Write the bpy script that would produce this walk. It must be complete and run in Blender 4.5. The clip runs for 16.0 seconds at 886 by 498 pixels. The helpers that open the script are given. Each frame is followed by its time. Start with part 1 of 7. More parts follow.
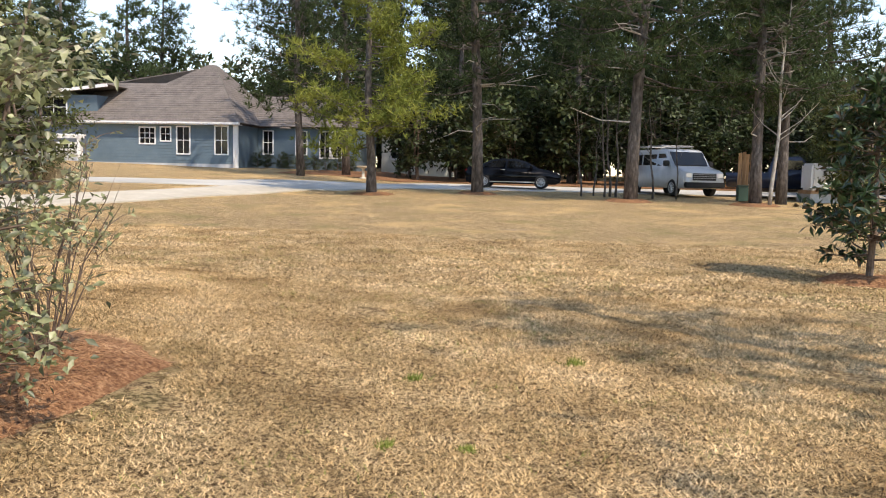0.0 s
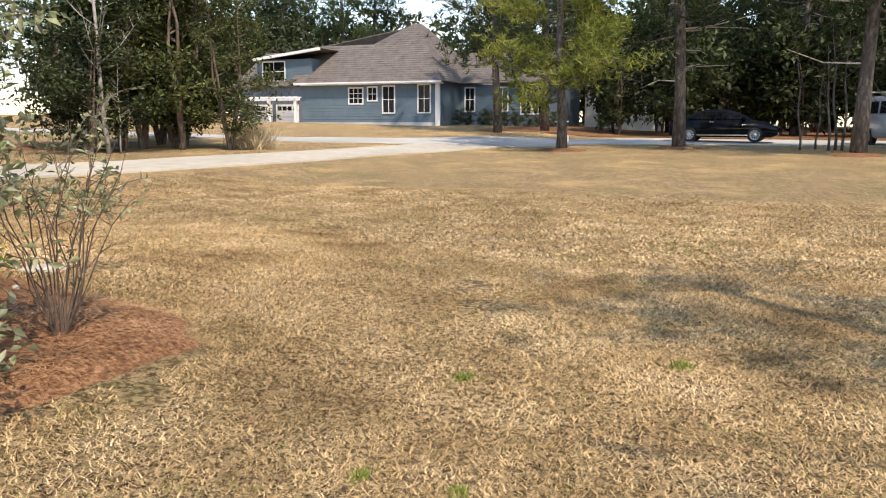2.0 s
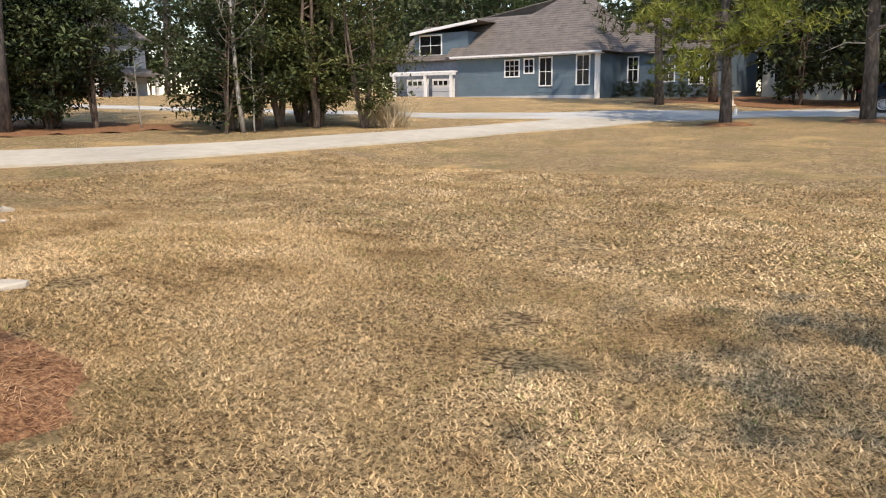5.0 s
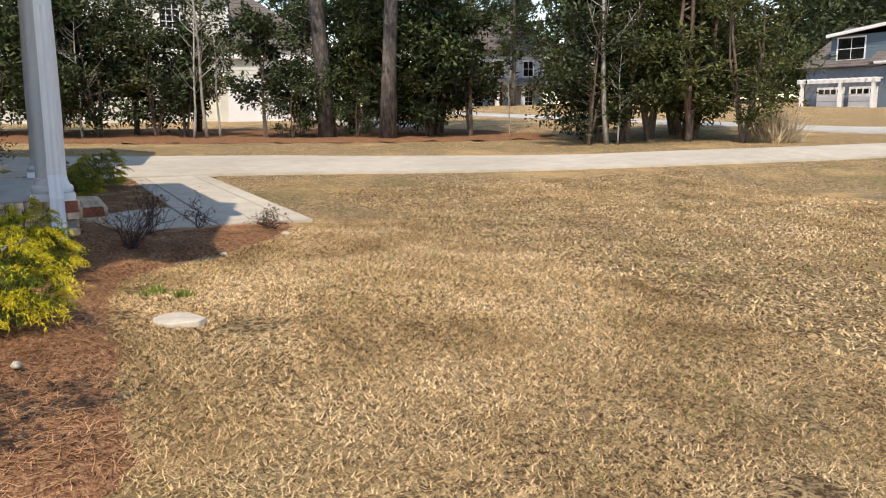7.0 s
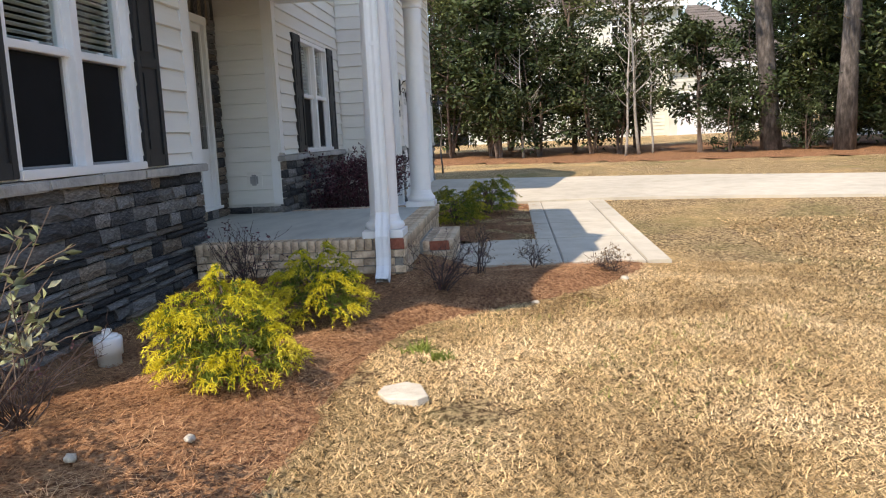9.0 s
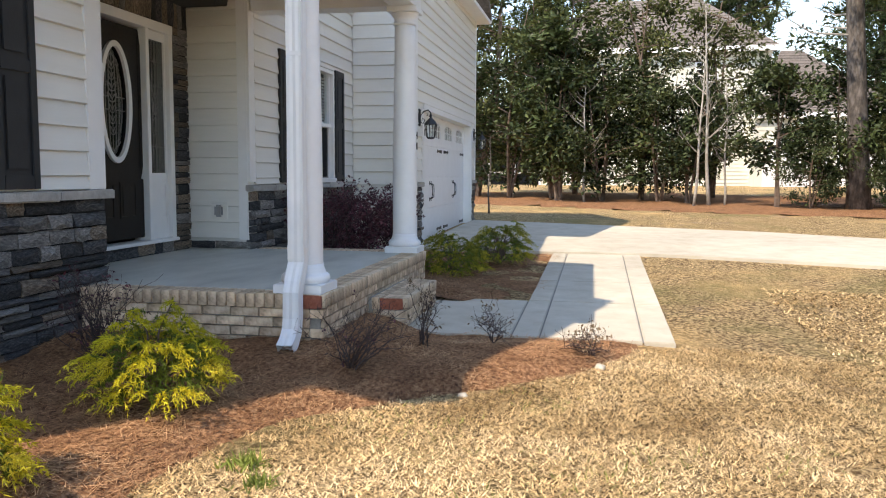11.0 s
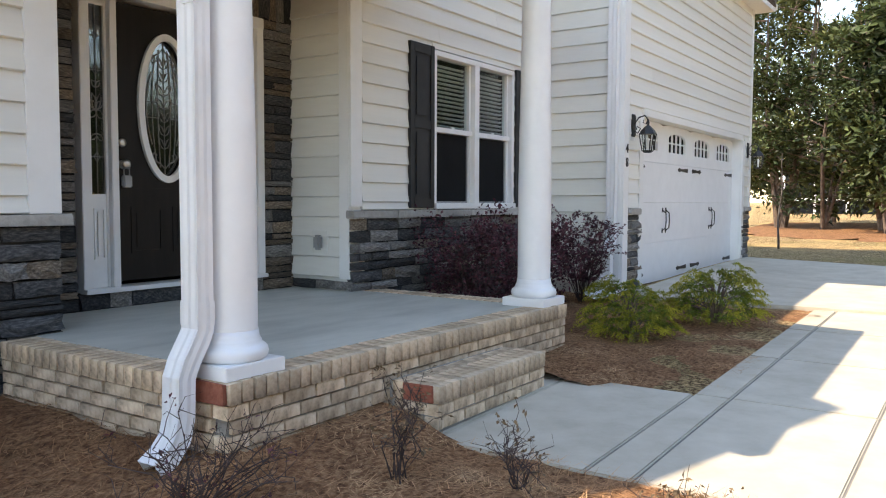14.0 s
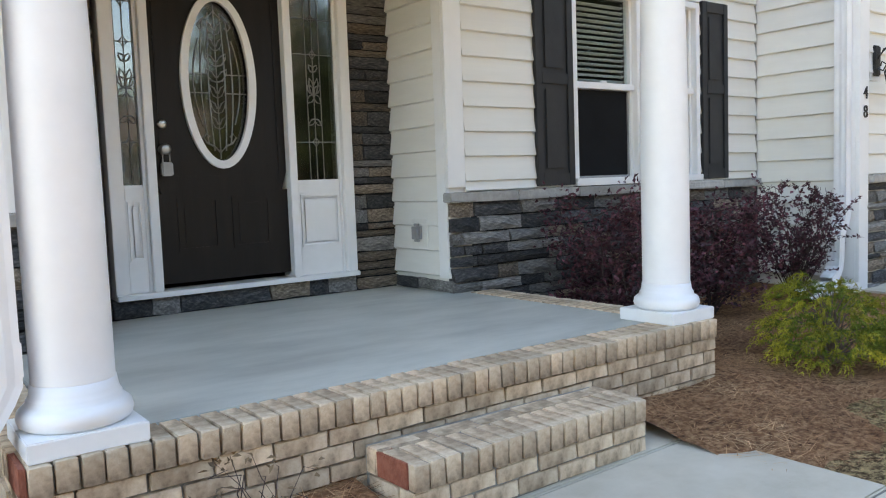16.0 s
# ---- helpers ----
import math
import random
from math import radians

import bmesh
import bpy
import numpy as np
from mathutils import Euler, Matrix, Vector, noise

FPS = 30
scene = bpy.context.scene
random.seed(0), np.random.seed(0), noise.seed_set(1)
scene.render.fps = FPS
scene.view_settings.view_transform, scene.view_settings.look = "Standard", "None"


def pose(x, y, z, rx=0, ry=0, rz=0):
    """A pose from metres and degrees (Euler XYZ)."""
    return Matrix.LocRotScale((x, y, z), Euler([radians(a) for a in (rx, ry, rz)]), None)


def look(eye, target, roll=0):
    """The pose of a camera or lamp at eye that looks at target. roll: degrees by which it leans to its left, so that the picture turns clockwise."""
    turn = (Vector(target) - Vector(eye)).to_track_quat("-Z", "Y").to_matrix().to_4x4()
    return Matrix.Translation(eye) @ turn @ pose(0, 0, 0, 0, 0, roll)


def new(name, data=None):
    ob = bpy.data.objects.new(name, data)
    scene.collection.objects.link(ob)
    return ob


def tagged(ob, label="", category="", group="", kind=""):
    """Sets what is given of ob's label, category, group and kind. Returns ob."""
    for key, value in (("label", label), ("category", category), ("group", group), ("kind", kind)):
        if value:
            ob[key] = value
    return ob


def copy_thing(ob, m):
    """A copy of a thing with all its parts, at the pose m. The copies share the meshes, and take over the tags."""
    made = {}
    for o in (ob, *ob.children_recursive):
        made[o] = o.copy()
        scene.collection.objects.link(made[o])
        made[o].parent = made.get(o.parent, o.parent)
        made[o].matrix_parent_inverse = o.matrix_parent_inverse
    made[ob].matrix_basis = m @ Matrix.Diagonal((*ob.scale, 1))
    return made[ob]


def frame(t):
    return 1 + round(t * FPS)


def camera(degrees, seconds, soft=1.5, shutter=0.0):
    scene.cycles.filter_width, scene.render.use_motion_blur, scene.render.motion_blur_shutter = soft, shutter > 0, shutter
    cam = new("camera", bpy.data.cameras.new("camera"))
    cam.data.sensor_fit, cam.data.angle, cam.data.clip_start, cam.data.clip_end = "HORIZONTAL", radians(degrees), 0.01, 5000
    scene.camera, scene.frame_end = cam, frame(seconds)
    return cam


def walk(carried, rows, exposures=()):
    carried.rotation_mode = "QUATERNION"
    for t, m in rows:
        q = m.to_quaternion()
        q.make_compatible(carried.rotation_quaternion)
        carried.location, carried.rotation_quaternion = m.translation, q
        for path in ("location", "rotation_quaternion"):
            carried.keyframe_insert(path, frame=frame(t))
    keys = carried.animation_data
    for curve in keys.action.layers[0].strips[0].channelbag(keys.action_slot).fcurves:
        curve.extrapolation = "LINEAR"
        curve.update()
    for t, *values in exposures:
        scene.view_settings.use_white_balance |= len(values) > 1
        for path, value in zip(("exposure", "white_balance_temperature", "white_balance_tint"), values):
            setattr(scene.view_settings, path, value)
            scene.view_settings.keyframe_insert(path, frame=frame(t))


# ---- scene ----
cam = camera(57.8, 16.0, soft=1.1)
PATH = [
    (0, (0.479, -0.614, 1.388), (0.216, 1.36, 1.202), 1.3),
    (0.5, (0.695, -0.353, 1.382), (0.247, 1.576, 1.109), 1.1),
    (1, (0.825, 0.0, 1.399), (0.331, 1.913, 1.088), 0.2),
    (1.5, (0.978, 0.246, 1.383), (0.332, 2.115, 1.081), 0.0),
    (2, (1.129, 0.551, 1.387), (0.364, 2.374, 1.087), 0.2),
    (2.5, (1.14, 0.907, 1.387), (0.358, 2.72, 1.069), 0.4),
    (3, (1.195, 1.096, 1.399), (0.38, 2.89, 1.053), -0.1),
    (3.5, (1.329, 1.265, 1.403), (0.395, 2.996, 1.039), -0.1),
    (3.7, (1.375, 1.342, 1.407), (0.405, 3.052, 1.042), -0.2),
    (5.8, (1.01, 3.209, 1.484), (-0.262, 4.709, 1.122), -0.3),
    (6, (0.948, 3.375, 1.488), (-0.381, 4.825, 1.128), -0.1),
    (6.5, (0.845, 3.816, 1.49), (-0.691, 5.052, 1.155), 0.3),
    (7, (0.612, 4.244, 1.473), (-1.136, 5.157, 1.138), -0.2),
    (7.5, (0.433, 4.591, 1.477), (-1.462, 5.132, 1.136), -0.3),
    (8, (0.274, 4.958, 1.534), (-1.687, 5.121, 1.177), -0.7),
    (8.5, (0.015, 5.255, 1.569), (-1.953, 5.216, 1.212), -1.6),
    (9, (-0.191, 5.547, 1.58), (-2.164, 5.372, 1.301), -2.8),
    (9.5, (-0.422, 5.826, 1.602), (-2.386, 5.521, 1.381), -2.7),
    (10, (-0.812, 6.017, 1.598), (-2.775, 5.684, 1.416), -0.6),
    (10.2, (-0.969, 6.099, 1.593), (-2.932, 5.764, 1.41), 0.1),
    (12.3, (-3.038, 6.914, 1.551), (-4.924, 6.271, 1.389), -1.3),
    (12.5, (-3.21, 6.963, 1.571), (-5.067, 6.236, 1.421), -1.4),
    (13, (-3.679, 7.087, 1.551), (-5.46, 6.184, 1.432), -1.2),
    (13.5, (-4.129, 7.194, 1.525), (-5.887, 6.246, 1.405), -0.7),
    (14, (-4.572, 7.248, 1.519), (-6.223, 6.125, 1.4), 0.2),
    (14.5, (-5.012, 7.292, 1.539), (-6.504, 5.966, 1.418), -0.2),
    (15, (-5.507, 7.244, 1.536), (-6.955, 5.871, 1.401), -2.0),
    (15.5, (-5.971, 7.2, 1.511), (-7.297, 5.712, 1.341), -2.6),
    (16, (-6.453, 7.119, 1.513), (-7.642, 5.519, 1.346), -2.1),
]
walk(cam, [(t, look(eye, target, roll)) for t, eye, target, roll in PATH],
     [(0.0, 1.18, 7600, 14), (6.0, 0.95, 7600, 14), (8.0, 1.05, 7600, 14), (9.0, 1.36, 7600, 14), (10.0, 1.48, 7650, 13), (12.5, 1.66, 7900, 13), (13.5, 1.82, 8100, 13), (14.5, 2.12, 8300, 12), (16.0, 2.42, 8500, 11)])

# ---- light ----
SUN = Vector((0.60, -0.50, 1.0)).normalized()
world = bpy.data.worlds.new("sky")
scene.world = world
world.use_nodes = True
wn = world.node_tree.nodes
sky = wn.new("ShaderNodeTexSky")
sky.sky_type, sky.sun_disc = "NISHITA", False
sky.sun_elevation = math.asin(SUN.z)
sky.sun_rotation = math.atan2(SUN.x, SUN.y)
sky.air_density, sky.dust_density, sky.ozone_density = 1.0, 0.2, 1.6
wn["Background"].inputs["Strength"].default_value = 0.15
world.node_tree.links.new(sky.outputs[0], wn["Background"].inputs[0])
sun_data = bpy.data.lights.new("sun", "SUN")
sun_data.energy, sun_data.angle, sun_data.color = 2.25, radians(0.5), (1.0, 0.94, 0.85)
sun = new("sun", sun_data)
sun.matrix_world = look(SUN * 60, (0, 0, 0))
scene.view_settings.exposure = 0.0


# ---- materials ----
def surf(name, cols, scale=6.0, rough=0.7, bump=0.15, bscale=40.0, metal=0.0, vary=0.0, island=0.0, big=0.6, stretch=(1, 1, 1), trans=0.0, spec=0.5, coat=0.0, world_space=False):
    """Noise-mixed colours at two scales, bump, and per-piece variation."""
    m = bpy.data.materials.new(name)
    m.use_nodes = True
    t = m.node_tree
    n, l = t.nodes, t.links
    b = n["Principled BSDF"]
    b.inputs["Roughness"].default_value = rough
    b.inputs["Metallic"].default_value = metal
    b.inputs["Specular IOR Level"].default_value = spec
    b.inputs["Coat Weight"].default_value = coat
    if world_space:
        co = n.new("ShaderNodeNewGeometry").outputs["Position"]
    else:
        co = n.new("ShaderNodeTexCoord").outputs["Object"]
    mp = n.new("ShaderNodeMapping")
    mp.inputs["Scale"].default_value = stretch
    l.new(co, mp.inputs["Vector"])
    nz = n.new("ShaderNodeTexNoise")
    nz.inputs["Scale"].default_value, nz.inputs["Detail"].default_value = scale, 8
    nz.inputs["Roughness"].default_value = 0.62
    l.new(mp.outputs[0], nz.inputs["Vector"])
    ramp = n.new("ShaderNodeValToRGB")
    e = ramp.color_ramp.elements
    while len(e) < len(cols):
        e.new(0.5)
    for i, c in enumerate(cols):
        e[i].position = 0.32 + 0.36 * i / max(1, len(cols) - 1)
        e[i].color = (*c, 1)
    l.new(nz.outputs["Fac"], ramp.inputs["Fac"])
    col = ramp.outputs["Color"]
    nb = n.new("ShaderNodeTexNoise")
    nb.inputs["Scale"].default_value, nb.inputs["Detail"].default_value = scale * 0.13, 3
    l.new(mp.outputs[0], nb.inputs["Vector"])
    rng = n.new("ShaderNodeMapRange")
    rng.inputs["From Min"].default_value, rng.inputs["From Max"].default_value = 0.3, 0.7
    rng.inputs["To Min"].default_value, rng.inputs["To Max"].default_value = 1 - 0.35 * big, 1 + 0.25 * big
    l.new(nb.outputs["Fac"], rng.inputs["Value"])
    val = rng.outputs["Result"]

    def times(a, source, amount):
        r = n.new("ShaderNodeMapRange")
        r.inputs["To Min"].default_value, r.inputs["To Max"].default_value = 1 - amount, 1 + amount
        l.new(source, r.inputs["Value"])
        k = n.new("ShaderNodeMath")
        k.operation = "MULTIPLY"
        l.new(a, k.inputs[0])
        l.new(r.outputs["Result"], k.inputs[1])
        return k.outputs[0]

    if vary:
        val = times(val, n.new("ShaderNodeObjectInfo").outputs["Random"], vary)
    if island:
        val = times(val, n.new("ShaderNodeNewGeometry").outputs["Random Per Island"], island)
    hsv = n.new("ShaderNodeHueSaturation")
    l.new(col, hsv.inputs["Color"])
    l.new(val, hsv.inputs["Value"])
    l.new(hsv.outputs["Color"], b.inputs["Base Color"])
    if bump:
        nn = n.new("ShaderNodeTexNoise")
        nn.inputs["Scale"].default_value, nn.inputs["Detail"].default_value = bscale, 5
        l.new(mp.outputs[0], nn.inputs["Vector"])
        bp = n.new("ShaderNodeBump")
        bp.inputs["Strength"].default_value, bp.inputs["Distance"].default_value = bump, 0.02
        l.new(nn.outputs["Fac"], bp.inputs["Height"])
        l.new(bp.outputs["Normal"], b.inputs["Normal"])
    if trans:
        tr = n.new("ShaderNodeBsdfTranslucent")
        l.new(hsv.outputs["Color"], tr.inputs["Color"])
        mx = n.new("ShaderNodeMixShader")
        mx.inputs[0].default_value = trans
        l.new(b.outputs[0], mx.inputs[1])
        l.new(tr.outputs[0], mx.inputs[2])
        l.new(mx.outputs[0], n["Material Output"].inputs["Surface"])
    return m


def lawn_material():
    """Dormant turf: straw, green patches, grey bare soil, at several scales."""
    m = bpy.data.materials.new("dormant_turf")
    m.use_nodes = True
    t = m.node_tree
    n, l = t.nodes, t.links
    b = n["Principled BSDF"]
    b.inputs["Roughness"].default_value = 0.95
    b.inputs["Specular IOR Level"].default_value = 0.1
    pos = n.new("ShaderNodeNewGeometry").outputs["Position"]

    def noise_at(scale, detail, lo, hi, rough=0.6):
        z = n.new("ShaderNodeTexNoise")
        z.inputs["Scale"].default_value, z.inputs["Detail"].default_value = scale, detail
        z.inputs["Roughness"].default_value = rough
        l.new(pos, z.inputs["Vector"])
        r = n.new("ShaderNodeMapRange")
        r.inputs["From Min"].default_value, r.inputs["From Max"].default_value = lo, hi
        l.new(z.outputs["Fac"], r.inputs["Value"])
        return r.outputs["Result"]

    def mix(fac, a, c):
        k = n.new("ShaderNodeMixRGB")
        l.new(fac, k.inputs[0])
        for s, v in ((1, a), (2, c)):
            if isinstance(v, tuple):
                k.inputs[s].default_value = (*v, 1)
            else:
                l.new(v, k.inputs[s])
        return k.outputs[0]

    c = mix(noise_at(26, 8, 0.465, 0.535, 0.82), LAWN_DARK, LAWN_LIGHT)
    c = mix(noise_at(5, 9, 0.44, 0.74, 0.85), c, (0.20, 0.125, 0.075))
    c = mix(noise_at(0.55, 4, 0.50, 0.78), c, LAWN_TAN)
    c = mix(noise_at(0.8, 6, 0.50, 0.78, 0.7), c, LAWN_GREEN)
    c = mix(noise_at(0.9, 7, 0.60, 0.78, 0.75), c, LAWN_SOIL)
    l.new(c, b.inputs["Base Color"])
    bp = n.new("ShaderNodeBump")
    bp.inputs["Strength"].default_value, bp.inputs["Distance"].default_value = 0.9, 0.04
    l.new(noise_at(60, 8, 0.2, 0.8, 0.8), bp.inputs["Height"])
    l.new(bp.outputs[0], b.inputs["Normal"])
    return m


LAWN_DARK, LAWN_LIGHT, LAWN_TAN = (0.10, 0.058, 0.028), (0.84, 0.61, 0.32), (0.73, 0.485, 0.225)
LAWN_GREEN, LAWN_SOIL = (0.25, 0.22, 0.09), (0.36, 0.27, 0.22)


def glass_material(name, tint=(0.9, 0.95, 0.95), rough=0.02, ior=1.7):
    m = bpy.data.materials.new(name)
    m.use_nodes = True
    n, l = m.node_tree.nodes, m.node_tree.links
    tr = n.new("ShaderNodeBsdfTransparent")
    tr.inputs[0].default_value = (*tint, 1)
    gl = n.new("ShaderNodeBsdfGlossy")
    gl.inputs["Roughness"].default_value = rough
    lw = n.new("ShaderNodeLayerWeight")
    lw.inputs["Blend"].default_value = 0.5
    pw = n.new("ShaderNodeMath")
    pw.operation = "POWER"
    pw.inputs[1].default_value = 5.0
    l.new(lw.outputs["Facing"], pw.inputs[0])
    fr = n.new("ShaderNodeMath")
    fr.operation = "MULTIPLY_ADD"
    base = ((ior - 1) / (ior + 1)) ** 2
    fr.inputs[1].default_value, fr.inputs[2].default_value = 1 - base, base
    l.new(pw.outputs[0], fr.inputs[0])
    mx = n.new("ShaderNodeMixShader")
    l.new(fr.outputs[0], mx.inputs[0])
    l.new(tr.outputs[0], mx.inputs[1])
    l.new(gl.outputs[0], mx.inputs[2])
    l.new(mx.outputs[0], n["Material Output"].inputs["Surface"])
    return m


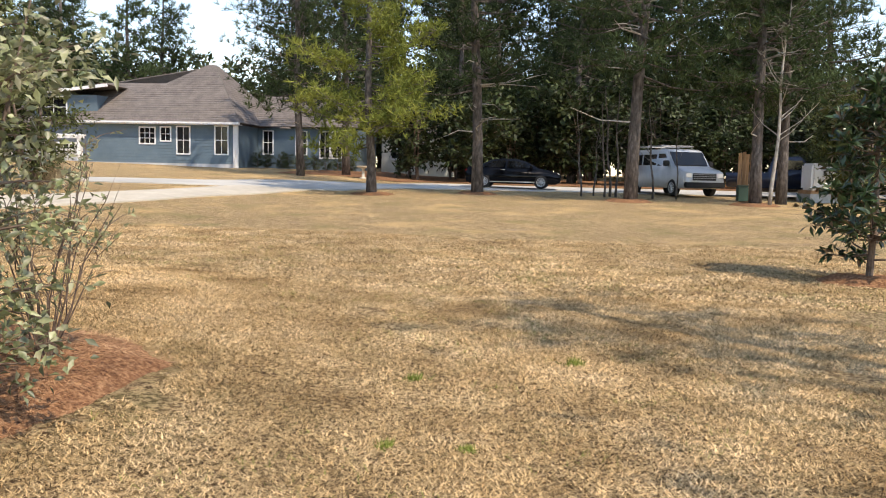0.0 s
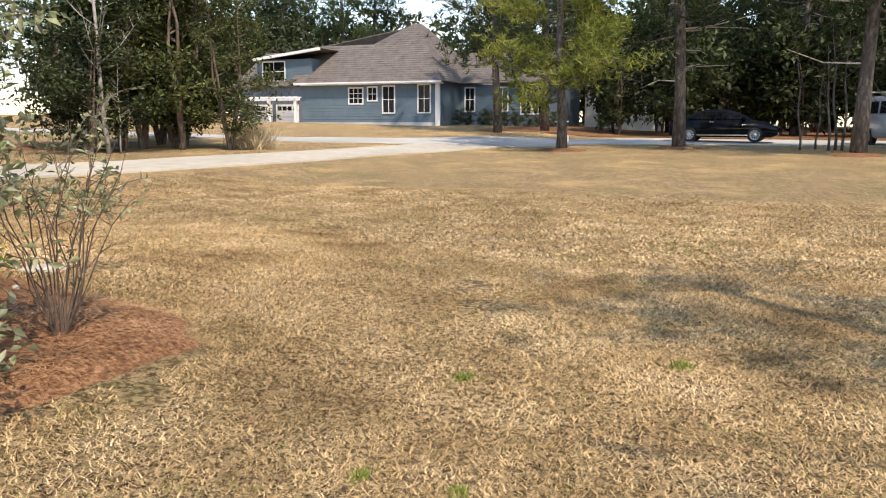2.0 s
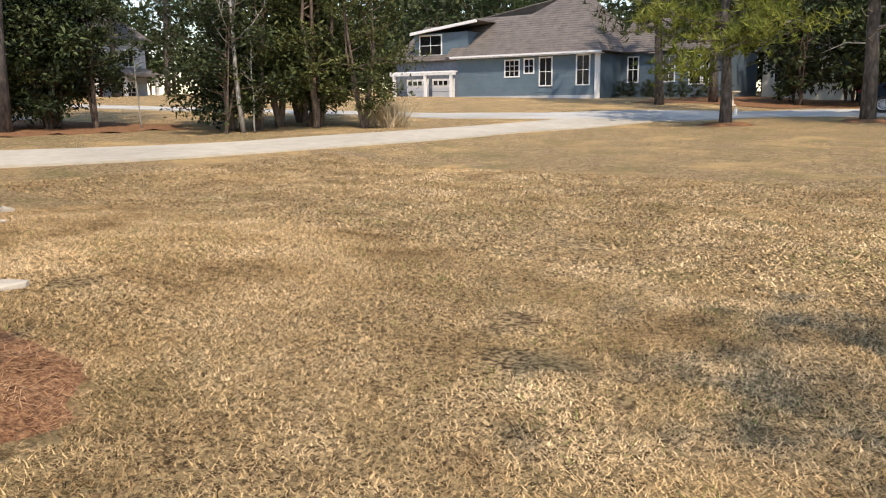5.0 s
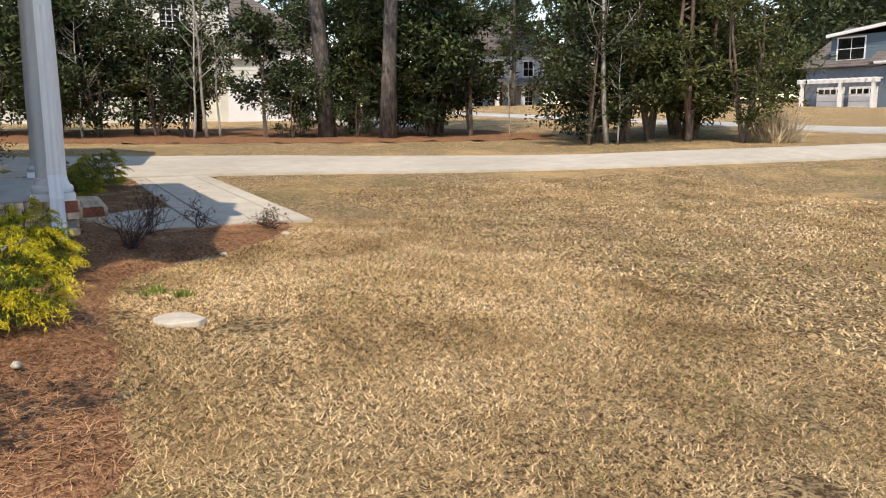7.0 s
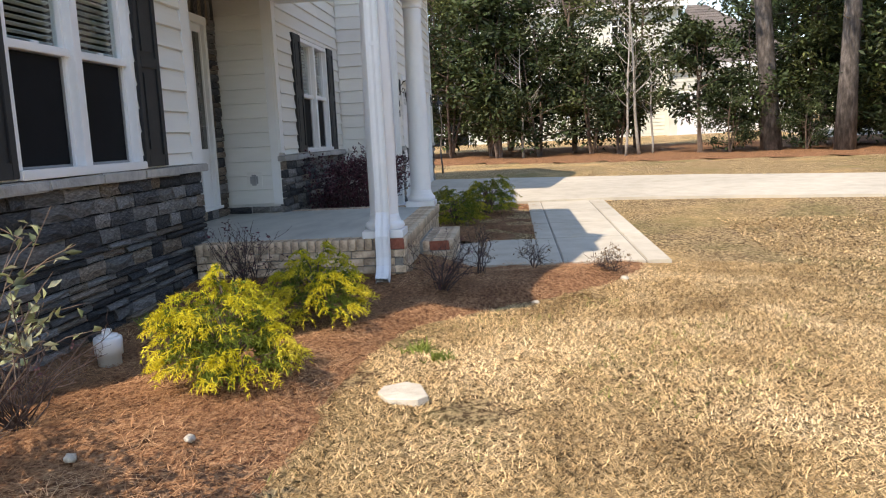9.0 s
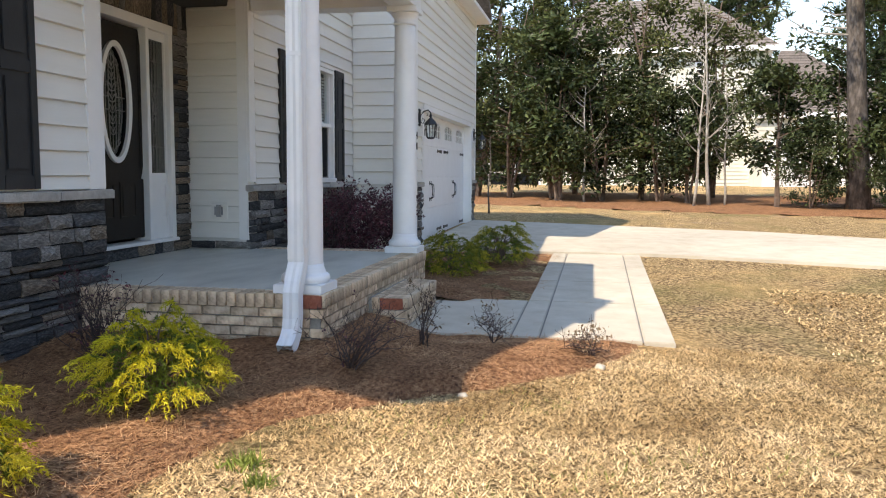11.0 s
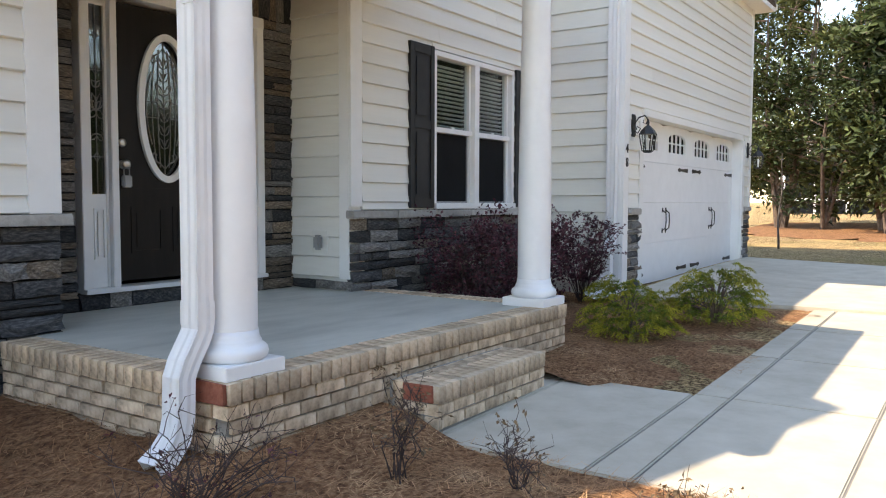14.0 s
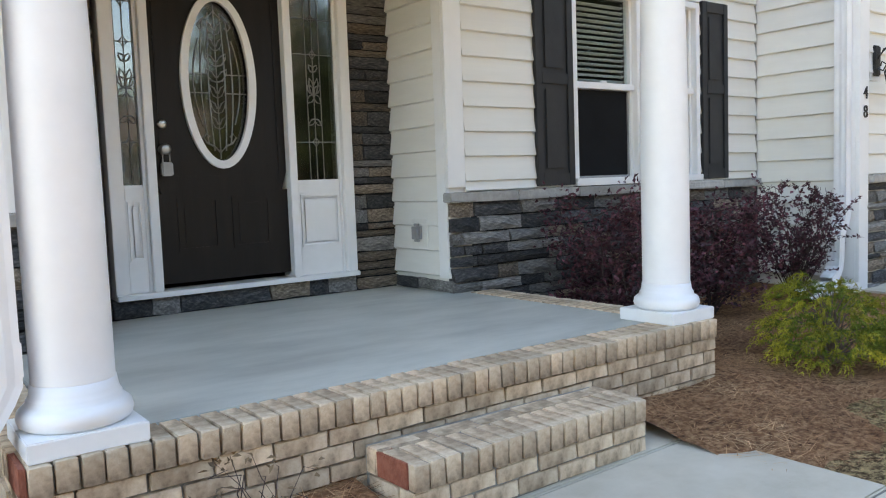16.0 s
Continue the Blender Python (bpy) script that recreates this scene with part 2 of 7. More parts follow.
M = dict(
    lawn=lawn_material(),
    blade=surf("straw_grass", [(0.29, 0.185, 0.085), (0.56, 0.395, 0.205), (0.75, 0.565, 0.335)], 1.2, 0.9, 0, island=0.95, big=0.8, trans=0.2, spec=0.15, world_space=True),
    green_blade=surf("green_grass", [(0.16, 0.22, 0.045), (0.32, 0.36, 0.09)], 3, 0.8, 0, island=0.4, trans=0.3, spec=0.2, world_space=True),
    mulch=surf("pine_straw_bed", [(0.075, 0.032, 0.018), (0.25, 0.125, 0.065), (0.45, 0.26, 0.14)], 30, 0.95, 0.8, 70, spec=0.1, world_space=True, stretch=(1, 1.3, 1)),
    needle_dry=surf("dry_needles", [(0.16, 0.07, 0.035), (0.38, 0.20, 0.10), (0.58, 0.36, 0.20)], 2, 0.85, 0, island=0.5, spec=0.2, world_space=True),
    concrete=surf("broom_concrete", [(0.42, 0.375, 0.295), (0.48, 0.43, 0.345), (0.53, 0.48, 0.395)], 3.5, 0.85, 0.12, 220, world_space=True, vary=0.03, big=0.35),
    porch_slab=surf("trowelled_concrete", [(0.40, 0.405, 0.365), (0.49, 0.495, 0.445), (0.57, 0.57, 0.515)], 2.2, 0.55, 0.06, 90, world_space=True, stretch=(0.6, 1.6, 1), big=0.6),
    asphalt=surf("pale_road", [(0.42, 0.41, 0.38), (0.54, 0.52, 0.47)], 2.0, 0.9, 0.2, 60, world_space=True),
    joint=surf("joint_dark", [(0.16, 0.15, 0.14), (0.24, 0.23, 0.21)], 20, 0.9, 0.1),
    brick=surf("tumbled_brick", [(0.26, 0.18, 0.12), (0.60, 0.44, 0.30), (0.80, 0.655, 0.485)], 12, 0.9, 0.25, 90, vary=0.22, big=0.9),
    brick_red=surf("red_brick_end", [(0.25, 0.07, 0.04), (0.38, 0.13, 0.08)], 30, 0.9, 0.4, 80),
    mortar=surf("mortar", [(0.20, 0.185, 0.165), (0.34, 0.315, 0.28)], 18, 0.95, 0.5, 90),
    stone_a=surf("ledgestone_dark", [(0.022, 0.023, 0.026), (0.065, 0.066, 0.07), (0.15, 0.147, 0.147)], 7, 0.85, 0.8, 26, vary=0.5, big=0.9),
    stone_b=surf("ledgestone_grey", [(0.10, 0.097, 0.094), (0.22, 0.21, 0.20), (0.36, 0.345, 0.325)], 7, 0.85, 0.8, 26, vary=0.4, big=0.9),
    stone_c=surf("ledgestone_brown", [(0.09, 0.068, 0.052), (0.21, 0.165, 0.125), (0.40, 0.33, 0.26)], 7, 0.85, 0.8, 26, vary=0.4, big=0.9),
    stone_gap=surf("stone_shadow_joint", [(0.012, 0.012, 0.012), (0.03, 0.028, 0.026)], 12, 0.95, 0.4),
    cap=surf("stone_sill_cap", [(0.34, 0.33, 0.31), (0.48, 0.46, 0.43)], 14, 0.85, 0.5, 45, vary=0.06),
    siding=surf("fibre_cement_siding", [(0.74, 0.727, 0.68), (0.78, 0.767, 0.72)], 3, 0.6, 0.1, 60, stretch=(0.25, 1, 6), vary=0.025, big=0.15),
    trim=surf("white_trim_paint", [(0.78, 0.78, 0.77), (0.83, 0.83, 0.82)], 4, 0.45, 0.03, 30, big=0.12),
    white=surf("white_vinyl", [(0.80, 0.80, 0.80), (0.85, 0.85, 0.85)], 5, 0.4, 0.02, 30, big=0.1),
    aluminium=surf("painted_aluminium", [(0.76, 0.77, 0.78), (0.82, 0.82, 0.83)], 6, 0.35, 0.04, 30, big=0.2),
    doorpaint=surf("dark_espresso_paint", [(0.008, 0.006, 0.005), (0.014, 0.0105, 0.0085)], 3, 0.42, 0.12, 60, stretch=(6, 1, 0.5), big=0.3, spec=0.25),
    shutter=surf("charcoal_shutter", [(0.024, 0.025, 0.027), (0.034, 0.035, 0.037)], 5, 0.55, 0.08, 90, big=0.3, spec=0.3),
    iron=surf("black_iron", [(0.010, 0.010, 0.011), (0.03, 0.03, 0.03)], 14, 0.45, 0.25, 60, spec=0.5),
    nickel=surf("satin_nickel", [(0.5, 0.48, 0.45), (0.62, 0.6, 0.57)], 8, 0.3, 0.02, 40, metal=1),
    lead=surf("lead_came", [(0.16, 0.16, 0.155), (0.30, 0.30, 0.29)], 10, 0.35, 0.1, metal=0.7),
    glass=glass_material("window_glass"),
    leaded=glass_material("bevelled_glass", (0.45, 0.50, 0.47), rough=0.06, ior=2.4),
    # near-black: the gloom of an unlit room put into the colour
    dark_room=surf("painted_dim_interior", [(0.03, 0.03, 0.03), (0.05, 0.048, 0.045)], 2, 0.9, 0),
    blind=surf("blind_slat", [(0.62, 0.61, 0.59), (0.68, 0.67, 0.65)], 4, 0.6, 0, big=0.1),
    screen=surf("insect_screen", [(0.008, 0.0085, 0.0095), (0.012, 0.0125, 0.014)], 3, 0.7, 0, spec=0.1),
    shingle=surf("asphalt_shingle", [(0.10, 0.085, 0.076), (0.155, 0.132, 0.118), (0.21, 0.185, 0.165)], 14, 0.95, 0.3, 60, vary=0.12, stretch=(1, 1, 1)),
    blue=surf("blue_siding", [(0.10, 0.15, 0.19), (0.13, 0.185, 0.225)], 1.2, 0.6, 0.05, 20, vary=0.04, big=0.3),
    slate_blue=surf("blue_shakes", [(0.12, 0.15, 0.20), (0.18, 0.21, 0.26)], 4, 0.7, 0.2, 20),
    pale_block=surf("painted_foundation", [(0.42, 0.45, 0.48), (0.55, 0.57, 0.59)], 3, 0.9, 0.2, 15),
    cream=surf("cream_siding", [(0.60, 0.60, 0.52), (0.68, 0.68, 0.60)], 2, 0.65, 0.05, vary=0.03, big=0.2),
    bark=surf("pine_bark", [(0.035, 0.028, 0.024), (0.10, 0.083, 0.072), (0.21, 0.18, 0.158)], 9, 0.95, 1.0, 16, stretch=(1, 1, 0.35), big=0.9),
    bark_pale=surf("pale_bark", [(0.22, 0.19, 0.16), (0.36, 0.33, 0.29), (0.46, 0.43, 0.38)], 12, 0.9, 0.6, 30, stretch=(1, 1, 0.5)),
    twig=surf("brown_twig", [(0.09, 0.06, 0.045), (0.20, 0.145, 0.11)], 14, 0.9, 0.3, 40),
    twig_dark=surf("dark_twig", [(0.035, 0.022, 0.02), (0.085, 0.055, 0.05)], 14, 0.9, 0.3, 40),
    pine=surf("pine_needles", [(0.018, 0.034, 0.014), (0.046, 0.07, 0.026), (0.09, 0.12, 0.04)], 0.6, 0.7, 0, island=0.5, vary=0.25, trans=0.3, spec=0.25),
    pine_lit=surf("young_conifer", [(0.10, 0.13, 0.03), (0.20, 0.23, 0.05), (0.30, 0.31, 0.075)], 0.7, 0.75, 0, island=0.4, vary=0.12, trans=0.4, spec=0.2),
    holly=surf("evergreen_leaf", [(0.018, 0.030, 0.012), (0.045, 0.064, 0.023), (0.10, 0.122, 0.046)], 0.8, 0.55, 0, island=0.7, vary=0.3, trans=0.15, spec=0.3),
    olive=surf("olive_leaf", [(0.038, 0.054, 0.02), (0.09, 0.105, 0.036), (0.16, 0.165, 0.06)], 0.8, 0.65, 0, island=0.65, vary=0.25, trans=0.25, spec=0.2),
    magnolia=surf("magnolia_leaf", [(0.028, 0.055, 0.022), (0.06, 0.10, 0.035)], 3, 0.28, 0, island=0.5, trans=0.12, spec=0.6),
    rust_leaf=surf("rusty_leaf_back", [(0.16, 0.10, 0.05), (0.25, 0.17, 0.10)], 3, 0.7, 0, island=0.4, trans=0.2),
    # leaf colour lightened to stand for full sun on the shrub
    camellia=surf("sunlit_shrub_leaf", [(0.12, 0.155, 0.06), (0.27, 0.29, 0.15), (0.48, 0.45, 0.33)], 8, 0.4, 0, island=0.6, trans=0.3, spec=0.5),
    gold=surf("gold_thread_foliage", [(0.36, 0.36, 0.03), (0.70, 0.60, 0.04), (0.86, 0.72, 0.10)], 3, 0.7, 0, island=0.35, trans=0.35, spec=0.2),
    gold_in=surf("inner_thread_foliage", [(0.10, 0.15, 0.025), (0.22, 0.26, 0.04)], 3, 0.75, 0, island=0.45, trans=0.25, spec=0.2),
    # slightly greener than gold, and darkened to carry the bed's shade
    gold_green_shaded=surf("shaded_green_gold_foliage", [(0.15, 0.16, 0.022), (0.32, 0.30, 0.036), (0.58, 0.49, 0.06)], 3, 0.7, 0, island=0.4, trans=0.3, spec=0.2),
    plum=surf("plum_leaf", [(0.04, 0.016, 0.021), (0.10, 0.037, 0.048), (0.24, 0.085, 0.115)], 6, 0.5, 0, island=0.6, trans=0.25, spec=0.3),
    plume=surf("dry_plume", [(0.40, 0.31, 0.19), (0.60, 0.49, 0.33)], 5, 0.9, 0, island=0.3, trans=0.2),
    black_paint=surf("black_car_paint", [(0.003, 0.003, 0.0035), (0.005, 0.005, 0.006)], 3, 0.12, 0, spec=0.2, coat=0.0, big=0.1),
    # white van paint greyed down: the pines' shade is in the colour
    van_paint=surf("shaded_white_van_paint", [(0.42, 0.44, 0.46), (0.50, 0.52, 0.54)], 3, 0.3, 0, coat=0.6, big=0.15),
    tinted=surf("tinted_glass", [(0.008, 0.009, 0.010), (0.014, 0.015, 0.016)], 2, 0.06, 0, spec=0.4),
    rubber=surf("tyre_rubber", [(0.012, 0.012, 0.012), (0.025, 0.025, 0.025)], 10, 0.85, 0.2),
    alloy=surf("alloy_rim", [(0.55, 0.55, 0.56), (0.65, 0.65, 0.66)], 6, 0.3, 0, metal=0.9),
    lens=surf("lamp_lens", [(0.6, 0.6, 0.6), (0.75, 0.75, 0.75)], 6, 0.1, 0, spec=0.8),
    red_lens=surf("tail_lens", [(0.25, 0.01, 0.01), (0.35, 0.02, 0.02)], 6, 0.15, 0, spec=0.8),
    fence=surf("raw_wood_boards", [(0.26, 0.13, 0.06), (0.42, 0.24, 0.12), (0.52, 0.33, 0.19)], 5, 0.85, 0.3, 30, stretch=(3, 3, 0.3), vary=0.2),
    bin_green=surf("green_plastic", [(0.02, 0.05, 0.03), (0.03, 0.07, 0.045)], 4, 0.5, 0),
    navy=surf("navy_paint", [(0.012, 0.02, 0.05), (0.02, 0.03, 0.07)], 4, 0.3, 0, coat=0.5),
    galv=surf("grey_metal", [(0.28, 0.28, 0.28), (0.40, 0.40, 0.40)], 6, 0.5, 0.1, metal=0.3),
    paver=surf("pale_paver", [(0.46, 0.41, 0.33), (0.60, 0.54, 0.45)], 12, 0.9, 0.4, 50),
)


# ---- building tools ----
def part(name, bm, material, parent=None, label="", smooth=False):
    me = bpy.data.meshes.new(name)
    bm.normal_update()
    bm.to_mesh(me)
    bm.free()
    me.materials.append(material)
    if smooth:
        for p in me.polygons:
            p.use_smooth = True
    ob = new(name, me)
    if parent:
        ob.parent = parent
    if label:
        ob["label"] = label
    return ob


def fast_mesh(name, v, f, material, parent=None):
    """A mesh from arrays of corners and triangles."""
    v, f = np.ascontiguousarray(v, np.float32), np.ascontiguousarray(f, np.int32)
    me = bpy.data.meshes.new(name)
    me.vertices.add(len(v))
    me.vertices.foreach_set("co", v.ravel())
    me.loops.add(len(f) * 3)
    me.loops.foreach_set("vertex_index", f.ravel())
    me.polygons.add(len(f))
    me.polygons.foreach_set("loop_start", np.arange(len(f), dtype=np.int32) * 3)
    me.update(calc_edges=True)
    me.materials.append(material)
    ob = new(name, me)
    if parent:
        ob.parent = parent
    return ob


def mesh_part(name, verts, faces, material, parent=None, label=""):
    me = bpy.data.meshes.new(name)
    me.from_pydata(verts, [], faces)
    me.materials.append(material)
    ob = new(name, me)
    if parent:
        ob.parent = parent
    if label:
        ob["label"] = label
    return ob


def thing(name, label, category, at=(0, 0, 0), rz=0, group="", kind=""):
    ob = new(name)
    ob.matrix_basis = pose(*at, 0, 0, rz)
    ob.empty_display_size = 0.1
    return tagged(ob, label, category, group, kind)


def B(x0, x1, y0, y1, z0, z1, bm=None, bevel=0.0):
    """A box between two corners, added to bm."""
    bm = bm or bmesh.new()
    g = bmesh.ops.create_cube(bm, size=1.0)["verts"]
    sx, sy, sz = abs(x1 - x0), abs(y1 - y0), abs(z1 - z0)
    for v in g:
        v.co = Vector(((x0 + x1) / 2 + v.co.x * sx, (y0 + y1) / 2 + v.co.y * sy, (z0 + z1) / 2 + v.co.z * sz))
    if bevel:
        es = list({e for v in g for e in v.link_edges})
        bmesh.ops.bevel(bm, geom=es, offset=bevel, segments=2, affect="EDGES", clamp_overlap=True)
    return bm


def tube(points, radii, n=8, bm=None, caps=True):
    """A round tube along points, one radius for each."""
    bm = bm or bmesh.new()
    rings = []
    pts = [Vector(p) for p in points]
    for i, p in enumerate(pts):
        d = (pts[min(i + 1, len(pts) - 1)] - pts[max(i - 1, 0)]).normalized()
        a = d.orthogonal().normalized() if abs(d.z) < 0.9 else Vector((1, 0, 0)).cross(d).normalized()
        c = d.cross(a)
        rings.append([bm.verts.new(p + (a * math.cos(k * math.tau / n) + c * math.sin(k * math.tau / n)) * radii[i]) for k in range(n)])
    for r0, r1 in zip(rings, rings[1:]):
        for k in range(n):
            bm.faces.new((r0[k], r0[(k + 1) % n], r1[(k + 1) % n], r1[k]))
    if caps and n > 2:
        bm.faces.new(rings[0][::-1])
        bm.faces.new(rings[-1])
    return bm


def lathe(profile, n=28, bm=None, at=(0, 0, 0)):
    bm = bm or bmesh.new()
    rings = [[bm.verts.new((at[0] + r * math.cos(k * math.tau / n), at[1] + r * math.sin(k * math.tau / n), at[2] + z)) for k in range(n)] for r, z in profile]
    for r0, r1 in zip(rings, rings[1:]):
        for k in range(n):
            bm.faces.new((r0[k], r0[(k + 1) % n], r1[(k + 1) % n], r1[k]))
    bm.faces.new(rings[0][::-1])
    bm.faces.new(rings[-1])
    return bm


def prism(outline, y0, y1, axis="y", bm=None):
    """An outline of (a, b) pairs pushed along an axis: y takes (x, z), x takes (y, z), z takes (x, y)."""
    bm = bm or bmesh.new()
    put = {"y": lambda a, b, c: (a, c, b), "x": lambda a, b, c: (c, a, b), "z": lambda a, b, c: (a, b, c)}[axis]
    f = [bm.verts.new(put(a, b, y0)) for a, b in outline]
    k = [bm.verts.new(put(a, b, y1)) for a, b in outline]
    bm.faces.new(f)
    bm.faces.new(k[::-1])
    for i in range(len(f)):
        j = (i + 1) % len(f)
        bm.faces.new((f[j], f[i], k[i], k[j]))
    bmesh.ops.recalc_face_normals(bm, faces=bm.faces)
    return bm


def ring_plate(outer, inner, y0, y1, bm=None):
    """A flat ring between two outlines of equal count in the xz plane, with depth in y."""
    bm = bm or bmesh.new()
    n = len(outer)
    vs = [[bm.verts.new((a, y, b)) for a, b in o] for o in (outer, inner) for y in (y0, y1)]
    of, ob_, inf, inb = vs
    for i in range(n):
        j = (i + 1) % n
        bm.faces.new((of[i], of[j], inf[j], inf[i]))
        bm.faces.new((ob_[j], ob_[i], inb[i], inb[j]))
        bm.faces.new((of[j], of[i], ob_[i], ob_[j]))
        bm.faces.new((inf[i], inf[j], inb[j], inb[i]))
    bmesh.ops.recalc_face_normals(bm, faces=bm.faces)
    return bm


def ellipse(cx, cz, a, b, n=40):
    return [(cx + a * math.cos(k * math.tau / n), cz + b * math.sin(k * math.tau / n)) for k in range(n)]


def smooth01(v, a, b):
    k = min(1.0, max(0.0, (v - a) / (b - a)))
    return k * k * (3 - 2 * k)


def ground_z(x, y):
    """The lot: highest by the house, a shallow dip in the lawn, rising gently to the street and the neighbours."""
    z = 0.075 + 0.23 * smooth01(-x, 0.3, 4.6) * (1 - 0.85 * smooth01(y, 6.3, 10.5) * (1 - smooth01(-x, 8, 12.5))) * smooth01(y, -14, 3)
    z += 0.0215 * max(0.0, min(y, 80) - 11) * smooth01(y, 8, 24)
    z += 0.021 * max(0.0, min(-x, 60) - 8.5)
    z += 0.012 * (math.sin(x * 0.9 + 1) * math.cos(y * 0.7) + math.sin(x * 0.33) * math.sin(y * 0.41))
    return z


def ground_rows(x, y):
    """ground_z for arrays."""
    def sm(v, a, b):
        k = np.clip((v - a) / (b - a), 0, 1)
        return k * k * (3 - 2 * k)
    z = 0.075 + 0.23 * sm(-x, 0.3, 4.6) * (1 - 0.85 * sm(y, 6.3, 10.5) * (1 - sm(-x, 8, 12.5))) * sm(y, -14, 3)
    z += 0.0215 * np.maximum(0, np.minimum(y, 80) - 11) * sm(y, 8, 24)
    z += 0.021 * np.maximum(0, np.minimum(-x, 60) - 8.5)
    return z + 0.012 * (np.sin(x * 0.9 + 1) * np.cos(y * 0.7) + np.sin(x * 0.33) * np.sin(y * 0.41))

# ---- ground, street, drive, walk ----
def axis_steps(near0, near1, fine, far0, far1):
    v = list(np.arange(near0, near1 + 1e-6, fine))
    step, x = fine, near1
    while x < far1:
        step *= 1.35
        x += step
        v.append(min(x, far1))
    step, x = fine, near0
    while x > far0:
        step *= 1.35
        x -= step
        v.insert(0, max(x, far0))
    return v


gx, gy = axis_steps(-24, 8, 0.5, -1500, 1500), axis_steps(-4, 50, 0.6, -1500, 1500)
gv = [(x, y, ground_z(x, y)) for y in gy for x in gx]
gn = len(gx)
gf = [(j * gn + i, j * gn + i + 1, (j + 1) * gn + i + 1, (j + 1) * gn + i) for j in range(len(gy) - 1) for i in range(gn - 1)]
ground = mesh_part("ground", gv, gf, M["lawn"])
for p in ground.data.polygons:
    p.use_smooth = True
tagged(ground, "dormant straw-coloured lawn with green and bare patches", "lawn", kind="structure")


def strip(name, left, right, material, lift, thick, label, category, steps=40):
    """A paved strip between two edges given as (x, y) corners."""
    def along(poly, n):
        d = [0.0]
        for a, b in zip(poly, poly[1:]):
            d.append(d[-1] + math.hypot(b[0] - a[0], b[1] - a[1]))
        out = []
        for i in range(n + 1):
            s = d[-1] * i / n
            k = max(j for j in range(len(d)) if d[j] <= s + 1e-9)
            k = min(k, len(poly) - 2)
            f = (s - d[k]) / (d[k + 1] - d[k])
            out.append((poly[k][0] + f * (poly[k + 1][0] - poly[k][0]), poly[k][1] + f * (poly[k + 1][1] - poly[k][1])))
        return out
    a, b = along(left, steps), along(right, steps)
    vs, fs, w = [], [], 6
    for p, q in zip(a, b):
        for k in range(w + 1):
            f = k / w
            x, y = p[0] + f * (q[0] - p[0]), p[1] + f * (q[1] - p[1])
            vs.append((x, y, ground_z(x, y) + lift))
    top = len(vs)
    vs += [(x, y, z - thick) for x, y, z in vs]
    r = w + 1
    for i in range(steps):
        for k in range(w):
            c = i * r + k
            fs.append((c, c + 1, c + r + 1, c + r))
        fs.append((i * r, (i + 1) * r, (i + 1) * r + top, i * r + top))
        fs.append(((i + 1) * r + w, i * r + w, i * r + w + top, (i + 1) * r + w + top))
    for k in range(w):
        fs.append((k + 1, k, k + top, k + 1 + top))
        e = steps * r
        fs.append((e + k, e + k + 1, e + k + 1 + top, e + k + top))
    ob = mesh_part(name, vs, fs, material)
    return tagged(ob, label, category, kind="structure")


drive = strip("driveway", [(-19.1, 3.76), (-18.2, 6.5), (-17.5, 9.5), (-15.9, 12.4), (-14.2, 16), (-13.0, 20), (-12.1, 24), (-11.6, 29.5)],
              [(-13.42, 3.76), (-13.40, 7.2), (-12.65, 10.2), (-12.0, 13.5), (-11.3, 17.2), (-10.55, 20.75), (-9.8, 26.4), (-9.2, 31.3)], M["concrete"], 0.045, 0.15,
              "pale concrete driveway sweeping from the garage to the street", "driveway", 60)
street = strip("street", [(-60, 29.6), (-34, 29.4), (-18, 29.8), (-13.8, 32.5), (-11.0, 38.0), (-6.5, 43.3), (0, 44.0), (60, 44.0)],
               [(-60, 26.8), (-34, 26.8), (-16.2, 27.2), (-11.6, 28.8), (-9.2, 31.3), (-6.6, 36.4), (0, 38.2), (60, 38.2)], M["asphalt"], 0.04, 0.12,
               "pale narrow street beyond the lawn", "road", 90)
side_drive = strip("side_driveway", [(-62, 22.5), (-44, 22.5), (-30, 19.5)], [(-62, 19), (-44, 19), (-30, 16.5)], M["concrete"], 0.04, 0.12,
                   "pale concrete drive of the neighbouring houses", "driveway", 20)


def walk_z(x):
    return 0.325 + 0.019 * (-x - 7.8)


front_walk = thing("front_walk", "pale concrete front walk with tooled joints", "walkway", kind="structure")


def slab(x0, x1, y0, y1):
    bm = bmesh.new()
    g = 0.006
    co = [(x0 + g, y0 + g), (x1 - g, y0 + g), (x1 - g, y1 - g), (x0 + g, y1 - g)]
    lo = [bm.verts.new((x, y, walk_z(x) - 0.14)) for x, y in co]
    hi = [bm.verts.new((x, y, walk_z(x))) for x, y in co]
    bm.faces.new(hi)
    bm.faces.new(lo[::-1])
    for i in range(4):
        j = (i + 1) % 4
        bm.faces.new((lo[i], lo[j], hi[j], hi[i]))
    es = [e for e in bm.edges if all(v in hi for v in e.verts)]
    bmesh.ops.bevel(bm, geom=es, offset=0.008, segments=2, affect="EDGES")
    part("slab", bm, M["concrete"], front_walk)


# border strips, long joints and cross joints of the walk
xs = (-7.82, -9.42, -10.75, -12.1, -13.41)
for a, b in zip(xs, xs[1:]):
    slab(b, a, 6.02, 6.80)
    slab(b, a, 6.80, 7.04)
    if a < -9:
        slab(b, a, 5.80, 6.02)
slab(-9.42, -7.82, 5.80, 6.02)
slab(-9.42, -7.82, 4.98, 5.80)
slab(-9.42, -7.82, 4.66, 4.98)
bm = bmesh.new()
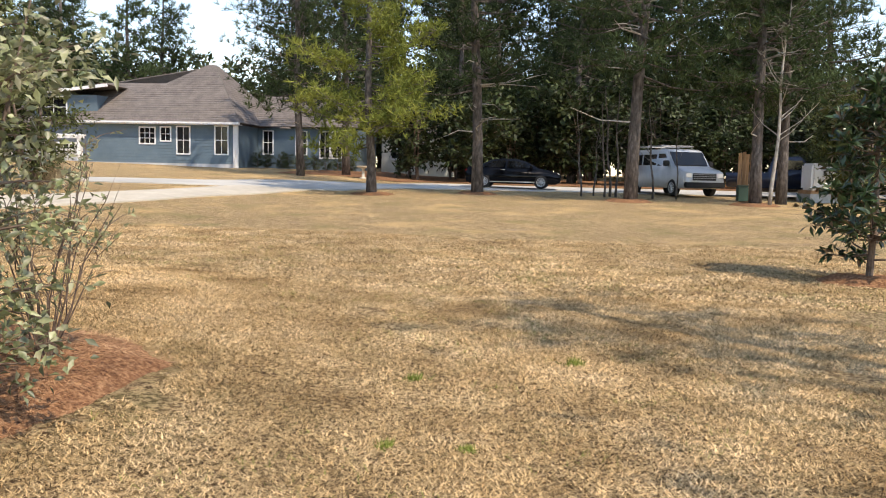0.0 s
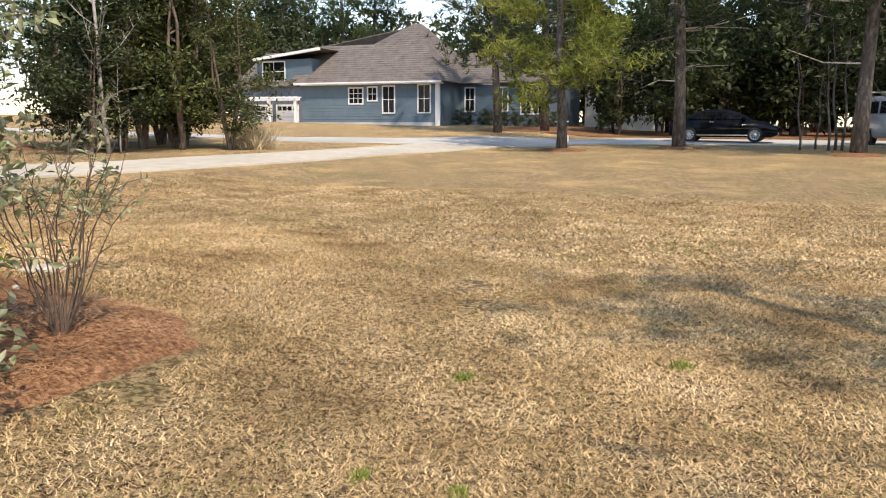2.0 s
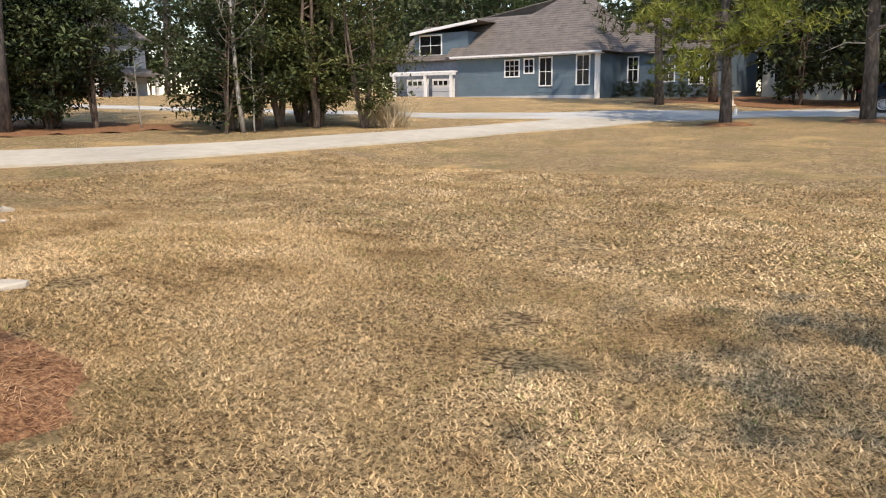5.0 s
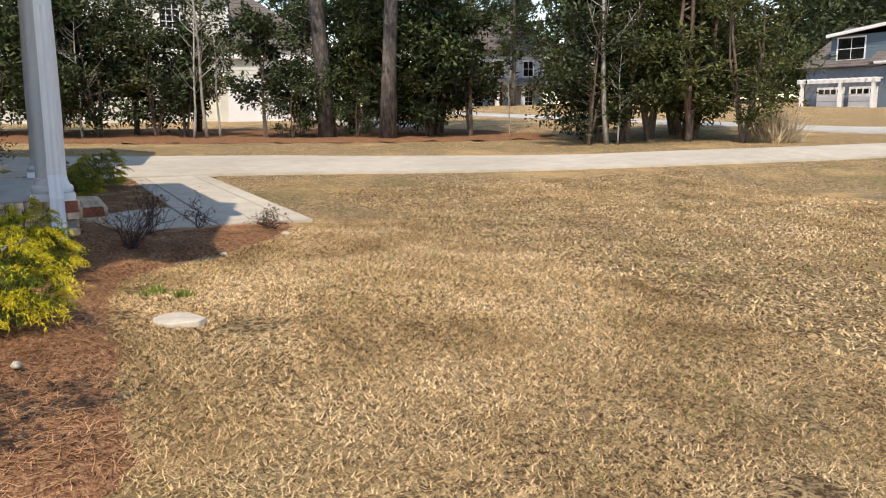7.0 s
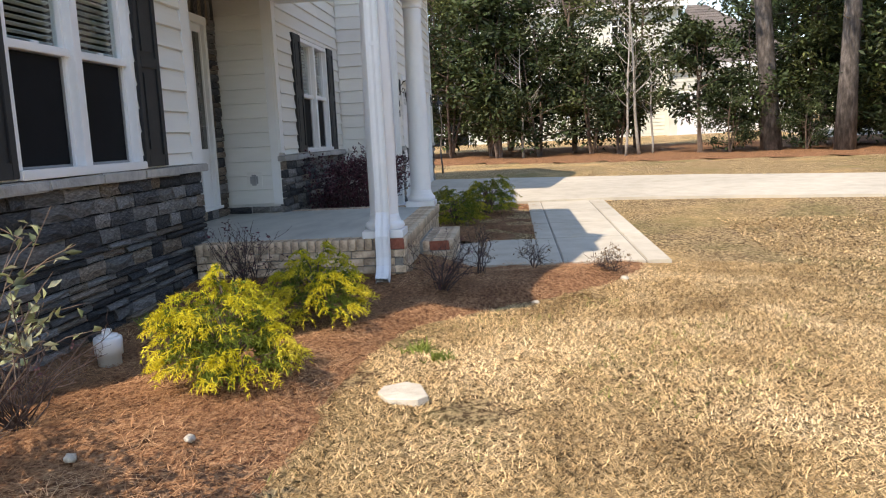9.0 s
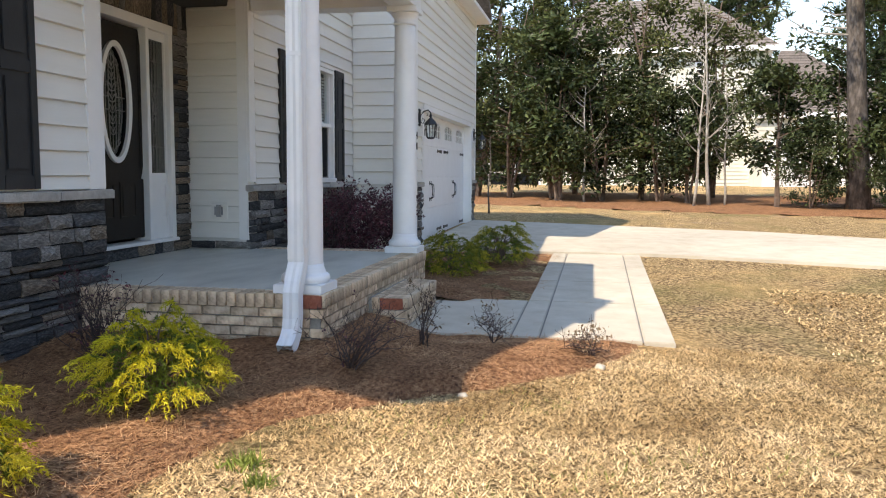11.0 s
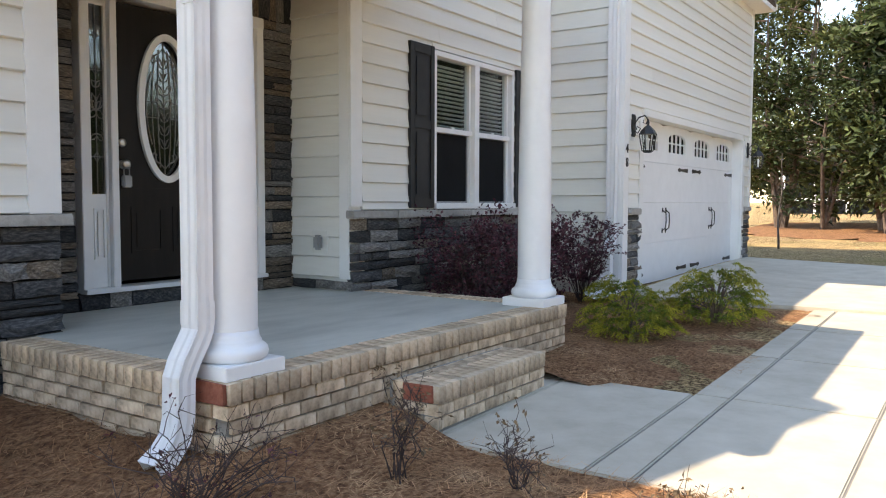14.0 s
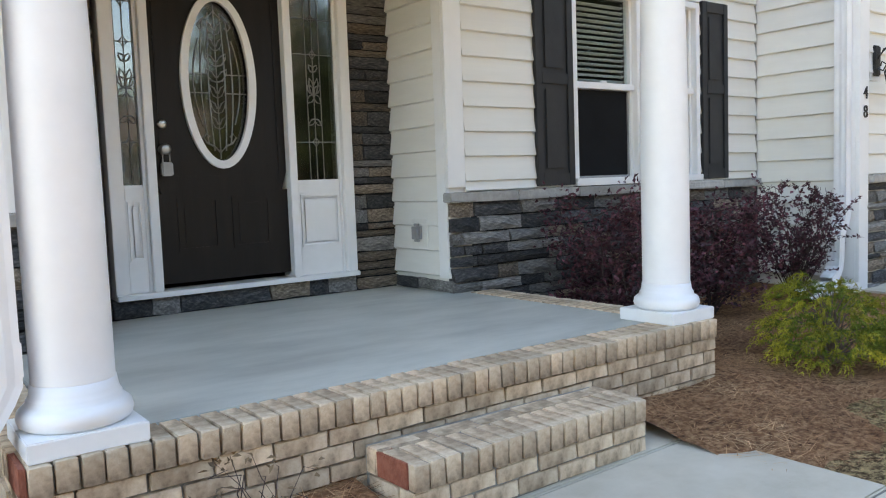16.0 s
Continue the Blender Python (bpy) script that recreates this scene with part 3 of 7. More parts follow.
for x0, x1, y0, y1 in ((-13.40, -7.83, 5.81, 7.03), (-9.41, -7.83, 4.67, 5.81)):
    co = [(x0, y0), (x1, y0), (x1, y1), (x0, y1)]
    bm.faces.new([bm.verts.new((x, y, walk_z(x) - 0.012)) for x, y in co])
part("joint_filler", bm, M["joint"], front_walk)

# ---- the white house ----
FY, DY, GY = 2.78, 2.08, 3.73        # front plane, door plane, garage plane
AX0, AX1 = -3.45, -7.17              # wing beside the lawn
BX0, BX1 = -9.75, -13.40             # window wall
GX1 = -19.25
PZ, PY, PXL, PXR = 0.752, 4.64, -6.80, -10.05   # porch top, front, ends
CAP = 1.42
TOP = 5.35
GTOP = 4.98


def wall(name, boxes, material, label):
    bm = bmesh.new()
    for b in boxes:
        B(*b, bm)
    return tagged(part(name, bm, material), label, "wall", kind="structure")


def cut(a0, a1, z0, z1, holes):
    """Stretches of a course from a0 to a1 that no hole takes."""
    spans = [(a0, a1)]
    for h0, h1, hz0, hz1 in holes:
        if z1 <= hz0 + 0.01 or z0 >= hz1 - 0.01:
            continue
        nxt = []
        for s0, s1 in spans:
            if h1 <= s0 or h0 >= s1:
                nxt.append((s0, s1))
            else:
                if h0 > s0:
                    nxt.append((s0, h0))
                if h1 < s1:
                    nxt.append((h1, s1))
        spans = nxt
    return [s for s in spans if s[1] - s[0] > 0.02]


def siding(owner, side, plane, a0, a1, z0, z1, holes=(), expo=0.172, material="siding", name="siding_board", joint=3.6, first=None):
    """Lap boards: side 'y' faces +y along x, side 'x' faces +x along y."""
    course_z = z0 if first is None else first
    row = 0
    while course_z < z1 - 0.01:
        z = max(course_z, z0)
        t = min(course_z + expo + 0.012, z1)
        pieces = []
        for h0, h1, hz0, hz1 in holes:
            # short boards over a head and under a sill
            if z < hz1 - 0.01 < min(course_z + expo, z1) - 0.012:
                pieces.append((max(a0, h0), min(a1, h1), hz1, t))
            if z + 0.012 < hz0 + 0.01 < min(course_z + expo, z1):
                pieces.append((max(a0, h0), min(a1, h1), z, hz0))
        for c0, c1, zb, zt in pieces:
            prof = [(plane - 0.004, zb), (plane + 0.034, zb), (plane + 0.010, zt), (plane - 0.004, zt)]
            part(name, prism(prof, c0 + 0.001, c1 - 0.001, "x" if side == "y" else "y"), M[material], owner)
        for s0, s1 in cut(a0, a1, z, min(course_z + expo, z1), holes):
            cuts = [s0]
            k = s0 + (joint * (0.35 + 0.3 * (row % 3)))
            while k < s1 - 0.5:
                cuts.append(k)
                k += joint
            cuts.append(s1)
            for c0, c1 in zip(cuts, cuts[1:]):
                prof = [(plane - 0.004, z + 0.016), (plane + 0.012, z + 0.016), (plane + 0.014, z), (plane + 0.022, z), (plane + 0.036, z + 0.008), (plane + 0.008, t), (plane - 0.004, t)]
                bm = prism(prof, c0 + 0.001, c1 - 0.001, "x" if side == "y" else "y")
                part(name, bm, M[material], owner)
        course_z += expo
        row += 1


def stone_meshes(material, count=6):
    out = []
    for s in range(count):
        r = random.Random(50 + s + count)
        bm = bmesh.new()
        nx, nz = 4, 3
        grid = []
        for j in range(nz):
            rowv = []
            for i in range(nx):
                edge = i in (0, nx - 1) or j in (0, nz - 1)
                x = -0.5 + i / (nx - 1) + (r.uniform(-0.03, 0.03) if edge else r.uniform(-0.08, 0.08))
                z = -0.5 + j / (nz - 1) + (r.uniform(-0.06, 0.06) if edge else r.uniform(-0.12, 0.12))
                rowv.append(bm.verts.new((x, (r.uniform(0.25, 0.7) if edge else r.uniform(0.7, 1.0)), z)))
            grid.append(rowv)
        for j in range(nz - 1):
            for i in range(nx - 1):
                bm.faces.new((grid[j][i], grid[j + 1][i], grid[j + 1][i + 1], grid[j][i + 1]))
        loop = grid[0] + [g[-1] for g in grid[1:-1]] + grid[-1][::-1] + [g[0] for g in grid[1:-1]][::-1]
        back = [bm.verts.new((v.co.x, -0.6, v.co.z)) for v in loop]
        for i in range(len(loop)):
            j = (i + 1) % len(loop)
            bm.faces.new((loop[i], loop[j], back[j], back[i]))
        bmesh.ops.recalc_face_normals(bm, faces=bm.faces)
        me = bpy.data.meshes.new("stone")
        bm.to_mesh(me)
        bm.free()
        me.materials.append(material)
        out.append(me)
    return out


STONES = [(0.44, stone_meshes(M["stone_a"])), (0.36, stone_meshes(M["stone_b"])), (0.20, stone_meshes(M["stone_c"]))]
STONE_JOBS = []


def stones(owner, side, plane, a0, a1, z0, z1, holes=(), brown=0.0, seed=1):
    STONE_JOBS.append((owner, side, plane, a0, a1, z0, z1, tuple(holes), brown, seed))


def lay_stones(owner, side, plane, a0, a1, z0, z1, holes, brown, seed):
    r = random.Random(seed)
    z = z0
    while z < z1 - 0.02:
        h = r.choice((0.05, 0.062, 0.075, 0.088, 0.105))
        if z + h > z1 - 0.045:
            h = z1 - z
        for s0, s1 in cut(a0, a1, z, z + h, holes):
            x = s0
            while x < s1 - 0.005:
                w = r.uniform(0.15, 0.46) if h > 0.07 else r.uniform(0.20, 0.55)
                if x + w > s1 - 0.08:
                    w = s1 - x
                k = r.random()
                kinds = STONES[0][1] if k < 0.46 - brown * 0.5 else STONES[1][1] if k < 0.86 - brown else STONES[2][1]
                ob = new("stone", kinds[r.randrange(len(kinds))])
                ob.parent = owner
                d = r.uniform(0.026, 0.066)
                sx, sz = (w - 0.009), (h - 0.010)
                if side == "y":
                    ob.matrix_basis = Matrix.LocRotScale((x + w / 2, plane, z + h / 2), None, (sx, d, sz))
                else:
                    ob.matrix_basis = Matrix.LocRotScale((plane, x + w / 2, z + h / 2), Euler((0, 0, -math.pi / 2)), (sx, d, sz))
                x += w
        z += h


WIN_A, WIN_B = (-4.47, -6.03), (-10.93, -12.50)
WZ0, WZ1 = 1.455, 2.965
G0 = 0.15
# wing beside the lawn
wall_wing = wall("wall_wing", [(WIN_A[0], AX0, FY - 0.18, FY, G0, TOP), (AX1, WIN_A[1], FY - 0.18, FY, G0, TOP), (WIN_A[1], WIN_A[0], FY - 0.18, FY, G0, WZ0),
                               (WIN_A[1], WIN_A[0], FY - 0.18, FY, WZ1, TOP)], M["stone_gap"], "white lap siding wall above a dark stacked-stone base")
siding(wall_wing, "y", FY, AX1 + 0.19, AX0, CAP + 0.02, TOP - 0.2, [(WIN_A[1] - 0.01, WIN_A[0] + 0.01, WZ0 - 0.05, WZ1 + 0.01)], first=1.365)
stones(wall_wing, "y", FY + 0.002, AX1, AX0, 0.22, CAP - 0.05, seed=3)
part("corner_board", B(AX1 - 0.005, AX1 + 0.19, FY, FY + 0.032, CAP + 0.02, TOP, None, 0.003), M["trim"], wall_wing, "white corner board")
# end wall of the wing, facing the lawn's far side
wall_end = wall("wall_end", [(AX0 - 0.18, AX0, -7.5, FY - 0.18, G0, TOP)], M["stone_gap"], "white lap siding end wall")
siding(wall_end, "x", AX0, -7.5, FY + 0.02, CAP + 0.02, TOP, joint=20)
# return of the wing into the porch
wall_in_a = wall("wall_porch_return", [(AX1, AX1 + 0.18, DY, FY - 0.18, G0, 3.6)], M["stone_gap"], "stone-faced return of the porch recess")
# door wall
DX0, DX1, DZ0, DZ1 = -7.70, -9.40, 0.875, 3.04
wall_door = wall("wall_door", [(AX1 + 0.01, DX0, DY - 0.2, DY, G0, TOP), (DX1, BX0 + 0.1 - 0.22, DY - 0.2, DY, G0, TOP), (DX1, DX0, DY - 0.2, DY, DZ1, TOP), (DX1, DX0, DY - 0.2, DY, G0, DZ0)],
                 M["stone_gap"], "stacked brown and charcoal stone wall round the front door")
hole = [(DX1 - 0.005, DX0 + 0.005, 0.0, DZ1 + 0.0)]
stones(wall_door, "y", DY + 0.002, DX1, DX0, PZ, 0.866, seed=12)
stones(wall_door, "y", DY + 0.002, BX0 - 0.01, AX1, PZ, 3.06, hole, brown=0.22, seed=11)
# soldier stones over the door
r = random.Random(4)
x = BX0
while x < AX1 - 0.03:
    w = r.uniform(0.07, 0.13)
    ob = new("stone", STONES[r.choice((0, 1, 2, 2))][1][r.randrange(6)])
    ob.parent = wall_door
    ob.matrix_basis = Matrix.LocRotScale((x + w / 2, DY + 0.002, 3.06 + 0.14), None, (w - 0.006, 0.035, 0.27))
    x += w
# return wall at the far side of the recess, siding
wall_return = wall("wall_return", [(BX0 - 0.18, BX0, DY, FY - 0.0, G0, 3.6)], M["siding"], "pale lap siding return beside the door")
siding(wall_return, "x", BX0, DY + 0.035, FY - 0.10, PZ + 0.11, 3.35, joint=9)
stones(wall_return, "x", BX0, DY + 0.03, FY + 0.02, PZ, PZ + 0.085, seed=21)
part("corner_board", B(BX0 - 0.12, BX0 + 0.028, FY + 0.002, FY + 0.03, CAP + 0.05, 3.4, None, 0.003), M["trim"], wall_return, "white corner board")
part("corner_board", B(BX0, BX0 + 0.03, FY - 0.105, FY + 0.002, PZ + 0.10, 3.4, None, 0.003), M["trim"], wall_return, "white corner board")
# window wall
wall_window = wall("wall_window", [(WIN_B[0], BX0 - 0.18, FY - 0.18, FY, G0, TOP), (BX1, WIN_B[1], FY - 0.18, FY, G0, TOP), (WIN_B[1], WIN_B[0], FY - 0.18, FY, G0, WZ0),
                                   (WIN_B[1], WIN_B[0], FY - 0.18, FY, WZ1, TOP)], M["stone_gap"], "white lap siding wall with a shuttered window over a stone base")
siding(wall_window, "y", FY, BX1 + 0.03, BX0 - 0.12, CAP + 0.02, TOP - 0.2, [(WIN_B[1] - 0.01, WIN_B[0] + 0.01, WZ0 - 0.05, WZ1 + 0.01)], expo=0.1697, first=1.337)
stones(wall_window, "y", FY + 0.002, BX1, BX0 + 0.02, 0.3, CAP - 0.05, seed=31)
# garage wing: side and front
wall_garage_side = wall("wall_garage_side", [(BX1 - 0.18, BX1, FY, GY - 0.0, G0, GTOP)], M["siding"], "pale lap siding side of the garage wing")
siding(wall_garage_side, "x", BX1, FY + 0.03, GY - 0.11, 0.55, GTOP - 0.1, joint=9, expo=0.196, first=0.413)
GD0, GD1, GZ = -14.02, -18.72, 2.56
wall_garage = wall("wall_garage", [(GD0, BX1 - 0.18, GY - 0.2, GY, G0, GTOP), (GX1, GD1, GY - 0.2, GY, G0, GTOP), (GD1, GD0, GY - 0.2, GY, GZ, GTOP)], M["siding"],
                   "white lap siding garage front with stone piers")
siding(wall_garage, "y", GY, GX1 + 0.1, BX1 - 0.13, CAP + 0.02, GTOP - 0.1, [(GD1 - 0.14, GD0 + 0.14, 0, 2.65)])
stones(wall_garage, "y", GY + 0.002, GD0 + 0.02, BX1 - 0.12, 0.40, CAP - 0.05, brown=0.25, seed=41)
stones(wall_garage, "y", GY + 0.002, GX1, GD1 - 0.02, 0.40, CAP - 0.05, brown=0.1, seed=43)
for a, b, c, d in ((BX1 - 0.13, BX1 + 0.03, GY + 0.001, GY + 0.033), (BX1, BX1 + 0.031, GY - 0.115, GY + 0.001), (GX1 - 0.03, GX1 + 0.1, GY + 0.001, GY + 0.033)):
    part("corner_board", B(a, b, c, d, 0.42 if a > -14 else CAP, GTOP - 0.1, None, 0.003), M["trim"], wall_garage, "white corner board")
for a, b in ((GD0, GD0 + 0.13), (GD1 - 0.13, GD1)):
    part("door_casing", B(a, b, GY + 0.0, GY + 0.03, 0.44, GZ - 0.001, None, 0.003), M["trim"], wall_garage)
    part("jamb", B(a if a == GD0 else b - 0.0, (a - 0.02) if a == GD0 else b + 0.02, GY - 0.2, GY - 0.001, 0.44, GZ, None), M["trim"], wall_garage)
part("door_casing", B(GD1, GD0, GY + 0.0, GY + 0.03, GZ, 2.648, None, 0.003), M["trim"], wall_garage)
# rough stone cap course
def caps(owner, side, plane, a0, a1, seed):
    r = random.Random(seed)
    n = max(1, round(abs(a1 - a0) / 0.62))
    for i in range(n):
        c0, c1 = a0 + (a1 - a0) * i / n, a0 + (a1 - a0) * (i + 1) / n
        o = 0.075 + r.uniform(-0.006, 0.006)
        bm = B(c0 + 0.002, c1 - 0.002, plane - 0.02, plane + o, CAP - 0.05, CAP + 0.018, None, 0.008)
        for v in bm.verts:
            if v.co.y > plane + 0.04:
                v.co += Vector((0, r.uniform(-0.006, 0.006), r.uniform(-0.006, 0.004)))
        part("cap_stone", bm, M["cap"], owner)


caps(wall_wing, "y", FY, AX1 - 0.06, AX0, 1)
caps(wall_window, "y", FY, BX1, BX0 + 0.05, 2)
caps(wall_garage, "y", GY, GD0 + 0.135, BX1 - 0.135, 3)
caps(wall_garage, "y", GY, GX1, GD1 - 0.135, 4)
# closing walls, floors and roof
tagged(part("wall_back", B(GX1, AX0, -7.7, -7.5, G0, TOP), M["siding"]), "plain lap siding back wall", "wall", kind="structure")
tagged(part("wall_west", B(GX1, GX1 + 0.18, -7.5, GY - 0.2, G0, GTOP), M["siding"]), "white siding side wall of the garage", "wall", kind="structure")
# unseen room surfaces, coloured dark so the windows look unlit behind
tagged(part("floor", B(GX1 + 0.2, AX0 - 0.2, -7.4, DY - 0.22, 0.3, 0.8), M["dark_room"]), "unseen floor inside the house, room gloom painted on", "floor", kind="structure")
tagged(part("wall_inner", B(GX1 + 0.2, AX0 - 0.2, -1.2, -1.1, 0.8, TOP), M["dark_room"]), "unseen room wall behind the windows, gloom painted on", "wall", kind="structure")
tagged(part("ceiling", B(GX1 + 0.2, AX0 - 0.2, -1.1, FY - 0.2, 3.3, 3.4), M["dark_room"]), "unseen room ceiling, gloom painted on", "ceiling", kind="structure")


def gable_roof(name, x0, x1, y0, y1, z, rise, ridge, over, label):
    """A gable roof with soffits; ridge is the axis of the ridge line."""
    ob = thing(name, label, "roof", kind="structure")
    xa, xb, ya, yb = x0 - over, x1 + over, y0 - over, y1 + over
    if ridge == "x":
        m = (ya + yb) / 2
        out = [(ya, z), (m, z + rise), (yb, z), (yb, z - 0.14), (m, z + rise - 0.14), (ya, z - 0.14)]
        part("slope", prism(out, xa, xb, "x"), M["shingle"], ob)
        part("gable", prism([(y0, z - 0.1), (m, z + rise - 0.2), (y1, z - 0.1)], x0 + 0.05, x1 - 0.05, "x"), M["siding"], ob)
    else:
        m = (xa + xb) / 2
        out = [(xa, z), (m, z + rise), (xb, z), (xb, z - 0.14), (m, z + rise - 0.14), (xa, z - 0.14)]
        part("slope", prism(out, ya, yb, "y"), M["shingle"], ob)
        part("gable", prism([(x0, z - 0.1), (m, z + rise - 0.2), (x1, z - 0.1)], y0 + 0.05, y1 - 0.05, "y"), M["siding"], ob)
    part("soffit", B(xa + 0.02, xb - 0.02, ya + 0.02, yb - 0.02, z - 0.22, z - 0.145), M["trim"], ob)
    edges = ((xa - 0.02, xb + 0.02, yb, yb + 0.11), (xa - 0.02, xb + 0.02, ya - 0.11, ya)) if ridge == "x" else ((xa - 0.11, xa, ya, yb), (xb, xb + 0.11, ya, yb))
    for a, b, c, d in edges:
        part("gutter", B(a, b, c, d, z - 0.19, z - 0.06, None, 0.02), M["aluminium"], ob)
    return ob


gable_roof("roof_main", BX1 + 0.3, AX0, -7.5, FY, TOP, 2.6, "x", 0.32, "brown shingle gable roof over the main house")
gable_roof("roof_garage", GX1, BX1, -7.5, GY, GTOP + 0.07, 1.75, "y", 0.32, "brown shingle gable roof over the garage wing")
gable_roof("roof_wing", AX1, AX0, -2.2, FY, TOP + 0.02, 2.05, "y", 0.30, "brown shingle front gable over the wing")

# ---- porch ----
porch = thing("porch", "raised porch with buff brick edging and a grey slab", "porch", kind="structure")
part("slab", B(PXR + 0.20, PXL - 0.20, DY + 0.02, PY - 0.20, PZ - 0.08, PZ - 0.002, None, 0.004), M["porch_slab"], porch, "smooth grey trowelled concrete slab")
bm = B(PXR + 0.022, PXL - 0.022, FY + 0.05, PY - 0.022, 0.12, PZ - 0.085)
B(PXR + 0.015, PXL - 0.015, FY + 0.05, PY - 0.015, PZ - 0.1, PZ - 0.012, bm)
part("mortar_core", bm, M["mortar"], porch)
step = thing("step", "buff brick entry step with mortar-smeared edges", "step", kind="structure")
SX0, SX1, SY1, SZ = -7.90, -9.10, 4.955, 0.572
bm = B(SX1 + 0.012, SX0 - 0.012, PY - 0.02, SY1 - 0.012, 0.2, SZ - 0.006)
part("mortar_core", bm, M["mortar"], step)


def brick_mesh(name, sx, sy, sz, seed, material):
    r = random.Random(seed)
    bm = B(-sx / 2, sx / 2, -sy / 2, sy / 2, -sz / 2, sz / 2, None, 0.0032)
    for v in bm.verts:
        v.co += Vector((r.uniform(-1, 1), r.uniform(-1, 1), r.uniform(-1, 1))) * 0.0022
    me = bpy.data.meshes.new(name)
    bm.to_mesh(me)
    bm.free()
    me.materials.append(material)
    return me


ROW = [brick_mesh("brick", 0.060, 0.20, 0.094, s, M["brick"]) for s in range(5)]
STR = [brick_mesh("brick", 0.198, 0.09, 0.058, s + 9, M["brick"]) for s in range(5)]
RED = brick_mesh("brick", 0.062, 0.19, 0.09, 77, M["brick_red"])
BR = random.Random(12)


def lay(me, owner, x, y, z, rz=0.0, s=1.0):
    ob = new("brick", me)
    ob.parent = owner
    ob.matrix_basis = Matrix.LocRotScale((x, y, z), Euler((BR.uniform(-0.012, 0.012), BR.uniform(-0.012, 0.012), radians(rz) + BR.uniform(-0.012, 0.012))), (s, 1, 1))


def rowlock(owner, a0, a1, fixed, ztop, side, back=0.1):
    n = round(abs(a1 - a0) / 0.0705)
    w = abs(a1 - a0) / n
    for i in range(n):
        p = min(a0, a1) + (i + 0.5) * w
        z = ztop - 0.047 + BR.uniform(-0.002, 0.002)
        k = BR.uniform(-0.003, 0.004)
        if side == "front":
            lay(BR.choice(ROW), owner, p, fixed - back + k, z, 0, (w - 0.009) / 0.060)
        elif side == "east":
            lay(BR.choice(ROW), owner, fixed - back + k, p, z, 90, (w - 0.009) / 0.060)
        else:
            lay(BR.choice(ROW), owner, fixed + back + k, p, z, 90, (w - 0.009) / 0.060)


def course(owner, a0, a1, fixed, z, side, shift):
    a, b = min(a0, a1), max(a0, a1)
    p = a - (0.104 if shift else 0.0)
    while p < b - 0.01:
        q0, q1 = max(p, a), min(p + 0.208, b)
        if q1 - q0 > 0.03:
            s = (q1 - q0 - 0.009) / 0.198
            k = BR.uniform(-0.003, 0.003)
            if side == "front":
                lay(BR.choice(STR), owner, (q0 + q1) / 2, fixed - 0.045 + k, z, 0, s)
            elif side == "east":
                lay(BR.choice(STR), owner, fixed - 0.045 + k, (q0 + q1) / 2, z, 90, s)
            else:
                lay(BR.choice(STR), owner, fixed + 0.045 + k, (q0 + q1) / 2, z, 90, s)
        p += 0.208


rowlock(porch, PXL - 0.005, PXR + 0.005, PY + 0.012, PZ, "front")
rowlock(porch, FY + 0.05, PY - 0.20, PXL + 0.012, PZ, "east")
rowlock(porch, FY + 0.05, PY - 0.20, PXR - 0.012, PZ, "west")
lay(RED, porch, PXL + 0.003, PY - 0.10, PZ - 0.048, 0, 0.33)
for k in range(6):
    z = PZ - 0.094 - 0.034 - k * 0.067
    course(porch, PXL, PXR, PY, z, "front", k % 2)
    course(porch, FY + 0.05, PY - 0.09, PXL, z, "east", (k + 1) % 2)
    course(porch, FY + 0.05, PY - 0.09, PXR, z, "west", (k + 1) % 2)
rowlock(step, SX0, SX1, SY1 + 0.004, SZ, "front")
for k in range(2):
    z = SZ - 0.094 - 0.034 - k * 0.067
    course(step, SX0, SX1, SY1, z, "front", k % 2)
    course(step, PY + 0.03, SY1 - 0.09, SX0, z, "east", k % 2)
    course(step, PY + 0.03, SY1 - 0.09, SX1, z, "west", k % 2)
course(step, SX0, SX1, PY + 0.115, SZ - 0.03, "front", 1)
lay(RED, step, SX0 - 0.028, SY1 - 0.125, SZ - 0.047, 0)
lay(ROW[1], step, SX0 - 0.095, PY + 0.06, SZ - 0.047, 90)


def column(x, y):
    c = thing("porch_column", "round white tapered porch column on a square plinth", "column", (x, y, PZ), group="porch columns")
    part("plinth", B(-0.172, 0.172, -0.172, 0.172, 0, 0.062, None, 0.004), M["white"], c)
    base = [(0.150, 0.062), (0.164, 0.072), (0.170, 0.092), (0.165, 0.114), (0.152, 0.127), (0.139, 0.132), (0.139, 0.146), (0.134, 0.152), (0.129, 0.165), (0.125, 0.195)]
    part("base_moulding", lathe(base, 40), M["white"], c, smooth=True)
    h = 3.25 - PZ
    shaft = [(0.124, 0.19)] + [(0.122 - 0.018 * smooth01(k / 12, 0.25, 1.0), 0.20 + (h - 0.37) * k / 12) for k in range(13)]
    part("shaft", lathe(shaft, 40), M["white"], c, smooth=True)
    top = [(0.105, h - 0.18), (0.118, h - 0.175), (0.118, h - 0.155), (0.108, h - 0.15), (0.110, h - 0.10), (0.135, h - 0.075), (0.143, h - 0.055)]
    part("capital", lathe(top, 40), M["white"], c, smooth=True)
    part("abacus", B(-0.155, 0.155, -0.155, 0.155, h - 0.055, h, None, 0.004), M["white"], c)


CLX, CRX, CY = -6.985, -9.885, 4.455
column(CLX, CY)
column(CRX, CY)
# beam, ceiling and roof of the porch
porch_roof = thing("porch_roof", "white boxed porch beam, panelled ceiling and shed roof", "porch roof", kind="structure")
part("front_beam", B(CRX - 0.17, CLX + 0.17, CY - 0.13, CY + 0.13, 3.25, 3.62, None, 0.004), M["trim"], porch_roof)
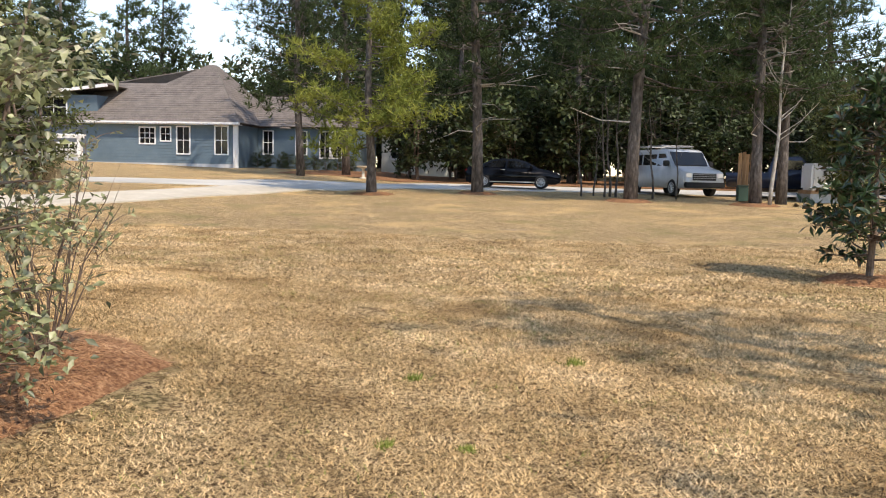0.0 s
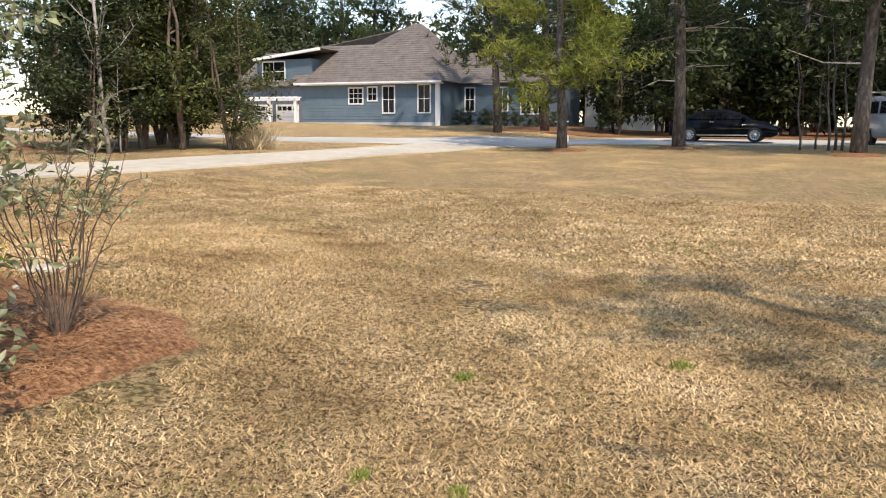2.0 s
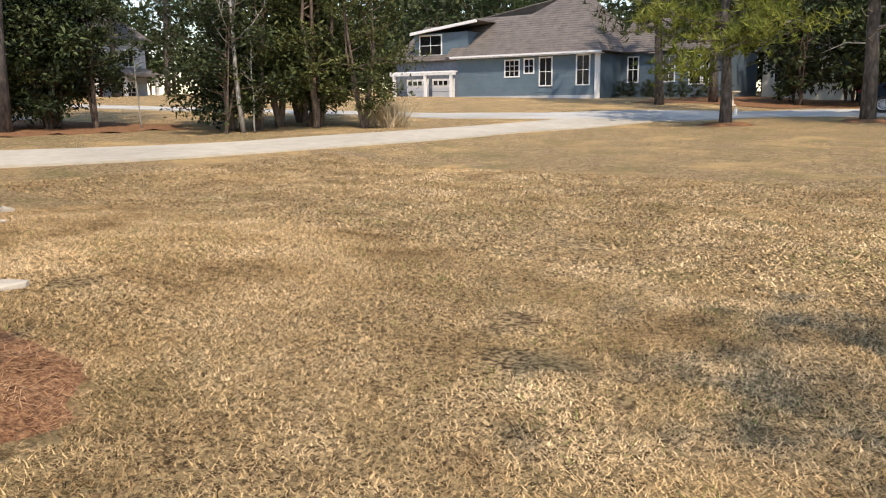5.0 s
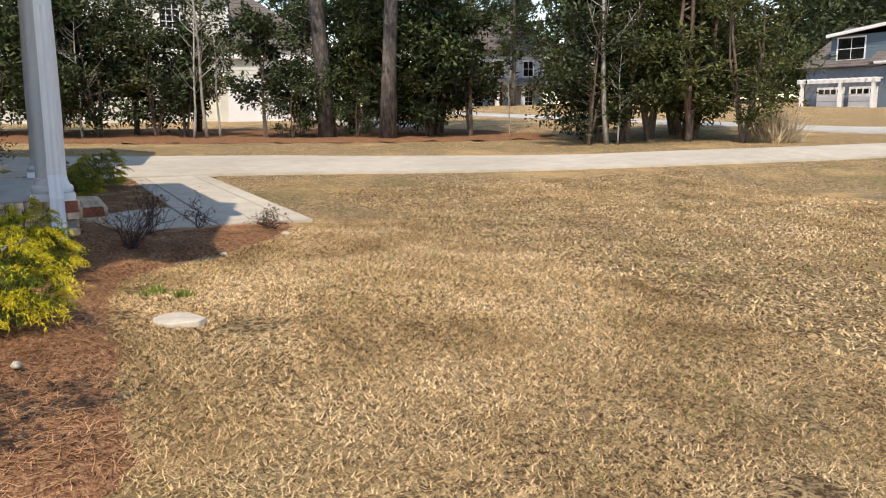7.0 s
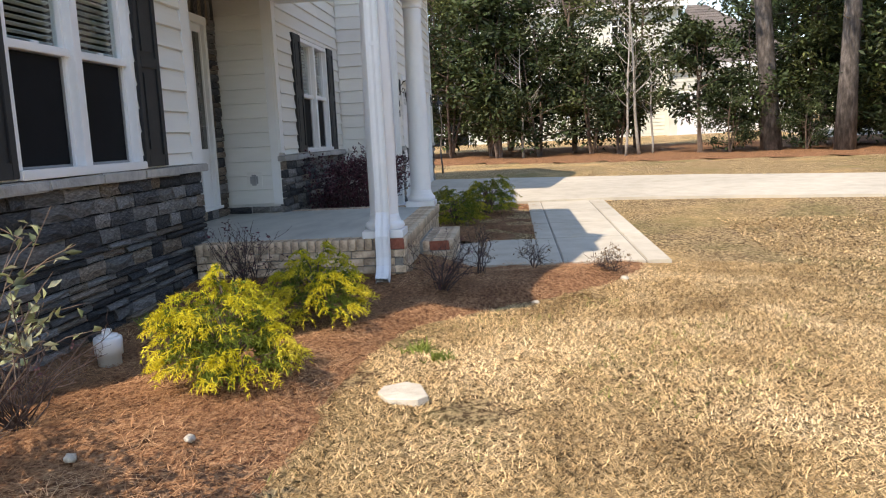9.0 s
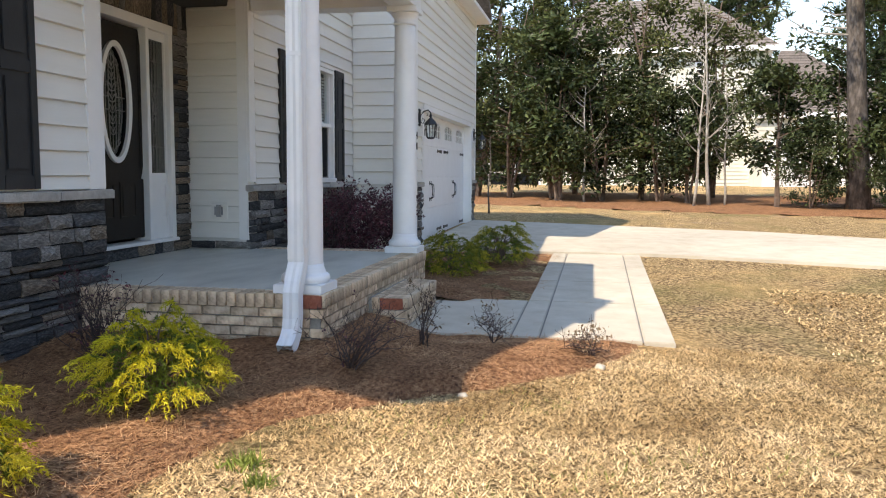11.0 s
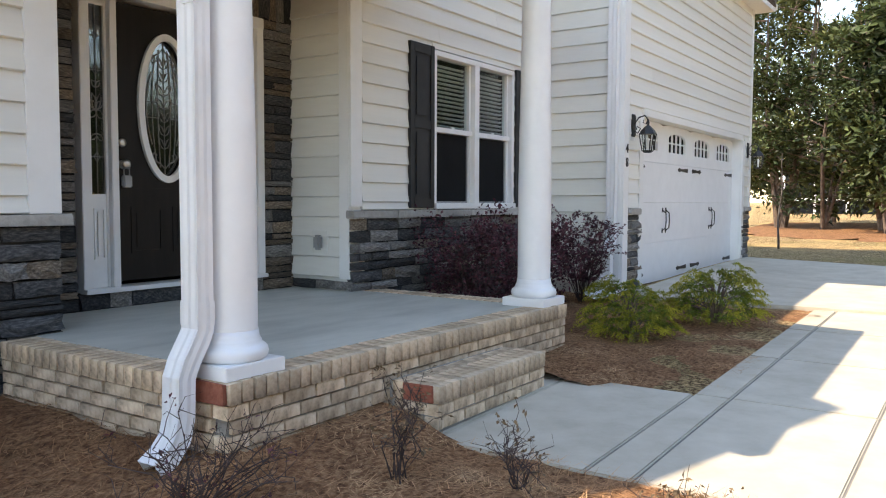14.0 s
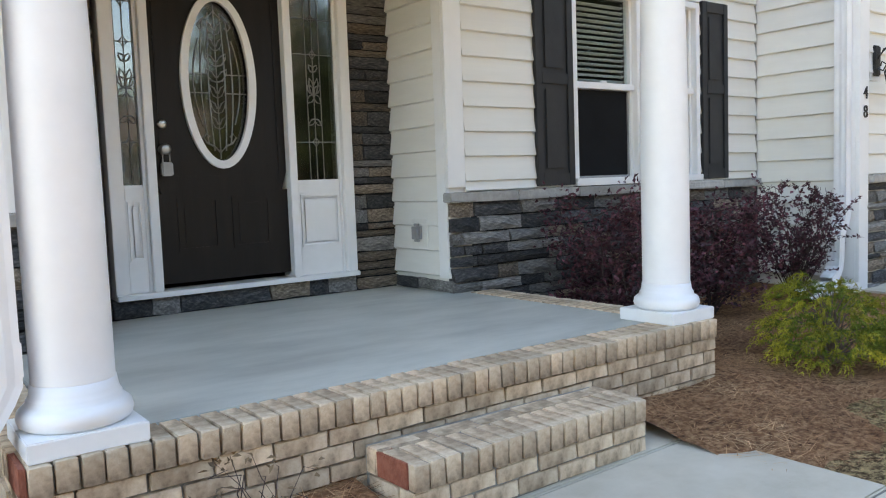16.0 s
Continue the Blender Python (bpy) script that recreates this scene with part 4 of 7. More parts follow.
part("side_beam", B(CLX - 0.13, CLX + 0.13, FY + 0.04, CY - 0.131, 3.25, 3.62, None, 0.004), M["trim"], porch_roof)
part("side_beam", B(CRX - 0.13, CRX + 0.13, FY + 0.04, CY - 0.131, 3.25, 3.62, None, 0.004), M["trim"], porch_roof)
for k in range(16):
    y = DY + 0.04 + k * 0.14
    part("ceiling_plank", B(CRX + 0.13, CLX - 0.13, y + 0.002, y + 0.136, 3.40, 3.42), M["trim"], porch_roof)
part("roof_slope", prism([(FY - 0.05, 4.28), (CY + 0.20, 3.70), (CY + 0.20, 3.60), (FY - 0.05, 3.60)], CRX - 0.45, CLX + 0.50, "x"), M["shingle"], porch_roof)
part("gutter", B(CRX - 0.47, CLX + 0.52, CY + 0.205, CY + 0.31, 3.56, 3.70, None, 0.02), M["aluminium"], porch_roof)

# ---- downspouts ----
def rect_pipe(path, w, d):
    """A rectangular pipe with shallow ribs along a path in the plane of its bends."""
    bm = bmesh.new()
    prof = []
    for sx, sy, n in ((1, 0, 5), (0, 1, 4), (-1, 0, 5), (0, -1, 4)):
        for i in range(n):
            f = (i / n) * 2 - 1
            g = 0.004 if i % 2 else 0.0
            if sx:
                prof.append((sx * (d / 2 - g), sx * f * w / 2))
            else:
                prof.append((-sy * f * d / 2, sy * (w / 2 - g)))
    rings = []
    pts = [Vector(p) for p in path]
    for i, p in enumerate(pts):
        t = (pts[min(i + 1, len(pts) - 1)] - pts[max(i - 1, 0)]).normalized()
        side = Vector((0, 1, 0))
        up = side.cross(t).normalized()
        rings.append([bm.verts.new(p + up * a + side * b) for a, b in prof])
    n = len(prof)
    for r0, r1 in zip(rings, rings[1:]):
        for k in range(n):
            bm.faces.new((r0[k], r0[(k + 1) % n], r1[(k + 1) % n], r1[k]))
    bmesh.ops.recalc_face_normals(bm, faces=bm.faces)
    return bm


def downspout(x, y, zt, zb, kick, label):
    d = thing("downspout", label, "downspout", (x, y, 0))
    part("pipe", rect_pipe([(0, 0, zt), (0, 0, (zt + zb) / 2), (0, 0, zb + 0.60)], 0.108, 0.082), M["aluminium"], d)
    part("collar", rect_pipe([(0, 0, zb + 0.66), (0, 0, zb + 0.60), (0, 0, zb + 0.56)], 0.115, 0.089), M["aluminium"], d)
    k = kick
    part("elbow", rect_pipe([(0, 0, zb + 0.60), (0, 0, zb + 0.54), (0.02 * k, 0, zb + 0.50), (0.075 * k, 0, zb + 0.41), (0.10 * k, 0, zb + 0.35), (0.105 * k, 0, zb + 0.18),
                             (0.125 * k, 0, zb + 0.10), (0.18 * k, 0, zb + 0.035), (0.245 * k, 0, zb - 0.005)], 0.110, 0.084), M["aluminium"], d)
    part("strap", B(-0.042, 0.042, -0.053, 0.053, zb + 1.9, zb + 1.93), M["aluminium"], d)
    return d


downspout(PXL + 0.008, CY + 0.02, 3.60, 0.43, 1, "white ribbed downspout beside the porch column")
dsp = downspout(BX1 + 0.085, GY - 0.085, 4.85, 0.56, 1, "white ribbed downspout at the garage corner")
sb = thing("splash_trough", "white plastic splash trough under the garage downspout", "splash block", (-12.82, 3.78, 0.46), 8)
bm = bmesh.new()
for k in range(8):
    B(-0.33, 0.33, -0.13 + 0.033 * k, -0.10 + 0.033 * k, 0.02 + abs(k - 3.5) * 0.012, 0.05 + abs(k - 3.5) * 0.012, bm)
part("trough", bm, M["aluminium"], sb)

# ---- front door ----
door = thing("door_1", "dark espresso front door with an oval leaded light, closed", "door", kind="structure")
fx0, fx1 = -7.72, -9.39
fy = DY + 0.03
dx0, dx1, dz0, dz1 = -8.005, -8.895, 0.935, 2.925
for a, b in ((fx0, fx0 - 0.075), (fx1 + 0.075, fx1), (dx0 + 0.055, dx0), (dx1, dx1 - 0.055)):
    part("jamb", B(a, b, DY - 0.12, fy + 0.025, 0.90, 2.955, None, 0.004), M["trim"], door)
part("head", B(fx0 + 0.0, fx1, DY - 0.12, fy + 0.03, 2.955, 3.045, None, 0.004), M["trim"], door)
part("threshold", B(fx0, fx1, DY - 0.12, fy + 0.06, 0.868, 0.90, None, 0.004), M["trim"], door)
# slab with a real oval opening
ocx, ocz, oa, ob2 = -8.45, 2.205, 0.205, 0.51
n = 48
outer = []
for k in range(n):
    a = k * math.tau / n
    c, s = math.cos(a), math.sin(a)
    hw = (dx0 - dx1) / 2
    up, dn = dz1 - ocz, ocz - 1.50
    t = min(hw / max(abs(c), 1e-6), (up if s > 0 else dn) / max(abs(s), 1e-6))
    outer.append((ocx + c * t, ocz + s * t))
bm = ring_plate(outer, ellipse(ocx, ocz, oa, ob2, n), DY - 0.055, DY - 0.010)
B(dx1, dx0, DY - 0.055, DY - 0.010, dz0, 1.502, bm)
slab_ob = part("door_slab", bm, M["doorpaint"], door, "dark espresso six-foot-eight slab")
part("oval_trim", ring_plate(ellipse(ocx, ocz, oa + 0.045, ob2 + 0.045, 48), ellipse(ocx, ocz, oa - 0.005, ob2 - 0.005, 48), DY - 0.012, DY + 0.018), M["trim"], door, "white moulded oval surround")
g = part("oval_glass", prism(ellipse(ocx, ocz, oa, ob2, 48), DY - 0.04, DY - 0.034, "y"), M["leaded"], door, "bevelled leaded glass")
g.visible_shadow = False
bm = bmesh.new()
yc = DY - 0.030
for s in (-1, 1):
    for w, top in ((0.055, 0.44), (0.105, 0.40), (0.155, 0.27)):
        pts = [(ocx + s * w * (1 - 0.30 * ((k / 4 - 1) ** 2)), yc, ocz - top + 2 * top * k / 8) for k in range(9)]
        tube(pts, [0.0045] * 9, 6, bm)
    for k, zz in enumerate((-0.30, -0.20, -0.10, 0.0, 0.10, 0.20, 0.30)):
        g2 = 1.25 if k in (3, 4) else 0.9
        pts = [(ocx, yc, ocz + zz), (ocx + s * 0.030 * g2, yc, ocz + zz + 0.012), (ocx + s * 0.052 * g2, yc, ocz + zz + 0.050), (ocx + s * 0.056 * g2, yc, ocz + zz + 0.085),
               (ocx + s * 0.025 * g2, yc, ocz + zz + 0.065), (ocx + s * 0.006, yc, ocz + zz + 0.03)]
        tube(pts, [0.0055] * 6, 6, bm)
    # scrolls at the foot and head
    for v in (-1, 1):
        tube([(ocx, yc, ocz + v * 0.45), (ocx + s * 0.04, yc, ocz + v * 0.41), (ocx + s * 0.085, yc, ocz + v * 0.39), (ocx + s * 0.11, yc, ocz + v * 0.355), (ocx + s * 0.09, yc, ocz + v * 0.33), (ocx + s * 0.07, yc, ocz + v * 0.35)], [0.006] * 6, 6, bm)
    for zz in (-0.07, 0.05):
        tube([(ocx + s * 0.06, yc, ocz + zz), (ocx + s * 0.197, yc, ocz + zz)], [0.004] * 2, 6, bm)
tube([(ocx, yc, ocz - 0.49), (ocx, yc, ocz + 0.49)], [0.004] * 2, 6, bm)
part("came", bm, M["lead"], door, "dark lead came")
# raised lower panels within their beads
for a, b in ((dx0 - 0.13, dx0 - 0.40), (dx1 + 0.40, dx1 + 0.13)):
    bead = [(b, 1.13), (a, 1.13), (a, 1.47), (b, 1.47)]
    groove = [(b + 0.022, 1.152), (a - 0.022, 1.152), (a - 0.022, 1.448), (b + 0.022, 1.448)]
    part("panel_bead", ring_plate(bead, groove, DY - 0.012, DY - 0.004), M["doorpaint"], door)
    part("raised_panel", B(a - 0.042, b + 0.042, DY - 0.012, DY - 0.005, 1.172, 1.428, None, 0.003), M["doorpaint"], door)
part("panel_bead", B(dx0 - 0.14, dx1 + 0.14, DY - 0.012, DY - 0.004, 1.605, 1.625, None, 0.003), M["doorpaint"], door)
for q in (dx0 - 0.05, dx1 + 0.05):
    part("panel_bead", B(q - 0.008, q + 0.008, DY - 0.010, DY - 0.003, 1.6, 2.85, None, 0.003), M["doorpaint"], door)
hs = part("deadbolt", lathe([(0.030, 0), (0.030, 0.012), (0.022, 0.02), (0.012, 0.022)], 20), M["nickel"], door, "satin nickel deadbolt", True)
hs.matrix_basis = pose(dx0 - 0.065, DY - 0.010, 1.93, -90)
hk = part("knob", lathe([(0.032, 0), (0.032, 0.008), (0.012, 0.014), (0.012, 0.035), (0.030, 0.045), (0.033, 0.06), (0.022, 0.072)], 24), M["nickel"], door, "satin nickel knob", True)
hk.matrix_basis = pose(dx0 - 0.065, DY - 0.010, 1.775, -90)
lb = B(-0.035, 0.035, 0.0, 0.04, -0.09, -0.005, None, 0.008)
tube([(-0.022, 0.02, -0.01), (-0.022, 0.02, 0.045), (0.022, 0.02, 0.045), (0.022, 0.02, -0.01)], [0.006] * 4, 8, lb)
lbx = tagged(part("lock_box", lb, M["galv"]), "grey key lock box hanging on the door knob", "lock box")
lbx.matrix_basis = pose(dx0 - 0.065, DY + 0.025, 1.70)
for s0, s1 in ((fx0 - 0.075, dx0 + 0.055), (dx1 - 0.055, fx1 + 0.075)):
    sl = thing("sidelight", "white sidelight with leaded glass over a raised panel", "sidelight", group="door sidelights")
    w = 0.020
    z0, z1 = 1.56, 2.87
    for q in ((s0, s0 - w, 0.90, 2.955), (s1 + w, s1, 0.90, 2.955)):
        part("stile", B(q[0], q[1], DY - 0.07, DY + 0.012, q[2], q[3], None, 0.003), M["trim"], sl)
    part("rail", B(s1 + w, s0 - w, DY - 0.07, DY + 0.012, z1, 2.955, None, 0.003), M["trim"], sl)
    part("lower_panel", B(s1 + w, s0 - w, DY - 0.07, DY + 0.006, 0.90, z0, None, 0.003), M["trim"], sl)
    part("panel_bead", ring_plate([(s1 + w + 0.014, 1.10), (s0 - w - 0.014, 1.10), (s0 - w - 0.014, 1.46), (s1 + w + 0.014, 1.46)],
                                  [(s1 + w + 0.028, 1.114), (s0 - w - 0.028, 1.114), (s0 - w - 0.028, 1.446), (s1 + w + 0.028, 1.446)], DY + 0.004, DY + 0.016), M["trim"], sl)
    part("raised_panel", B(s1 + w + 0.038, s0 - w - 0.038, DY + 0.004, DY + 0.013, 1.126, 1.434, None, 0.005), M["trim"], sl)
    gl = part("glass", B(s1 + w, s0 - w, DY - 0.012, DY - 0.008, z0, z1), M["leaded"], sl, "bevelled leaded glass")
    gl.visible_shadow = False
    bm = bmesh.new()
    c = (s0 + s1) / 2
    yl = DY - 0.004

    def petal(px, pz, dx, dz, fat):
        nx, nz = -dz, dx
        pts = [(px, yl, pz), (px + dx * 0.35 + nx * fat, yl, pz + dz * 0.35 + nz * fat), (px + dx * 0.75 + nx * fat, yl, pz + dz * 0.75 + nz * fat), (px + dx, yl, pz + dz),
               (px + dx * 0.65 - nx * fat, yl, pz + dz * 0.65 - nz * fat), (px + dx * 0.3 - nx * fat, yl, pz + dz * 0.3 - nz * fat), (px, yl, pz)]
        tube(pts, [0.005] * 7, 6, bm)

    for s in (-1, 1):
        tube([(c + s * 0.052, yl, z0), (c + s * 0.052, yl, z1)], [0.0032] * 2, 6, bm)
        petal(c, 2.15, s * 0.048, 0.062, 0.24)
        petal(c, 2.15, s * 0.048, -0.062, 0.24)
        petal(c, 2.13, s * 0.030, 0.13, 0.12)
        petal(c, 1.98, s * 0.045, -0.045, 0.22)
        petal(c, 2.30, s * 0.030, 0.05, 0.22)
    for zz in (1.82, 2.42, 2.66):
        tube([(s0 - w, yl, zz), (s1 + w, yl, zz)], [0.0032] * 2, 6, bm)
        tube([(c - 0.024, yl, zz), (c, yl, zz + 0.032), (c + 0.024, yl, zz), (c, yl, zz - 0.032), (c - 0.024, yl, zz)], [0.0045] * 5, 6, bm)
    tube([(c, yl, z0), (c, yl, z1)], [0.0035] * 2, 6, bm)
    part("came", bm, M["lead"], sl, "dark lead came")

# ---- windows and shutters ----
def twin_window(name, xl, xr, label):
    """Two double-hung sashes side by side with blinds behind; xl is the higher x."""
    w = thing(name, label, "window", kind="structure")
    f = 0.05
    y0, y1 = FY - 0.10, FY + 0.035
    for a, b in ((xl, xl - f), (xr + f, xr), ((xl + xr) / 2 + 0.045, (xl + xr) / 2 - 0.045)):
        part("window_frame", B(b, a, y0, y1, WZ0 + 0.045, WZ1 - f, None, 0.004), M["white"], w)
    part("window_head", B(xr, xl, y0, y1, WZ1 - f, WZ1, None, 0.004), M["white"], w)
    part("window_sill", B(xr - 0.0, xl + 0.0, y0, y1 + 0.03, WZ0 - 0.012, WZ0 + 0.045, None, 0.006), M["white"], w)
    mid = 2.215
    for a, b in ((xl - f, (xl + xr) / 2 + 0.045), ((xl + xr) / 2 - 0.045, xr + f)):
        part("meeting_rail", B(b, a, y0 + 0.02, y1 - 0.03, mid - 0.025, mid + 0.025, None, 0.004), M["white"], w)
        for q in (a, b + 0.028):
            part("sash_stile", B(q - 0.028, q, y0 + 0.02, y1 - 0.055, WZ0 + 0.045, WZ1 - f, None, 0.002), M["white"], w)
        up = part("pane", B(b + 0.02, a - 0.02, FY - 0.055, FY - 0.05, mid, WZ1 - f), M["glass"], w)
        lo = part("pane", B(b + 0.02, a - 0.02, FY - 0.075, FY - 0.07, WZ0 + 0.04, mid), M["glass"], w)
        up.visible_shadow = lo.visible_shadow = False
        part("insect_screen", B(b + 0.03, a - 0.03, FY - 0.052, FY - 0.05, WZ0 + 0.06, mid - 0.03), M["screen"], w, "dark half screen over the lower sash")
        for q in (a - 0.028, b + 0.040):
            part("screen_frame", B(q - 0.012, q, FY - 0.05, FY - 0.038, WZ0 + 0.05, mid - 0.026), M["galv"], w)
        part("screen_frame", B(b + 0.028, a - 0.028, FY - 0.05, FY - 0.038, WZ0 + 0.046, WZ0 + 0.062), M["galv"], w)
        z = mid + 0.05
        while z < WZ1 - 0.08:
            bm = B(b + 0.035, a - 0.035, -0.018, 0.018, -0.0018, 0.0018)
            s = part("blind_slat", bm, M["blind"], w)
            s.matrix_basis = pose(0, FY - 0.088, z, 20)
            z += 0.042
        part("sash_lock", B((a + b) / 2 - 0.03, (a + b) / 2 + 0.03, FY - 0.03, FY - 0.005, mid + 0.025, mid + 0.042, None, 0.004), M["white"], w)
    return w


twin_window("window_1", WIN_A[0], WIN_A[1], "white twin double-hung window with blinds, closed")
twin_window("window_2", WIN_B[0], WIN_B[1], "white twin double-hung window with blinds, closed")


def shutter(x0, x1):
    s = thing("shutter", "charcoal two-panel shutter fixed beside a window", "shutter", group="window shutters")
    y = FY + 0.02
    z0, z1 = 1.455, 2.985
    part("board", B(x1, x0, y, y + 0.018, z0, z1, None, 0.002), M["shutter"], s)
    w = 0.06
    for a, b, c, d in ((x0 - w, x0, z0, z1), (x1, x1 + w, z0, z1), (x1 + w, x0 - w, z0, z0 + 0.09), (x1 + w, x0 - w, z1 - 0.09, z1), (x1 + w, x0 - w, 2.20, 2.28)):
        part("rail", B(a, b, y + 0.018, y + 0.034, c, d, None, 0.003), M["shutter"], s)
    for c, d in ((z0 + 0.125, 2.165), (2.315, z1 - 0.125)):
        part("raised_panel", B(x1 + w + 0.035, x0 - w - 0.035, y + 0.018, y + 0.030, c, d, None, 0.008), M["shutter"], s)


for a, b in ((-10.53, -10.915), (-12.515, -12.885), (-6.045, -6.43), (-4.07, -4.455)):
    shutter(a, b)

# ---- garage door, lamps, numbers, outlet ----
gd = thing("garage_door", "white carriage-style garage door with arched lights, closed", "garage door", kind="structure")
gy = GY - 0.14
for k in range(4):
    z0 = 0.46 + k * 0.525
    if k < 3:
        part("door_section", B(GD1 + 0.02, GD0 - 0.02, gy - 0.05, gy, z0 + 0.001, z0 + 0.5235, None, 0.002), M["white"], gd)
    else:
        bm = bmesh.new()
        nlt, wl = 4, (GD0 - GD1 - 0.04) / 4
        for i in range(nlt):
            x0 = GD1 + 0.02 + i * wl
            hx, hw2, hb, ht = x0 + wl / 2, 0.36, z0 + 0.16, z0 + 0.42
            arch = [(hx - hw2, hb), (hx + hw2, hb)] + [(hx + hw2 * math.cos(q * math.pi / 10), ht - 0.07 + 0.07 * math.sin(q * math.pi / 10)) for q in range(11)]
            arch = [arch[0], arch[1]] + arch[2:]
            ctr = (hx, (hb + ht) / 2)
            out = []
            for a, c in arch:
                dx, dz = a - ctr[0], c - ctr[1]
                t = min((wl / 2) / max(abs(dx), 1e-6), ((z0 + 0.521 - ctr[1]) if dz > 0 else (ctr[1] - z0 - 0.002)) / max(abs(dz), 1e-6))
                out.append((ctr[0] + dx * t, ctr[1] + dz * t))
            out[0], out[1] = (x0, z0 + 0.002), (x0 + wl, z0 + 0.002)
            out[2] = (x0 + wl, out[2][1])
            out[-1] = (x0, out[-1][1])
            ring_plate(out, arch, gy - 0.05, gy, bm)
            part("light", B(hx - hw2, hx + hw2, gy - 0.035, gy - 0.03, hb, ht), M["screen"], gd, "dark arched light")
            for q in (-0.18, 0, 0.18):
                part("muntin", B(hx + q - 0.008, hx + q + 0.008, gy - 0.03, gy - 0.004, hb, ht), M["white"], gd)
            part("muntin", B(hx - hw2, hx + hw2, gy - 0.03, gy - 0.006, (hb + ht) / 2 - 0.008, (hb + ht) / 2 + 0.008), M["white"], gd)
        part("door_section", bm, M["white"], gd)
for hx in (GD0 - 1.20, GD0 - 1.33, GD1 + 1.20, GD1 + 1.33):
    bm = tube([(hx, gy, 1.13), (hx, gy + 0.05, 1.17), (hx, gy + 0.055, 1.27), (hx, gy + 0.05, 1.37), (hx, gy, 1.41)], [0.009, 0.008, 0.007, 0.008, 0.009], 10)
    B(hx - 0.02, hx + 0.02, gy, gy + 0.006, 1.10, 1.16, bm)
    B(hx - 0.02, hx + 0.02, gy, gy + 0.006, 1.38, 1.44, bm)
    part("handle", bm, M["iron"], gd, "black iron pull handle")
for hx, s in ((GD0 - 0.06, -1), (GD1 + 0.06, 1), (GD0 - 2.25, 1), (GD0 - 2.46, -1)):
    for hz in (0.58, 1.97):
        part("strap_hinge", prism([(hx, hz - 0.03), (hx + s * 0.30, hz - 0.016), (hx + s * 0.38, hz - 0.03), (hx + s * 0.44, hz), (hx + s * 0.38, hz + 0.03), (hx + s * 0.30, hz + 0.016), (hx, hz + 0.03)], gy, gy + 0.008), M["iron"], gd, "black iron strap hinge")


def wall_lantern(x, z):
    """A coach lantern on a scrolled bracket."""
    s = thing("wall_lantern", "black coach lantern with clear panes and a scroll bracket", "wall lamp", (x, GY + 0.02, z), group="garage lanterns")
    part("backplate", B(-0.055, 0.055, 0, 0.028, -0.02, 0.24, None, 0.01), M["iron"], s)
    part("mount_block", B(-0.085, 0.085, -0.012, 0.004, -0.06, 0.26, None, 0.004), M["white"], s)
    bm = bmesh.new()
    pts = [(0, 0.02, 0.12), (0, 0.08, 0.20), (0, 0.15, 0.22), (0, 0.19, 0.17), (0, 0.165, 0.12), (0, 0.13, 0.14), (0, 0.135, 0.17)]
    tube(pts, [0.010, 0.010, 0.009, 0.009, 0.008, 0.007, 0.006], 8, bm)
    tube([(0, 0.02, 0.05), (0, 0.07, 0.02), (0, 0.10, 0.07), (0, 0.06, 0.10), (0, 0.05, 0.06)], [0.007] * 5, 8, bm)
    tube([(0, 0.19, 0.17), (0, 0.19, 0.10)], [0.008, 0.010], 8, bm)
    part("scroll_arm", bm, M["iron"], s, "scrolled iron arm")
    c = (0, 0.19, 0)
    part("roof", lathe([(0.105, 0.0), (0.100, 0.012), (0.075, 0.05), (0.045, 0.08), (0.03, 0.095), (0.018, 0.10), (0.012, 0.12), (0.020, 0.135), (0.004, 0.175)], 6, None, c), M["iron"], s)
    part("base", lathe([(0.02, -0.215), (0.045, -0.21), (0.062, -0.195), (0.066, -0.185)], 6, None, c), M["iron"], s)
    for k in range(6):
        a = k * math.tau / 6
        part("bar", tube([(c[0] + 0.064 * math.cos(a), c[1] + 0.064 * math.sin(a), -0.19), (c[0] + 0.098 * math.cos(a), c[1] + 0.098 * math.sin(a), 0.004)], [0.006, 0.006], 6), M["iron"], s)
    gp = part("glass", lathe([(0.056, -0.188), (0.088, 0.0)], 6, None, c), M["glass"], s, "clear glass panes")
    gp.visible_shadow = False
    part("candle", lathe([(0.012, -0.188), (0.012, -0.11), (0.018, -0.09), (0.012, -0.05), (0.003, -0.035)], 10, None, c), M["white"], s)


wall_lantern(-13.65, 2.30)
wall_lantern(-19.02, 2.30)


def digit(ch, x, z):
    cu = bpy.data.curves.new("house_number", "FONT")
    cu.body, cu.size, cu.extrude, cu.align_x = ch, 0.15, 0.004, "CENTER"
    ob = new("house_number", cu)
    bpy.context.view_layer.update()
    me = bpy.data.meshes.new_from_object(ob.evaluated_get(bpy.context.evaluated_depsgraph_get()))
    bpy.data.objects.remove(ob)
    ob = new("house_number", me)
    me.materials.append(M["iron"])
    ob.matrix_basis = pose(x, GY + 0.039, z, 90, 0, 180)
    tagged(ob, "black metal house number on white trim", "house number", group="house numbers")


digit("4", BX1 - 0.06, 2.085)
digit("8", BX1 - 0.06, 1.925)
ot = thing("outlet_box", "clear weatherproof outlet cover on a white block", "outlet", (BX0 + 0.02, 2.46, 1.16))
part("block", B(0, 0.014, -0.10, 0.09, -0.10, 0.10, None, 0.004), M["siding"], ot)
part("cover", B(0.014, 0.065, -0.05, 0.045, -0.065, 0.065, None, 0.02), M["galv"], ot, "grey bubble cover")

